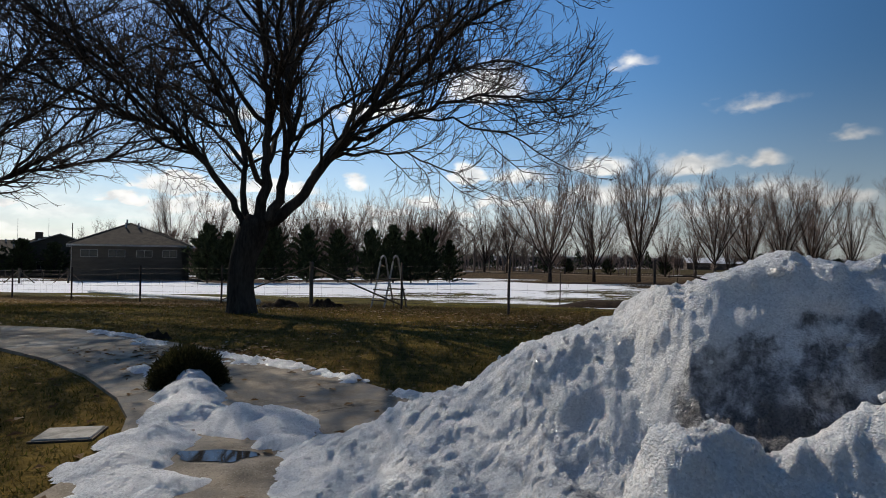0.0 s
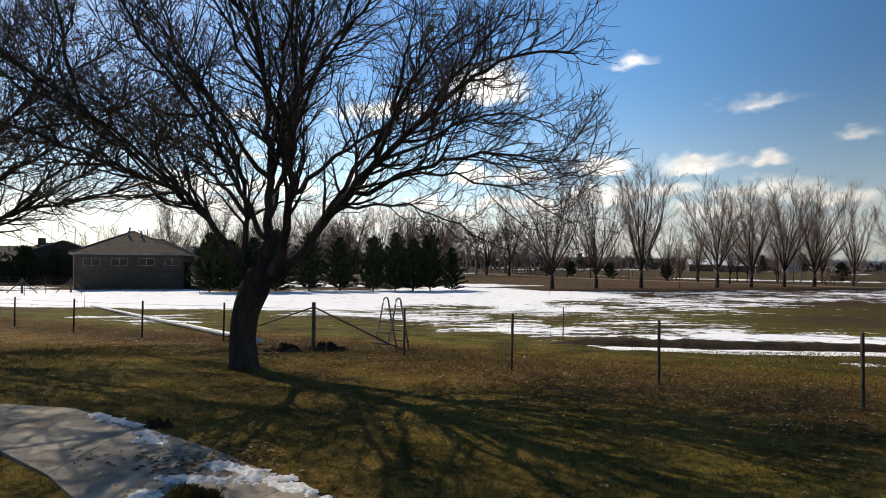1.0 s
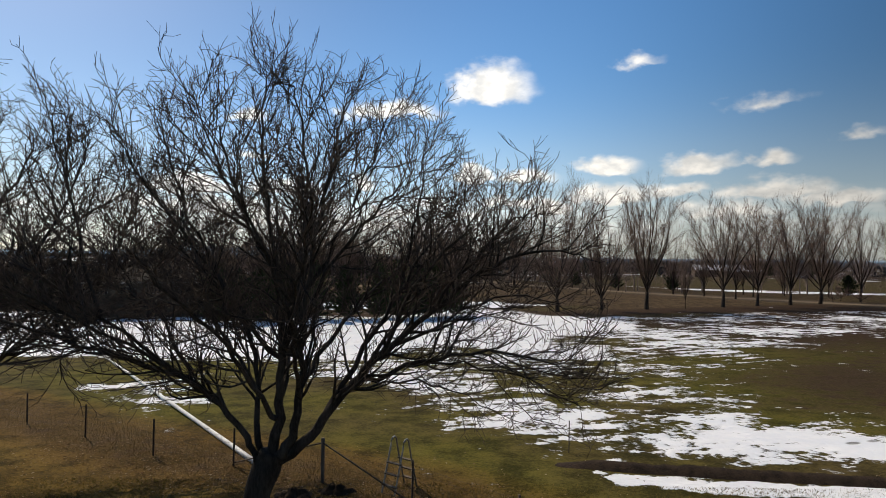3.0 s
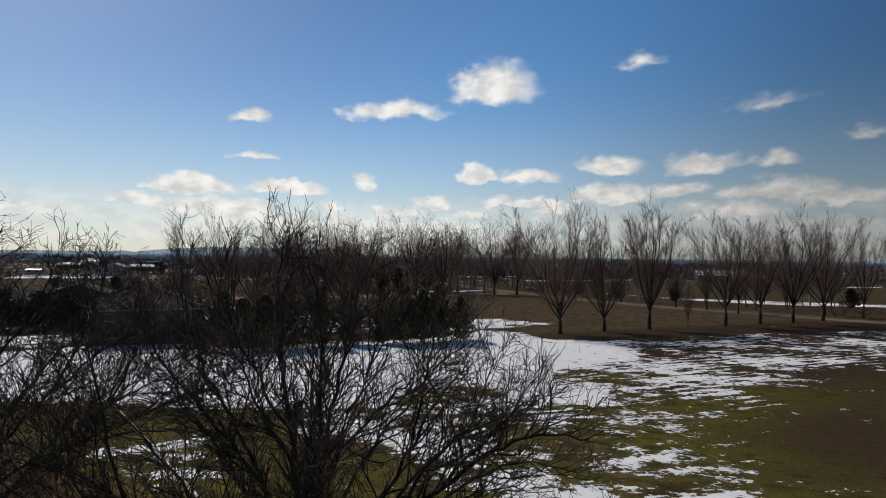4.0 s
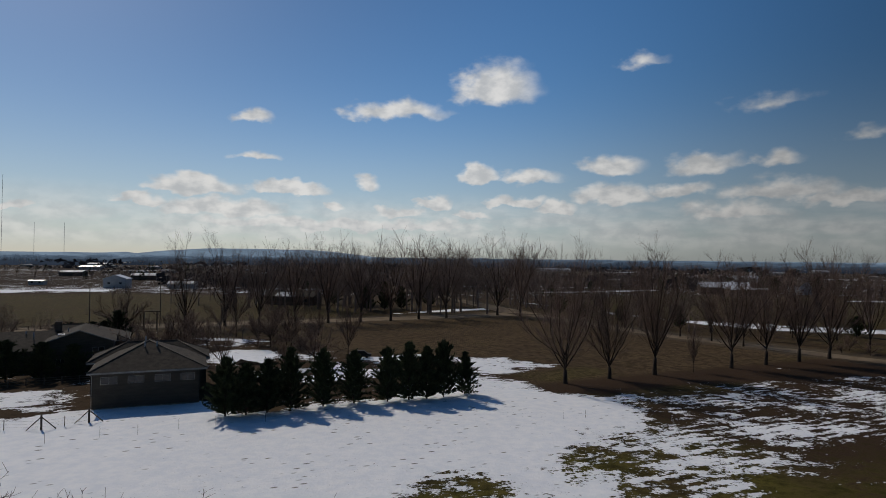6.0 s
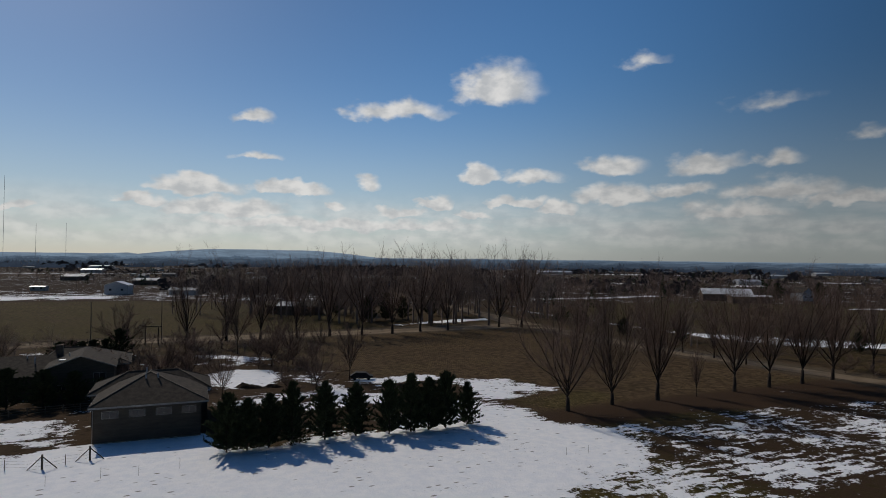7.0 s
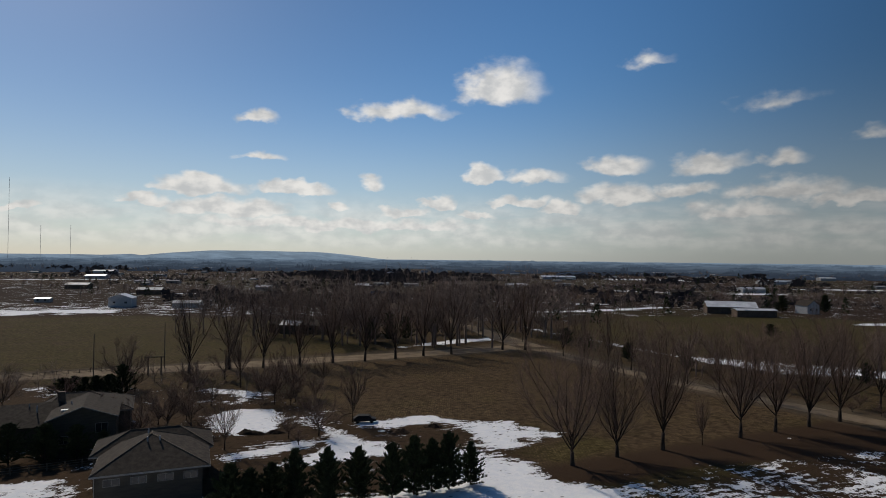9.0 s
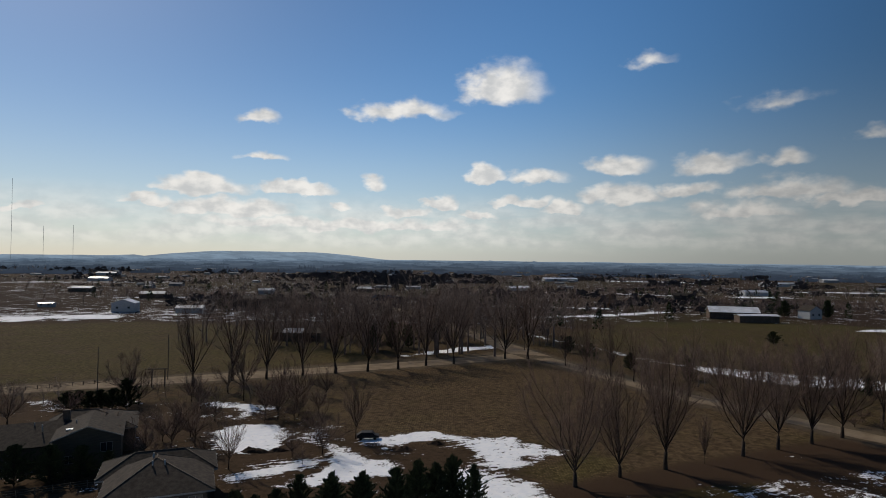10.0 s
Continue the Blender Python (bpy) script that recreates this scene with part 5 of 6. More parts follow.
def roof_slab(bm, ring, thick=0.16):
    """A sloping roof plane of some thickness from a ring of 3D points."""
    top = [bm.verts.new(p) for p in ring]
    low = [bm.verts.new((p[0], p[1], p[2] - thick)) for p in ring]
    bm.faces.new(top)
    bm.faces.new(low[::-1])
    for i in range(len(ring)):
        j = (i + 1) % len(ring)
        bm.faces.new((low[i], low[j], top[j], top[i]))
    bmesh.ops.recalc_face_normals(bm, faces=bm.faces)
    return bm


def window(parent, x0, x1, z0, z1, y, name="window", out=-1):
    """A framed window on a wall that faces -y (out=-1) or +y."""
    w = part(name, box(bmesh.new(), x0, x1, min(y, y + 0.05 * out), max(y, y + 0.05 * out), z0, z1), M_FRAME, parent, "pale framed window")
    f = 0.07
    n = 2
    wide = (x1 - x0 - f * (n + 1)) / n
    for k in range(n):
        a = x0 + f + k * (wide + f)
        yy = y + 0.055 * out
        part("pane", box(bmesh.new(), a, a + wide, min(yy, yy + 0.01 * out), max(yy, yy + 0.01 * out), z0 + f, z1 - f), M_GLASS, w, "dark reflecting glass")
    return w


def hip_roof(parent, x0, x1, y0, y1, eave, rise, ridge, mat, over=0.5, trim=M_TRIM):
    """A hipped roof; ridge = (ax, ay, bx, by) of the ridge ends."""
    ax, ay, bx, by = ridge
    a, b, c, d = (x0 - over, y0 - over, eave), (x1 + over, y0 - over, eave), (x1 + over, y1 + over, eave), (x0 - over, y1 + over, eave)
    p, q = (ax, ay, eave + rise), (bx, by, eave + rise)
    bm = bmesh.new()
    if abs(ax - bx) < abs(ay - by):
        faces = [(a, b, p), (b, c, q, p), (c, d, q), (d, a, p, q)]
    else:
        faces = [(a, b, q, p), (b, c, q), (c, d, p, q), (d, a, p)]
    for ring in faces:
        roof_slab(bm, ring)
    roof = part("roof", bm, mat, parent)
    bm = bmesh.new()
    for (u, v) in ((a, b), (b, c), (c, d), (d, a)):
        horizontal = abs(u[1] - v[1]) < 1e-6
        lo, hi = (min(u[0], v[0]), min(u[1], v[1])), (max(u[0], v[0]), max(u[1], v[1]))
        if horizontal:
            box(bm, lo[0], hi[0], lo[1] - 0.02, lo[1] + 0.02, eave - 0.26, eave - 0.02)
        else:
            box(bm, lo[0] - 0.02, lo[0] + 0.02, lo[1] + 0.021, hi[1] - 0.021, eave - 0.26, eave - 0.02)
    part("fascia", bm, trim, roof)
    caps = Tubes()
    for u, v in (((a, p), (b, p), (c, q), (d, q), (p, q)) if abs(ax - bx) < abs(ay - by) else ((a, p), (d, p), (b, q), (c, q), (p, q))):
        caps.add([Vector(u) + UP * 0.01, Vector(v) + UP * 0.01], [0.09, 0.09], 6)
    caps.object("ridge_cap", M_CAP, roof, "paler ridge shingles", False)
    return roof


def gable_roof(parent, x0, x1, y0, y1, eave, rise, along_x, mat, over=0.4):
    """A gabled roof with a ridge along x or along y."""
    bm = bmesh.new()
    if along_x:
        m = (y0 + y1) / 2
        roof_slab(bm, [(x0 - over, y0 - over, eave - 0.1), (x1 + over, y0 - over, eave - 0.1), (x1 + over, m, eave + rise), (x0 - over, m, eave + rise)])
        roof_slab(bm, [(x0 - over, m, eave + rise), (x1 + over, m, eave + rise), (x1 + over, y1 + over, eave - 0.1), (x0 - over, y1 + over, eave - 0.1)])
    else:
        m = (x0 + x1) / 2
        roof_slab(bm, [(x0 - over, y0 - over, eave - 0.1), (m, y0 - over, eave + rise), (m, y1 + over, eave + rise), (x0 - over, y1 + over, eave - 0.1)])
        roof_slab(bm, [(m, y0 - over, eave + rise), (x1 + over, y0 - over, eave - 0.1), (x1 + over, y1 + over, eave - 0.1), (m, y1 + over, eave + rise)])
    return part("roof", bm, mat, parent)


def gable_walls(parent, x0, x1, y0, y1, eave, rise, along_x, mat):
    bm = box(bmesh.new(), x0, x1, y0, y1, -0.4, eave)
    if along_x:
        m = (y0 + y1) / 2
        rings = [[(x, y0, eave), (x, y1, eave), (x, m, eave + rise - 0.1)] for x in (x0, x1)]
        off = (0.15, 0, 0)
    else:
        m = (x0 + x1) / 2
        rings = [[(x0, y, eave), (x1, y, eave), (m, y, eave + rise - 0.1)] for y in (y0, y1)]
        off = (0, 0.15, 0)
    for k, ring in enumerate(rings):
        s = 1 if k == 0 else -1
        a = [bm.verts.new(p) for p in ring]
        b = [bm.verts.new((p[0] + off[0] * s, p[1] + off[1] * s, p[2])) for p in ring]
        bm.faces.new(a), bm.faces.new(b[::-1])
        for i in range(3):
            bm.faces.new((a[i], a[(i + 1) % 3], b[(i + 1) % 3], b[i]))
    bmesh.ops.recalc_face_normals(bm, faces=bm.faces)
    return part("wall", bm, mat, parent)


def workshop():
    g = thing("workshop", (-48.55, 79.9, ground_z(82)), 23.6, "grey-green workshop with brown hipped roof and four high windows", "building")
    w, d, eave = 13.1, 9.0, 4.95
    part("wall", box(bmesh.new(), 0, w + 0.1, 0, d, -0.5, eave), M_WALL, g)
    part("foundation", box(bmesh.new(), -0.03, w + 0.13, -0.03, d, -0.5, 0.12), M_CONCRETE, g)
    hip_roof(g, 0.0, w + 0.5, 0, d + 3.0, eave, 3.2, (6.4, 6.3, 6.4, 7.9), M_SHINGLE, 0.6)
    part("wall", box(bmesh.new(), -1.4, w + 1.2, d + 0.01, d + 8, -0.5, eave - 0.02), M_WALL, g)
    hip_roof(g, -1.4, w + 1.2, d, d + 8, eave - 0.03, 2.3, (3.0, d + 4, w - 3.0, d + 4), M_SHINGLE, 0.5)
    for x0, x1 in ((0.95, 2.95), (4.2, 6.2), (7.5, 9.5), (10.75, 12.6)):
        window(g, x0, x1, 3.25, 4.25, -0.002)
    for x, y in ((5.9, 4.9), (7.5, 4.9), (5.9, 7.0)):
        t = Tubes()
        t.add([Vector((x, y, 7.0)), Vector((x, y, 8.15 if y < 6 else 8.7))], [0.12, 0.12], 8)
        t.object("vent_pipe", M_GALV, g)
    t = Tubes()
    t.add([Vector((-0.3, -0.55, eave - 0.2)), Vector((-0.08, -0.1, eave - 0.5)), Vector((-0.08, -0.1, 0.1))], [0.05, 0.05, 0.05], 6)
    t.object("downpipe", M_TRIM, g)


workshop()


def farm_house():
    h = thing("house", (-67.0, 107.0, ground_z(107)), 27.0, "grey-brown farmhouse with dark shingle gables behind the workshop", "house")
    # the wing that faces the pasture, its gable to the front
    gable_walls(h, -5.4, 5.2, 0, 8.99, 5.5, 1.95, False, M_WALL)
    gable_roof(h, -5.4, 5.2, 0, 12.0, 5.5, 2.05, False, M_SHINGLE)
    for side in (-1, 1):
        bm = bmesh.new()
        edge = -5.8 if side < 0 else 5.6
        box(bm, -0.04, 0.04, -0.44, -0.40, 0, 1)
        for v in bm.verts:
            f = v.co.z
            v.co = Vector((edge * (1 - f) - 0.1 * f, v.co.y, 5.26 + 2.12 * f + 0.18 * (v.co.x > 0)))
        part("rake_board", bm, M_TRIM, h)
    window(h, 1.9, 3.9, 2.7, 4.4, -0.002)
    window(h, -3.6, -2.2, 1.2, 2.6, -0.002)
    part("skylight", box(bmesh.new(), -3.7, -2.5, 2.4, 3.3, 6.42, 6.62, 0.03), M_METALROOF, h, "pale skylight")
    # the long wing with a low front eave
    gable_walls(h, -30, -5.41, 4.6, 17.6, 3.7, 2.75, True, M_WALL)
    gable_roof(h, -30, -5.0, 4.6, 17.6, 3.7, 2.8, True, M_SHINGLE)
    for x in (-26, -19, -12):
        window(h, x - 0.9, x + 0.9, 1.1, 2.5, 4.598)
    # the rear block under a hipped roof
    part("wall", box(bmesh.new(), -5.39, 7.2, 9.0, 21, -0.4, 4.5), M_TAN, h)
    hip_roof(h, -8, 7.2, 9.0, 21, 4.5, 2.7, (-5.0, 15, 0.2, 15), M_SHINGLE, 0.5)
    part("chimney", box(bmesh.new(), -5.2, -4.0, 11.6, 12.6, 5.2, 8.1, 0.03), M_BROWNWALL, h)
    for x, y in ((-2.4, 6.5), (-9.5, 10.2), (-8.0, 8.2)):
        t = Tubes()
        t.add([Vector((x, y, 5.2)), Vector((x, y, 7.3 if x > -5 else 6.6))], [0.10, 0.10], 7)
        t.object("vent_pipe", M_GALV, h)


farm_house()


def shed(name, x, y, turn, w, d, eave, rise, wall, roof, label, along_x=True, lights=0):
    s = thing(name, on_ground(x, y), turn, label, "building", "far buildings")
    gable_walls(s, 0, w, 0, d, eave, rise, along_x, wall)
    gable_roof(s, 0, w, 0, d, eave, rise, along_x, roof, 0.4)
    for k in range(lights):
        a = w * (k + 0.5) / lights
        window(s, a - 0.8, a + 0.8, eave * 0.4, eave * 0.4 + 1.4, -0.002)
    return s


shed("barn", -243, 417, 12, 15, 12, 6.5, 2.6, M_WHITE, M_METALROOF, "pale metal barn by the far lane", False, 2)
shed("shed", -198, 417, 8, 18, 9, 3.8, 1.4, M_WHITE, M_SNOWROOF, "long low shed with snow on its roof", True, 0)
shed("house", -175, 472, 10, 24, 13, 7.0, 2.4, M_BROWNWALL, M_SHINGLE, "large brown house beyond the fields", True, 3)
shed("shed", -141, 462, 6, 30, 8, 3.5, 1.6, M_BROWNWALL, M_SHINGLE, "long brown shed beyond the fields", True, 0)
shed("house", -90, 287, -8, 24, 11, 4.2, 2.4, M_BROWNWALL, M_SHINGLE, "brown house among trees past the road", True, 3)
shed("shed", -84, 284, -8, 9, 8, 4.4, 1.6, M_TAN, M_SNOWROOF, "small shed with snow on its roof", True, 0)
shed("barn", 172, 430, -14, 32, 18, 5.0, 3.4, M_BROWNWALL, M_SNOWROOF, "open barn with pale snow-covered roof", True, 0)
shed("shed", 181, 404, 2, 26, 8, 4.6, 0.9, M_BROWNWALL, M_SNOWROOF, "low open shed with pale roof", True, 0)
shed("house", 243, 434, 20, 11, 10, 6.0, 3.6, M_WHITE, M_SHINGLE, "white gabled house with dark roof", False, 2)
shed("house", -84, 573, 4, 22, 12, 5.5, 2.2, M_BLUEWALL, M_SHINGLE, "blue-grey house among far trees", True, 3)
shed("shed", -320, 452, 5, 11, 5, 3.0, 0.6, M_WHITE, M_METALROOF, "small white shed by the far lane", True, 2)
for i, (x, y, t, w, m, r) in enumerate(((-215, 640, 5, 16, M_WHITE, M_SNOWROOF), (-300, 560, 12, 22, M_BROWNWALL, M_SNOWROOF), (-420, 640, 4, 24, M_TAN, M_SNOWROOF), (-120, 700, -6, 20, M_TAN, M_METALROOF), (60, 760, 8, 26, M_WHITE, M_SNOWROOF),
                                        (220, 640, -12, 18, M_TAN, M_SHINGLE), (330, 720, 5, 28, M_WHITE, M_METALROOF), (420, 560, -10, 18, M_TAN, M_SNOWROOF), (-40, 540, 3, 20, M_BROWNWALL, M_SHINGLE), (-560, 900, 3, 30, M_WHITE, M_METALROOF),
                                        (480, 980, 3, 40, M_WHITE, M_METALROOF), (150, 1100, 3, 60, M_WHITE, M_METALROOF), (-700, 1150, 3, 40, M_WHITE, M_SNOWROOF), (700, 1200, 3, 30, M_WHITE, M_SNOWROOF))):
    shed("shed", x, y, t, w, w * 0.5, 4.5, 2.0, m, r, "distant farm building on the plain", True, 0)

# ---- fence, poles and yard things ----


def wire_fence():
    f = thing("wire_fence", label="wire fence on thin rusted steel posts", category="fence")
    tops = []
    for i, (x, y) in enumerate(FENCE):
        z = ground_z(y)
        corner = i == 6
        t = Tubes()
        h = 1.18 if not corner else 1.25
        r = 0.03 if not corner else 0.055
        lean = Vector((random.uniform(-0.02, 0.02), random.uniform(-0.02, 0.02), 0))
        t.add([Vector((x, y, z - 0.3)), Vector((x, y, z + h)) + lean], [r, r], 5 if not corner else 9)
        t.object("post", M_STEEL if not corner else M_WOOD, f)
        tops.append((Vector((x, y, z)), lean))
    for lv in (0.18, 0.36, 0.54, 0.72, 0.92, 1.08):
        t = Tubes()
        line = []
        for (a, la), (b, lb) in zip(tops, tops[1:]):
            p, q = a + UP * lv, b + UP * lv
            line += [p, (p + q) / 2 - UP * 0.015]
        line.append(tops[-1][0] + UP * lv)
        t.add(line, [0.0035] * len(line), 3)
        t.object("wire", M_STEEL, f)
    stays = Tubes()
    for (p, _), (q, _) in zip(tops, tops[1:]):
        m = int((q - p).length / 0.4)
        for k in range(1, m):
            o = p.lerp(q, k / m)
            stays.add([o + UP * 0.10, o + UP * 0.93], [0.0017, 0.0017], 3)
    tagged(stays.object("stay_wires", M_STEEL, f), "thin upright stay wires", kind="stuff")
    a = tops[6][0]
    for q in (tops[5][0], tops[7][0]):
        t = Tubes()
        t.add([a + UP * 1.12, a.lerp(q, 1.0) + UP * 0.12], [0.022, 0.022], 6)
        t.object("brace", M_WOOD, f)


wire_fence()


def lone_post(x, y, h):
    t = Tubes()
    t.add([Vector((0, 0, -0.3)), Vector((0.01, 0, h))], [0.02, 0.018], 5)
    p = thing("fence_post", on_ground(x, y), label="single steel post in the pasture", category="post", group="pasture posts")
    t.object("stake", M_STEEL, p)


for x, y, h in ((3.96, 20.6, 1.1), (13.5, 79, 1.0), (16.5, 80, 1.0), (-29.5, 50, 0.9), (-44.5, 64.6, 1.2), (-40.2, 67.5, 1.2), (-36.5, 68.6, 1.2), (-33.0, 71.2, 1.3), (-29.4, 73.2, 1.1), (-24.0, 75.2, 1.1)):
    lone_post(x, y, h)


def brace_post(x, y, turn):
    p = thing("corner_post", on_ground(x, y), turn, "thick timber fence post with a slanting brace", "post", "corner posts")
    t = Tubes()
    t.add([Vector((0, 0, -0.4)), Vector((0, 0, 1.7))], [0.13, 0.11], 8)
    t.object("post", M_WOOD, p)
    for side in (-1, 1):
        t = Tubes()
        t.add([Vector((0.05 * side, 0, 1.45)), Vector((1.5 * side, 0, 0.02))], [0.06, 0.06], 6)
        t.object("brace", M_WOOD, p)


brace_post(-48.6, 70.1, 20)
brace_post(-45.1, 73.6, 25)


def pasture_fence():
    """The old wire fence that meets the corner posts by the workshop."""
    f = thing("wire_fence", label="sagging wire fence on thin posts in the snow", category="fence")
    line = [(-66.0, 64.5), (-60.0, 66.8), (-56.2, 68.0), (-52.5, 69.4), (-48.6, 70.1), (-46.9, 71.7), (-45.1, 73.6)]
    for x, y in line[:4] + line[5:6]:
        t = Tubes()
        t.add([Vector((x, y, ground_z(y) - 0.3)), Vector((x + 0.03, y, ground_z(y) + 1.25))], [0.045, 0.04], 6)
        t.object("post", M_WOOD, f)
    for lv in (0.35, 0.7, 1.05):
        t = Tubes()
        pts = []
        for (a, b), (c, d) in zip(line, line[1:]):
            pts += [Vector((a, b, ground_z(b) + lv)), Vector(((a + c) / 2, (b + d) / 2, ground_z((b + d) / 2) + lv - 0.06))]
        pts.append(Vector((*line[-1], ground_z(line[-1][1]) + lv)))
        t.add(pts, [0.006] * len(pts), 3)
        t.object("wire", M_STEEL, f)


pasture_fence()


def stile():
    """A stile of bent pipe with rungs that steps over the fence."""
    s = thing("ladder_stile", (-1.45, 16.6, ground_z(16.6)), -35, "pale bent-pipe ladder stile over the wire fence", "ladder")
    for x in (-0.22, 0.22):
        pts = [Vector((x, -0.5, -0.05)), Vector((x, -0.25, 0.75)), Vector((x, -0.12, 1.25))]
        pts += [Vector((x, -0.12 + 0.12 * (1 - math.cos(a)), 1.25 + 0.16 * math.sin(a))) for a in (0.6, 1.2, 1.57, 2.0, 2.6)]
        pts += [Vector((x, 0.12, 1.25)), Vector((x, 0.25, 0.75)), Vector((x, 0.5, -0.05))]
        t = Tubes()
        t.add(pts, [0.024] * len(pts), 8)
        t.object("pipe_rail", M_GALV, s)
    for side in (-1, 1):
        for z in (0.22, 0.5, 0.78):
            y = side * (0.5 - 0.25 * (z + 0.05) / 0.8)
            part("rung", box(bmesh.new(), -0.26, 0.26, y - 0.05, y + 0.05, z - 0.015, z + 0.015, 0.004), M_WOOD, s)


stile()

pipe = Tubes()
pipe_pts = [Vector((-28.4 + 23.1 * k / 12, 49.0 - 31.4 * k / 12, ground_z(49.0 - 31.4 * k / 12) + 0.10)) for k in range(13)]
pipe.add(pipe_pts, [0.085] * 13, 10)
tagged(pipe.object("irrigation_pipe", M_PIPE, None), "long white irrigation pipe lying across the pasture", "pipe")


def heap_of_earth(x, y, rx, ry, h, seed):
    """Clods of dug earth thrown up in a ragged mound."""
    vs, fs = [], []
    n, m = 36, 11
    for j in range(m + 1):
        for i in range(n):
            a, r = 2 * math.pi * i / n, j / m
            ragged = 1 + 0.45 * noise.noise(Vector((math.cos(a) * 1.7, math.sin(a) * 1.7, seed)))
            px, py = x + rx * r * ragged * math.cos(a), y + ry * r * ragged * math.sin(a)
            k = 3.2 / max(rx, 0.3)
            lump = 1 + 0.8 * fbm(px * k, py * k, seed, 3, 0.6)
            vs.append((px, py, ground_z(py) - 0.03 + h * (1 - r ** 1.6) * lump))
    for j in range(m):
        for i in range(n):
            k = (i + 1) % n
            fs.append((j * n + i, j * n + k, (j + 1) * n + k, (j + 1) * n + i))
    return tagged(mesh_object("mound", vs, fs, M_SOILHEAP, None, True), "ragged mound of dark dug earth", "mound")


def earth_berm():
    """The low bank of a field ditch."""
    vs, fs = [], []
    n = 90
    for i in range(n + 1):
        x = 3.2 + 30 * i / n
        y = 19.0 - 0.175 * (x - 4.5) + 0.12 * noise.noise(Vector((x * 0.8, 0, 0)))
        h = 0.22 * (1 + 0.5 * noise.noise(Vector((x * 1.7, 3, 0)))) * min(1, i / 4)
        for dy, dz in ((-0.45, -0.05), (-0.2, h * 0.7), (0.0, h), (0.22, h * 0.6), (0.45, -0.05)):
            vs.append((x + dy * 0.17, y + dy, ground_z(y + dy) + dz))
    for i in range(n):
        for k in range(4):
            a = i * 5 + k
            fs.append((a, a + 5, a + 6, a + 1))
    return tagged(mesh_object("berm", vs, fs, M_SOILHEAP, None, True), "low dark earth berm beside a strip of snow", "berm")


earth_berm()
heap_of_earth(-41, 118.6, 3.2, 1.3, 0.8, 4)
heap_of_earth(-36.6, 119.6, 2.2, 1.0, 0.6, 5)
heap_of_earth(-12.5, 121.5, 2.6, 1.2, 0.7, 6)
heap_of_earth(-6.0, 126.0, 2.0, 1.0, 0.6, 7)
heap_of_earth(-4.2, 15.9, 0.6, 0.38, 0.2, 1)
heap_of_earth(-3.75, 8.05, 0.26, 0.16, 0.13, 8)
heap_of_earth(-3.15, 16.3, 0.52, 0.32, 0.24, 2)


def box_lid():
    l = thing("valve_box", (-2.19, 3.62, 0.0), 12, "pale worn rectangular valve box lid set in the lawn", "lid")
    bm = box(bmesh.new(), -0.155, 0.155, -0.135, 0.125, -0.03, 0.019, 0.005)
    part("lid", bm, M_PALE, l)
    part("rim", box(bmesh.new(), -0.17, 0.17, -0.15, 0.14, -0.06, 0.011, 0.004), M_STEEL, l)


box_lid()


def power_pole(x, y, h, arm=True):
    p = thing("power_pole", on_ground(x, y), 25, "tall weathered wooden power pole by the road", "pole", "power poles")
    t = Tubes()
    t.add([Vector((0, 0, -0.5)), Vector((0, 0, h))], [0.16, 0.11], 8)
    t.object("pole", M_WOOD, p)
    if arm:
        part("crossarm", box(bmesh.new(), -1.1, 1.1, -0.06, 0.06, h - 0.9, h - 0.76), M_WOOD, p)


power_pole(-100.9, 166, 13.2, False)
power_pole(-92.5, 189.2, 14.2, False)
power_pole(8.5, 287, 11.0, True)
power_pole(27, 268, 11.0, True)
power_pole(-205, 430, 13.0, True)


def gate_frame():
    g = thing("gate_frame", on_ground(-89.5, 178), 10, "dark timber gate frame at the drive", "gate")
    for x in (-2.2, 1.4):
        part("post", box(bmesh.new(), x - 0.15, x + 0.15, -0.15, 0.15, -0.3, 5.2, 0.02), M_WOOD, g)
    part("beam", box(bmesh.new(), -3.4, 2.4, -0.12, 0.12, 5.21, 5.5, 0.02), M_WOOD, g)


gate_frame()


def rail_fence(a, b, label, posts, h=1.2, rails=3):
    a, b = Vector(a), Vector(b)
    f = thing("rail_fence", on_ground(a.x, a.y), 0, label, "fence", "rail fences")
    o = Vector(on_ground(a.x, a.y))

    def g(p):
        return Vector((p.x, p.y, ground_z(p.y))) - o

    for k in range(posts + 1):
        p = a.lerp(b, k / posts)
        q = g(p)
        part("post", box(bmesh.new(), q.x - 0.07, q.x + 0.07, q.y - 0.07, q.y + 0.07, q.z - 0.3, q.z + h), M_WOOD, f)
    for r in range(rails):
        t = Tubes()
        t.add([g(a.lerp(b, k / posts)) + UP * (0.35 + r * 0.37) for k in range(posts + 1)], [0.045] * (posts + 1), 4)
        t.object("rail", M_WOOD, f)


rail_fence((-133, 163), (-104, 186), "dark timber rail fence along the road", 13)
rail_fence((-86, 83.3), (-59.5, 99.4), "weathered timber rail fence between the house and the workshop", 13)


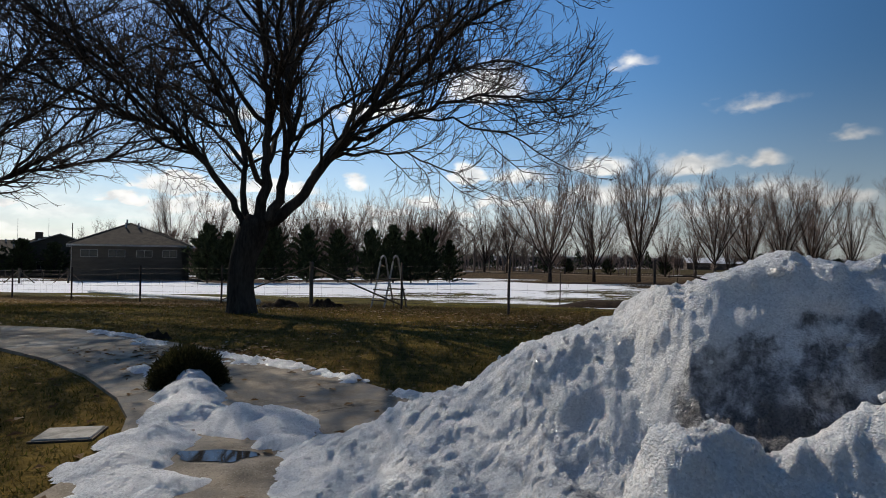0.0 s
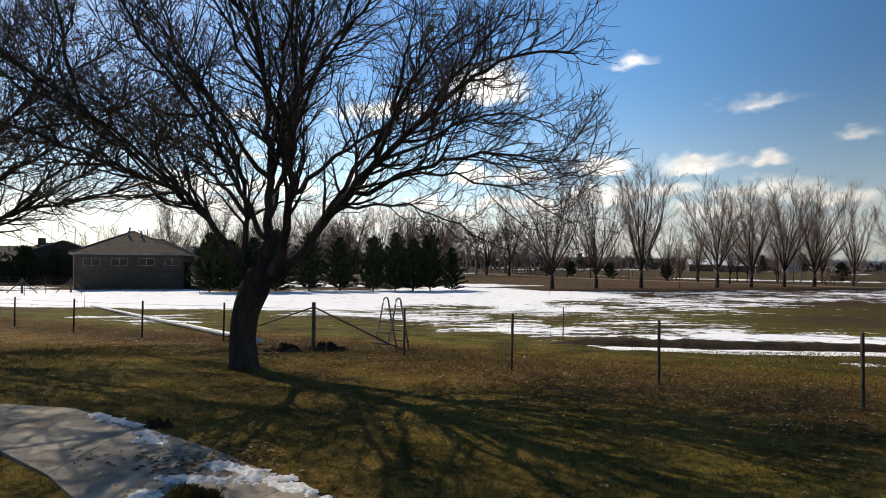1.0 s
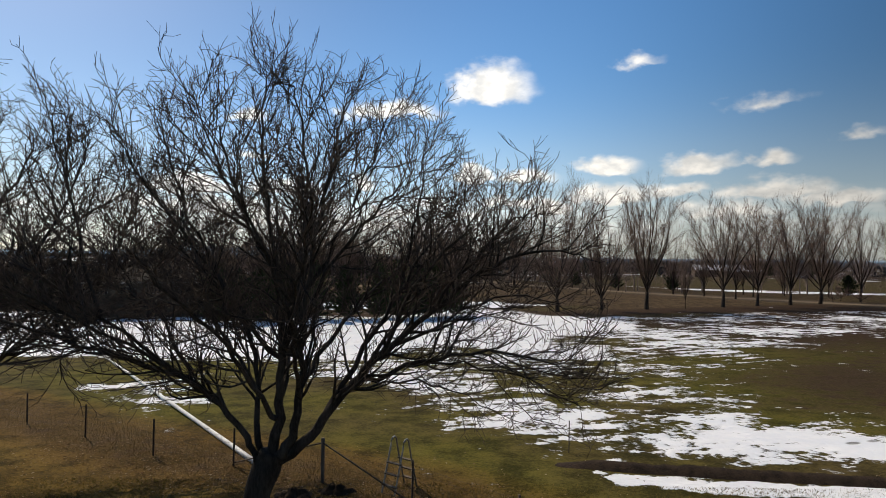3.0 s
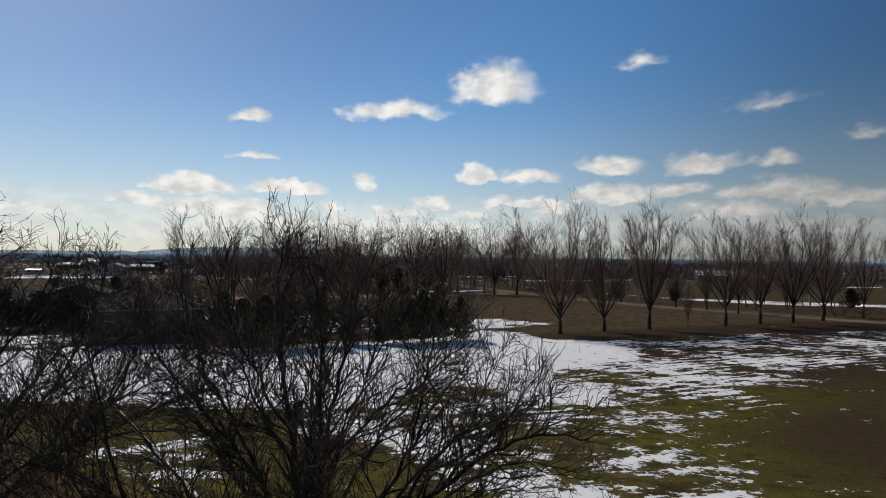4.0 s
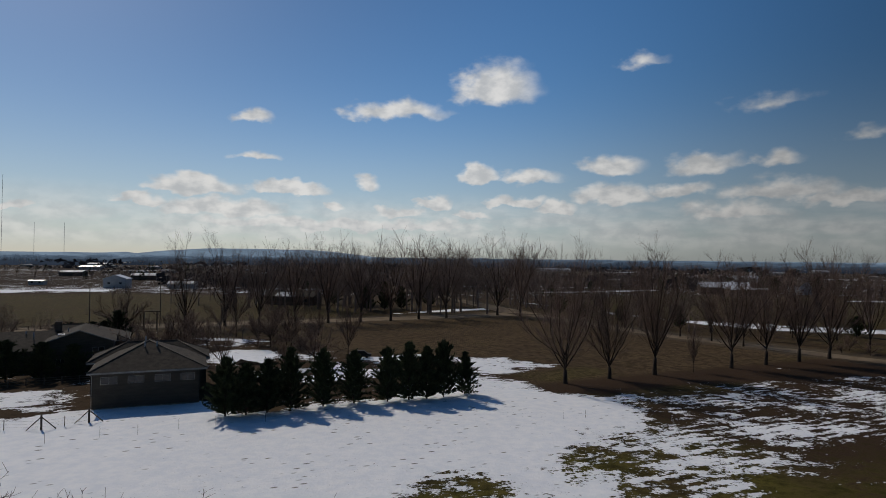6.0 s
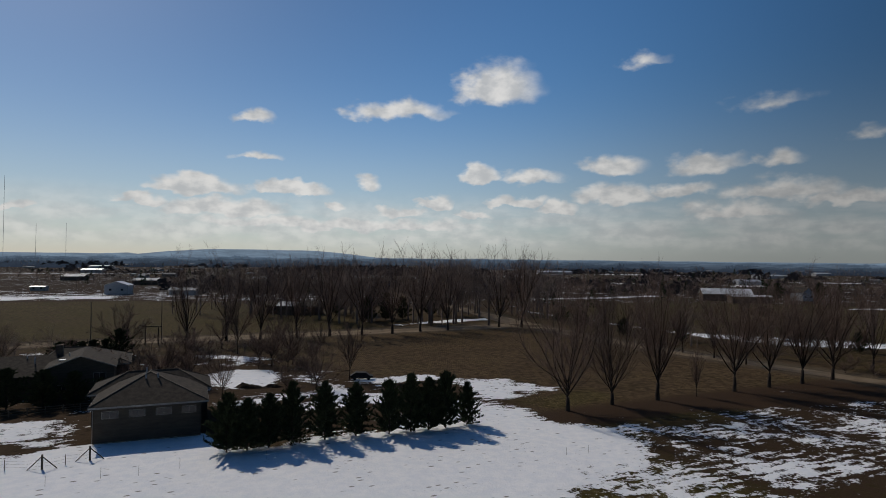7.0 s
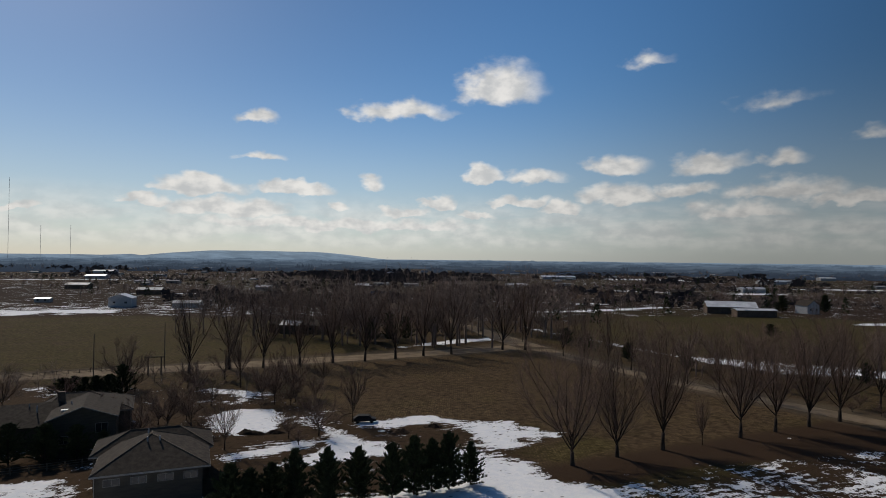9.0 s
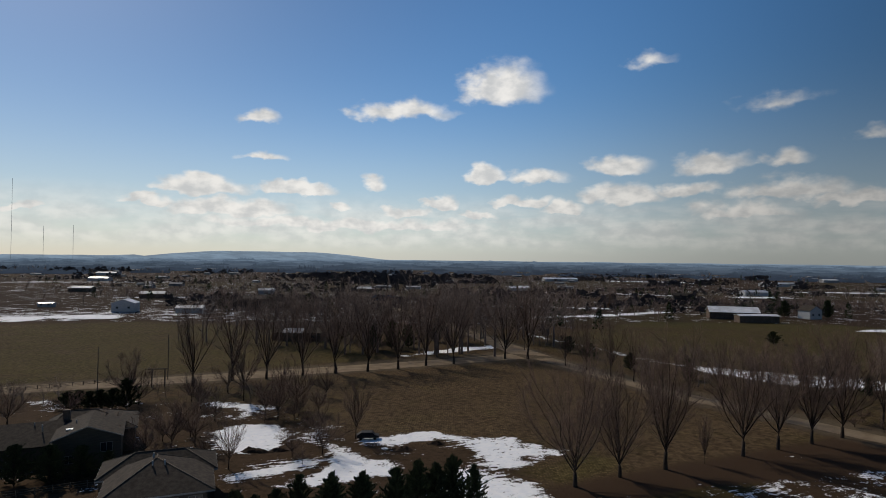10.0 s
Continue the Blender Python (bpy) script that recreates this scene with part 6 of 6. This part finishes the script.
def vehicle(x, y, turn, mat, label):
    v = thing("vehicle", on_ground(x, y), turn, label, "vehicle")
    bm = bmesh.new()
    side = [(-2.3, 0.45), (2.3, 0.45), (2.35, 0.85), (1.5, 1.0), (0.9, 1.55), (-1.3, 1.6), (-2.1, 1.05), (-2.35, 0.9)]
    lo = [bm.verts.new((x, -0.88, z)) for x, z in side]
    hi = [bm.verts.new((x, 0.88, z)) for x, z in side]
    bm.faces.new(lo), bm.faces.new(hi[::-1])
    for i in range(len(side)):
        j = (i + 1) % len(side)
        bm.faces.new((lo[i], hi[i], hi[j], lo[j]))
    bmesh.ops.recalc_face_normals(bm, faces=bm.faces)
    part("body", bm, mat, v)
    for s in (-0.885, 0.885):
        part("side_window", box(bmesh.new(), -1.1, 0.8, s - 0.01, s + 0.01, 1.08, 1.45), M_GLASS, v)
    for wx in (-1.45, 1.45):
        for wy in (-0.8, 0.8):
            t = Tubes()
            t.add([Vector((wx, wy - 0.11, 0.34)), Vector((wx, wy + 0.11, 0.34))], [0.34, 0.34], 14)
            t.object("wheel", M_RUBBER, v, smooth=False, ends=True)


vehicle(-20.5, 128.9, 8, M_DARK, "dark parked car beside a snow patch in the yard")

for i, (x, y, h) in enumerate(((-2330, 3096, 420), (-2246, 3220, 180), (-2163, 3345, 190))):
    m = thing("radio_mast", (x, y, ground_z(y)), label="slender distant radio mast on the plain", category="mast", group="radio masts")
    t = Tubes()
    t.add([Vector((0, 0, 0)), Vector((0, 0, h))], [1.0, 0.8], 4)
    t.object("lattice", M_GALV, m)

# ---- distance ----


def ridge():
    """The long low hill on the horizon, in a glowing haze tone."""
    vs, fs = [], []
    n = 160
    for i in range(n + 1):
        az = radians(-60 + 120 * i / n)
        deg = -60 + 120 * i / n
        h = 18 + 52 * math.exp(-((deg + 18.0) / 9.0) ** 4) * (1 if deg < -9 else math.exp(-((deg + 9) / 3) ** 2)) + 5 * noise.noise(Vector((deg * 0.35, 2, 0)))
        if deg < -28:
            h += 12
        for z, r in ((-30, 4300), (h + 10, 4550)):
            vs.append((math.sin(az) * r, math.cos(az) * r, z))
    for i in range(n):
        fs.append((2 * i, 2 * i + 2, 2 * i + 3, 2 * i + 1))
    tagged(mesh_object("backdrop", vs, fs, M_HAZE_RIDGE, None, True), "long low ridge on the far horizon, blue with painted haze", "hill", kind="structure")


ridge()


def hazed_plain():
    """The plain between the last farms and the hill, its haze painted as glow."""
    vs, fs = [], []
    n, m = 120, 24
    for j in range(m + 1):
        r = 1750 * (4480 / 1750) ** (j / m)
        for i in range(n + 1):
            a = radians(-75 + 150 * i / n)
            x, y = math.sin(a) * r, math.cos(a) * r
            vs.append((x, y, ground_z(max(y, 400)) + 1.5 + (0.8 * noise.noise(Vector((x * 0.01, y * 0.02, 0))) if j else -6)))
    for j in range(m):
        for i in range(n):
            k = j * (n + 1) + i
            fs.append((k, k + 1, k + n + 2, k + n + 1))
    tagged(mesh_object("backdrop", vs, fs, M_HAZE_PLAIN, None, True), "plain of fields below the far hill, blue with painted haze", "plain", kind="structure")


hazed_plain()


def far_woods():
    """Thickets and tree lines across the plain: many small bare crowns and evergreens."""
    rng = random.Random(77)
    t = Tubes()
    vs, fs = [], []

    def bare(x, y, h):
        z = ground_z(y)
        thick = 0.8 + y / 900.0
        wide = rng.uniform(0.5, 0.95)
        t.add([Vector((x, y, z - 0.3)), Vector((x, y, z + h * 0.35))], [h * 0.016, h * 0.010], 4)
        close = y < 345
        if close:
            thick *= 0.62
        for _ in range(13 if close else 9):
            d = Vector((rng.gauss(0, wide), rng.gauss(0, wide), 1))
            b, q = wander(Vector((x, y, z + h * rng.uniform(0.12, 0.5))), d, h * rng.uniform(0.3, 0.52), h * 0.0045 * thick, h * 0.0018 * thick, 2, 0.14, 0.1, rng)
            t.add(b, q, 3)
            for _ in range(15 if close else 8):
                p, r, dd = along(b, q, rng.uniform(0.2, 1))
                b2, q2 = wander(p, aside(dd, rng.uniform(0.4, 0.9), rng), h * rng.uniform(0.08, 0.22), h * 0.0026 * thick, h * 0.0014 * thick, 1, 0.15, 0.1, rng)
                t.add(b2, q2, 3)

    def bush(x, y, h, w):
        z = ground_z(y)
        for _ in range(60):
            a, f = rng.uniform(0, 6.28), rng.random()
            r = w * (1 - f) ** 0.6 * rng.uniform(0.4, 1)
            p = Vector((x + r * math.cos(a), y + r * math.sin(a), z + h * f))
            s = h * rng.uniform(0.05, 0.10)
            b = len(vs)
            for _ in range(6):
                u = Vector((rng.gauss(0, 1), rng.gauss(0, 1), rng.gauss(0, 1))).normalized() * s
                vs.append(tuple(p + u))
            fs.extend(((b, b + 1, b + 2), (b + 2, b + 3, b + 4), (b + 1, b + 3, b + 5), (b, b + 4, b + 5)))

    clusters = [(-22, 258, 36, 12, 26, 28), (12, 305, 34, 26, 30, 27), (-62, 285, 34, 22, 30, 26), (-110, 300, 30, 30, 14, 20), (-10, 380, 90, 50, 80, 20), (-130, 440, 60, 40, 44, 16), (-60, 480, 140, 60, 80, 18), (-230, 520, 120, 50, 50, 13), (95, 425, 50, 30, 30, 15),
                (120, 520, 120, 50, 60, 14), (235, 475, 60, 30, 50, 15), (300, 520, 100, 60, 60, 14), (400, 480, 80, 50, 50, 14), (-320, 640, 140, 50, 50, 12), (0, 700, 260, 80, 110, 14), (260, 700, 200, 80, 90, 13), (-400, 820, 260, 90, 70, 12),
                (500, 800, 260, 120, 90, 12), (0, 1000, 500, 150, 120, 13), (-700, 1200, 500, 200, 90, 13), (700, 1200, 500, 200, 110, 13), (112, 200, 60, 12, 26, 14), (75, 250, 26, 18, 14, 6), (120, 205, 40, 8, 12, 5), (330, 300, 60, 40, 30, 14), (-330, 300, 40, 60, 24, 14), (-62, 165, 26, 8, 12, 7), (-112, 150, 14, 8, 10, 7)]
    for cx, cy, sx, sy, n, h in clusters:
        for _ in range(int(n * (1.0 if cy < 310 else 0.7))):
            x, y = cx + rng.uniform(-1, 1) * sx, cy + rng.uniform(-1, 1) * sy
            if rng.random() < 0.78 or y < 340:
                bare(x, y, h * rng.uniform(0.6, 1.25))
            else:
                bush(x, y, h * rng.uniform(0.4, 0.85), h * rng.uniform(0.18, 0.34))
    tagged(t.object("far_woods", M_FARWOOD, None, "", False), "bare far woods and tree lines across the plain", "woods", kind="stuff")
    tagged(mesh_object("far_evergreens", vs, fs, M_NEEDLE), "dark scattered far evergreens and shrubs", "shrubs", kind="stuff")
    # hedgerows too far off to show their twigs: lines of crowns along the fields' edges
    vs2, fs2 = [], []

    def clump(x, y, w, h, flakes):
        z = ground_z(y)
        for _ in range(flakes):
            a, f = rng.uniform(0, 6.283), rng.random() ** 0.7
            r = w * math.sqrt(max(0.0, 1 - (1.6 * f - 0.5) ** 2)) * rng.uniform(0.3, 1.0)
            c = Vector((x + r * math.cos(a), y + r * math.sin(a), z + h * f))
            k = rng.uniform(0.10, 0.20) * h
            b = len(vs2)
            vs2.extend(((c.x - k * 0.9, c.y, c.z - k * 0.6), (c.x + k * 0.9, c.y + rng.gauss(0, 0.3), c.z - k * 0.5), (c.x + k * rng.uniform(0.5, 1.1), c.y, c.z + k * 0.4),
                        (c.x + rng.gauss(0, k * 0.3), c.y, c.z + k * 0.9), (c.x - k * rng.uniform(0.5, 1.1), c.y, c.z + k * 0.4)))
            fs2.append((b, b + 1, b + 2, b + 3, b + 4))

    for _ in range(120):
        y = 430 + 1050 * rng.random() ** 1.1
        x = rng.uniform(-0.8, 0.8) * y
        if -0.75 * y < x < -0.42 * y and y < 700:
            continue
        w, tilt = rng.uniform(15, 110), rng.choice((0.45, 0.5, -0.04, 0.02, 0.48)) + rng.gauss(0, 0.03)
        tall = rng.uniform(1.5, 5.0) if rng.random() < 0.6 else rng.uniform(5.0, 10.0)
        n = int(w * rng.uniform(0.3, 0.7))
        for _ in range(n):
            off = rng.uniform(-1, 1) * w
            h = tall * rng.uniform(0.4, 1.3)
            clump(x + off, y + off * tilt + rng.gauss(0, 2.0), h * rng.uniform(0.5, 1.0), h, 16)
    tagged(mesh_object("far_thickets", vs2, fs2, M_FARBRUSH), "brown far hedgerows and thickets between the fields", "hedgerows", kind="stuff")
    # the last lines of trees, haze painted into their glowing colour
    vs3, fs3 = [], []
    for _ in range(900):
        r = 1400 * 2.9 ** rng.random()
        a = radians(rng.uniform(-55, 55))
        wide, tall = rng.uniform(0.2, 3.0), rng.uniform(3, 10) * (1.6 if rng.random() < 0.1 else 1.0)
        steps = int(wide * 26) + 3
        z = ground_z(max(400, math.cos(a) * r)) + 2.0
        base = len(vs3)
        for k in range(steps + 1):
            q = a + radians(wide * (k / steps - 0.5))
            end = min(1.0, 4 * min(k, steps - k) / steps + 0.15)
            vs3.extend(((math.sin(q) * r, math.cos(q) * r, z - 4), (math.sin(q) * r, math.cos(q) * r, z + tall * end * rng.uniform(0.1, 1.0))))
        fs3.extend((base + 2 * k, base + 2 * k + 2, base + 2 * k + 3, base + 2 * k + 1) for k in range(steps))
    tagged(mesh_object("backdrop", vs3, fs3, M_HAZE_TREES), "tree lines far across the plain, blue with painted haze", "tree lines", kind="structure")


far_woods()


def far_roofs():
    """Farmsteads too far off to tell apart: low buildings with pale roofs."""
    rng = random.Random(91)
    bm = bmesh.new()
    for _ in range(46):
        y = 700 + 1050 * rng.random()
        x = rng.uniform(-0.72, 0.72) * y
        w, d, h, z = rng.uniform(4, 11), rng.uniform(4, 7), rng.uniform(2.0, 3.2), ground_z(y)
        ring = [(x - w, y - d, z + h), (x + w, y - d, z + h), (x + w, y, z + h * 1.5), (x - w, y, z + h * 1.5)]
        box(bm, x - w, x + w, y - d * 0.9, y + d * 0.9, z - 0.5, z + h * 0.9)
        roof_slab(bm, ring, 0.3)
        roof_slab(bm, [ring[3], ring[2], (x + w, y + d, z + h), (x - w, y + d, z + h)], 0.3)
    me = bpy.data.meshes.new("far_roofs")
    bm.to_mesh(me)
    bm.free()
    me.materials.append(M_DULLROOF)
    tagged(new("far_roofs", me), "pale scattered roofs of farmsteads across the plain", "buildings", kind="stuff")


far_roofs()

# ---- small plants ----


def shrub(at, radius, height, n, seed):
    """A clipped round shrub: short leafy shoots all over a dome."""
    rng = random.Random(seed)
    vs, fs = [], []
    for _ in range(n):
        a, u = rng.uniform(0, 6.283), rng.random() ** 0.8
        o = Vector((math.cos(a) * math.sqrt(1 - u * u), math.sin(a) * math.sqrt(1 - u * u), u))
        k = rng.uniform(0.62, 1.0) * (1 + 0.14 * noise.noise(o * 2.6 + Vector((seed, 0, 0))))
        p = Vector((o.x * radius * k, o.y * radius * k, o.z * height * k))
        d = (o * 0.8 + Vector((rng.gauss(0, 0.5), rng.gauss(0, 0.5), rng.gauss(0.25, 0.5)))).normalized()
        w = d.cross(Vector((rng.gauss(0, 1), rng.gauss(0, 1), rng.gauss(0, 1)))).normalized() * rng.uniform(0.003, 0.007)
        e = p + d * rng.uniform(0.02, 0.06)
        b = len(vs)
        vs.extend((tuple(p - w), tuple(p + w), tuple(e)))
        fs.append((b, b + 1, b + 2))
    ob = tagged(mesh_object("shrub", vs, fs, M_BUSH), "low dark clipped round shrub poking through the snow", "shrub")
    ob.matrix_basis = pose(*at)
    return ob


shrub((-2.06, 4.98, 0.0), 0.31, 0.32, 14000, 3)


def lawn_grass():
    rng = random.Random(5)
    vs, fs = [], []
    walkway = OUTER + INNER[::-1]

    def off_walk(x, y):
        return float(inside(np.array([x]), np.array([y]), walkway)[0]) < -0.02

    r = np.random.RandomState(5)
    n = 150000
    y = 2.2 + 15.0 * r.rand(n) ** 1.15
    x = r.uniform(-0.95, 0.95, n) * (y + 1.5) - 0.3
    keep = (inside(x, y, walkway) < -0.02) & ~((x > -1.7) & (y < 3.2)) & ~((np.abs(x + 2.19) < 0.2) & (np.abs(y - 3.61) < 0.22))
    x, y = x[keep], y[keep]
    n = len(x)
    z = np.interp(y, GROUND_Y, GROUND_Z)
    w, a = r.uniform(0.002, 0.006, n) * (1 + y * 0.10), r.uniform(0, 6.283, n)
    c, s = np.cos(a) * w, np.sin(a) * w
    tip = np.stack([x + r.normal(0, 0.026, n), y + r.normal(0, 0.026, n), z + r.uniform(0.010, 0.036, n) * (1 + 0.02 * y)], -1)
    vs = np.stack([np.stack([x - c, y - s, z - 0.01], -1), np.stack([x + c, y + s, z - 0.01], -1), tip], 1).reshape(-1, 3).tolist()
    fs = np.arange(3 * n).reshape(n, 3).tolist()
    tagged(mesh_object("grass", vs, fs, M_TURF), "short worn winter lawn grass, yellow and green", "grass", kind="stuff")
    vs, fs = [], []
    for _ in range(14000):
        k = rng.randrange(len(FENCE) - 1)
        a, b2 = FENCE[k], FENCE[k + 1]
        f = rng.random()
        off = rng.gauss(0.6, 1.1)
        x, y = a[0] + (b2[0] - a[0]) * f + off * 0.5, a[1] + (b2[1] - a[1]) * f + off * 0.85
        z = ground_z(y)
        L = rng.uniform(0.03, 0.13)
        w = 0.006
        b = len(vs)
        vs.extend(((x - w, y, z - 0.01), (x + w, y, z - 0.01), (x + rng.gauss(0, 0.08), y + rng.gauss(0, 0.08), z + L)))
        fs.append((b, b + 1, b + 2))
    tagged(mesh_object("dry_grass", vs, fs, M_DRYGRASS), "tall dry grass and stalks along the fence", "grass", kind="stuff")
    vs, fs = [], []
    for i in range(7000):
        y = 2.5 + 18 * rng.random()
        x = rng.uniform(-0.9, 0.7) * (y + 1.5)
        if i < 330:
            x, y = rng.gauss(-2.7, 0.5), rng.gauss(6.75, 0.35)
        elif i > 1700:
            k = rng.randrange(3, len(FENCE) - 2)
            f, off = rng.random(), rng.gauss(-0.6, 1.5)
            x = FENCE[k][0] + (FENCE[k + 1][0] - FENCE[k][0]) * f + off * 0.5
            y = FENCE[k][1] + (FENCE[k + 1][1] - FENCE[k][1]) * f + off * 0.85
        z = ground_z(y) + (0.03 if not off_walk(x, y) else 0.012)
        s, a = rng.uniform(0.02, 0.055), rng.uniform(0, 6.283)
        b = len(vs)
        for k, (r, h) in enumerate(((1, 0.0), (0.5, 0.012), (1, 0.004), (0.5, 0.018))):
            q = a + k * 1.571
            vs.append((x + s * r * math.cos(q), y + s * r * math.sin(q), z + h))
        fs.append((b, b + 1, b + 2, b + 3))
    tagged(mesh_object("fallen_leaves", vs, fs, M_LEAF), "curled dry brown leaves scattered on the lawn", "leaves", kind="stuff")


lawn_grass()
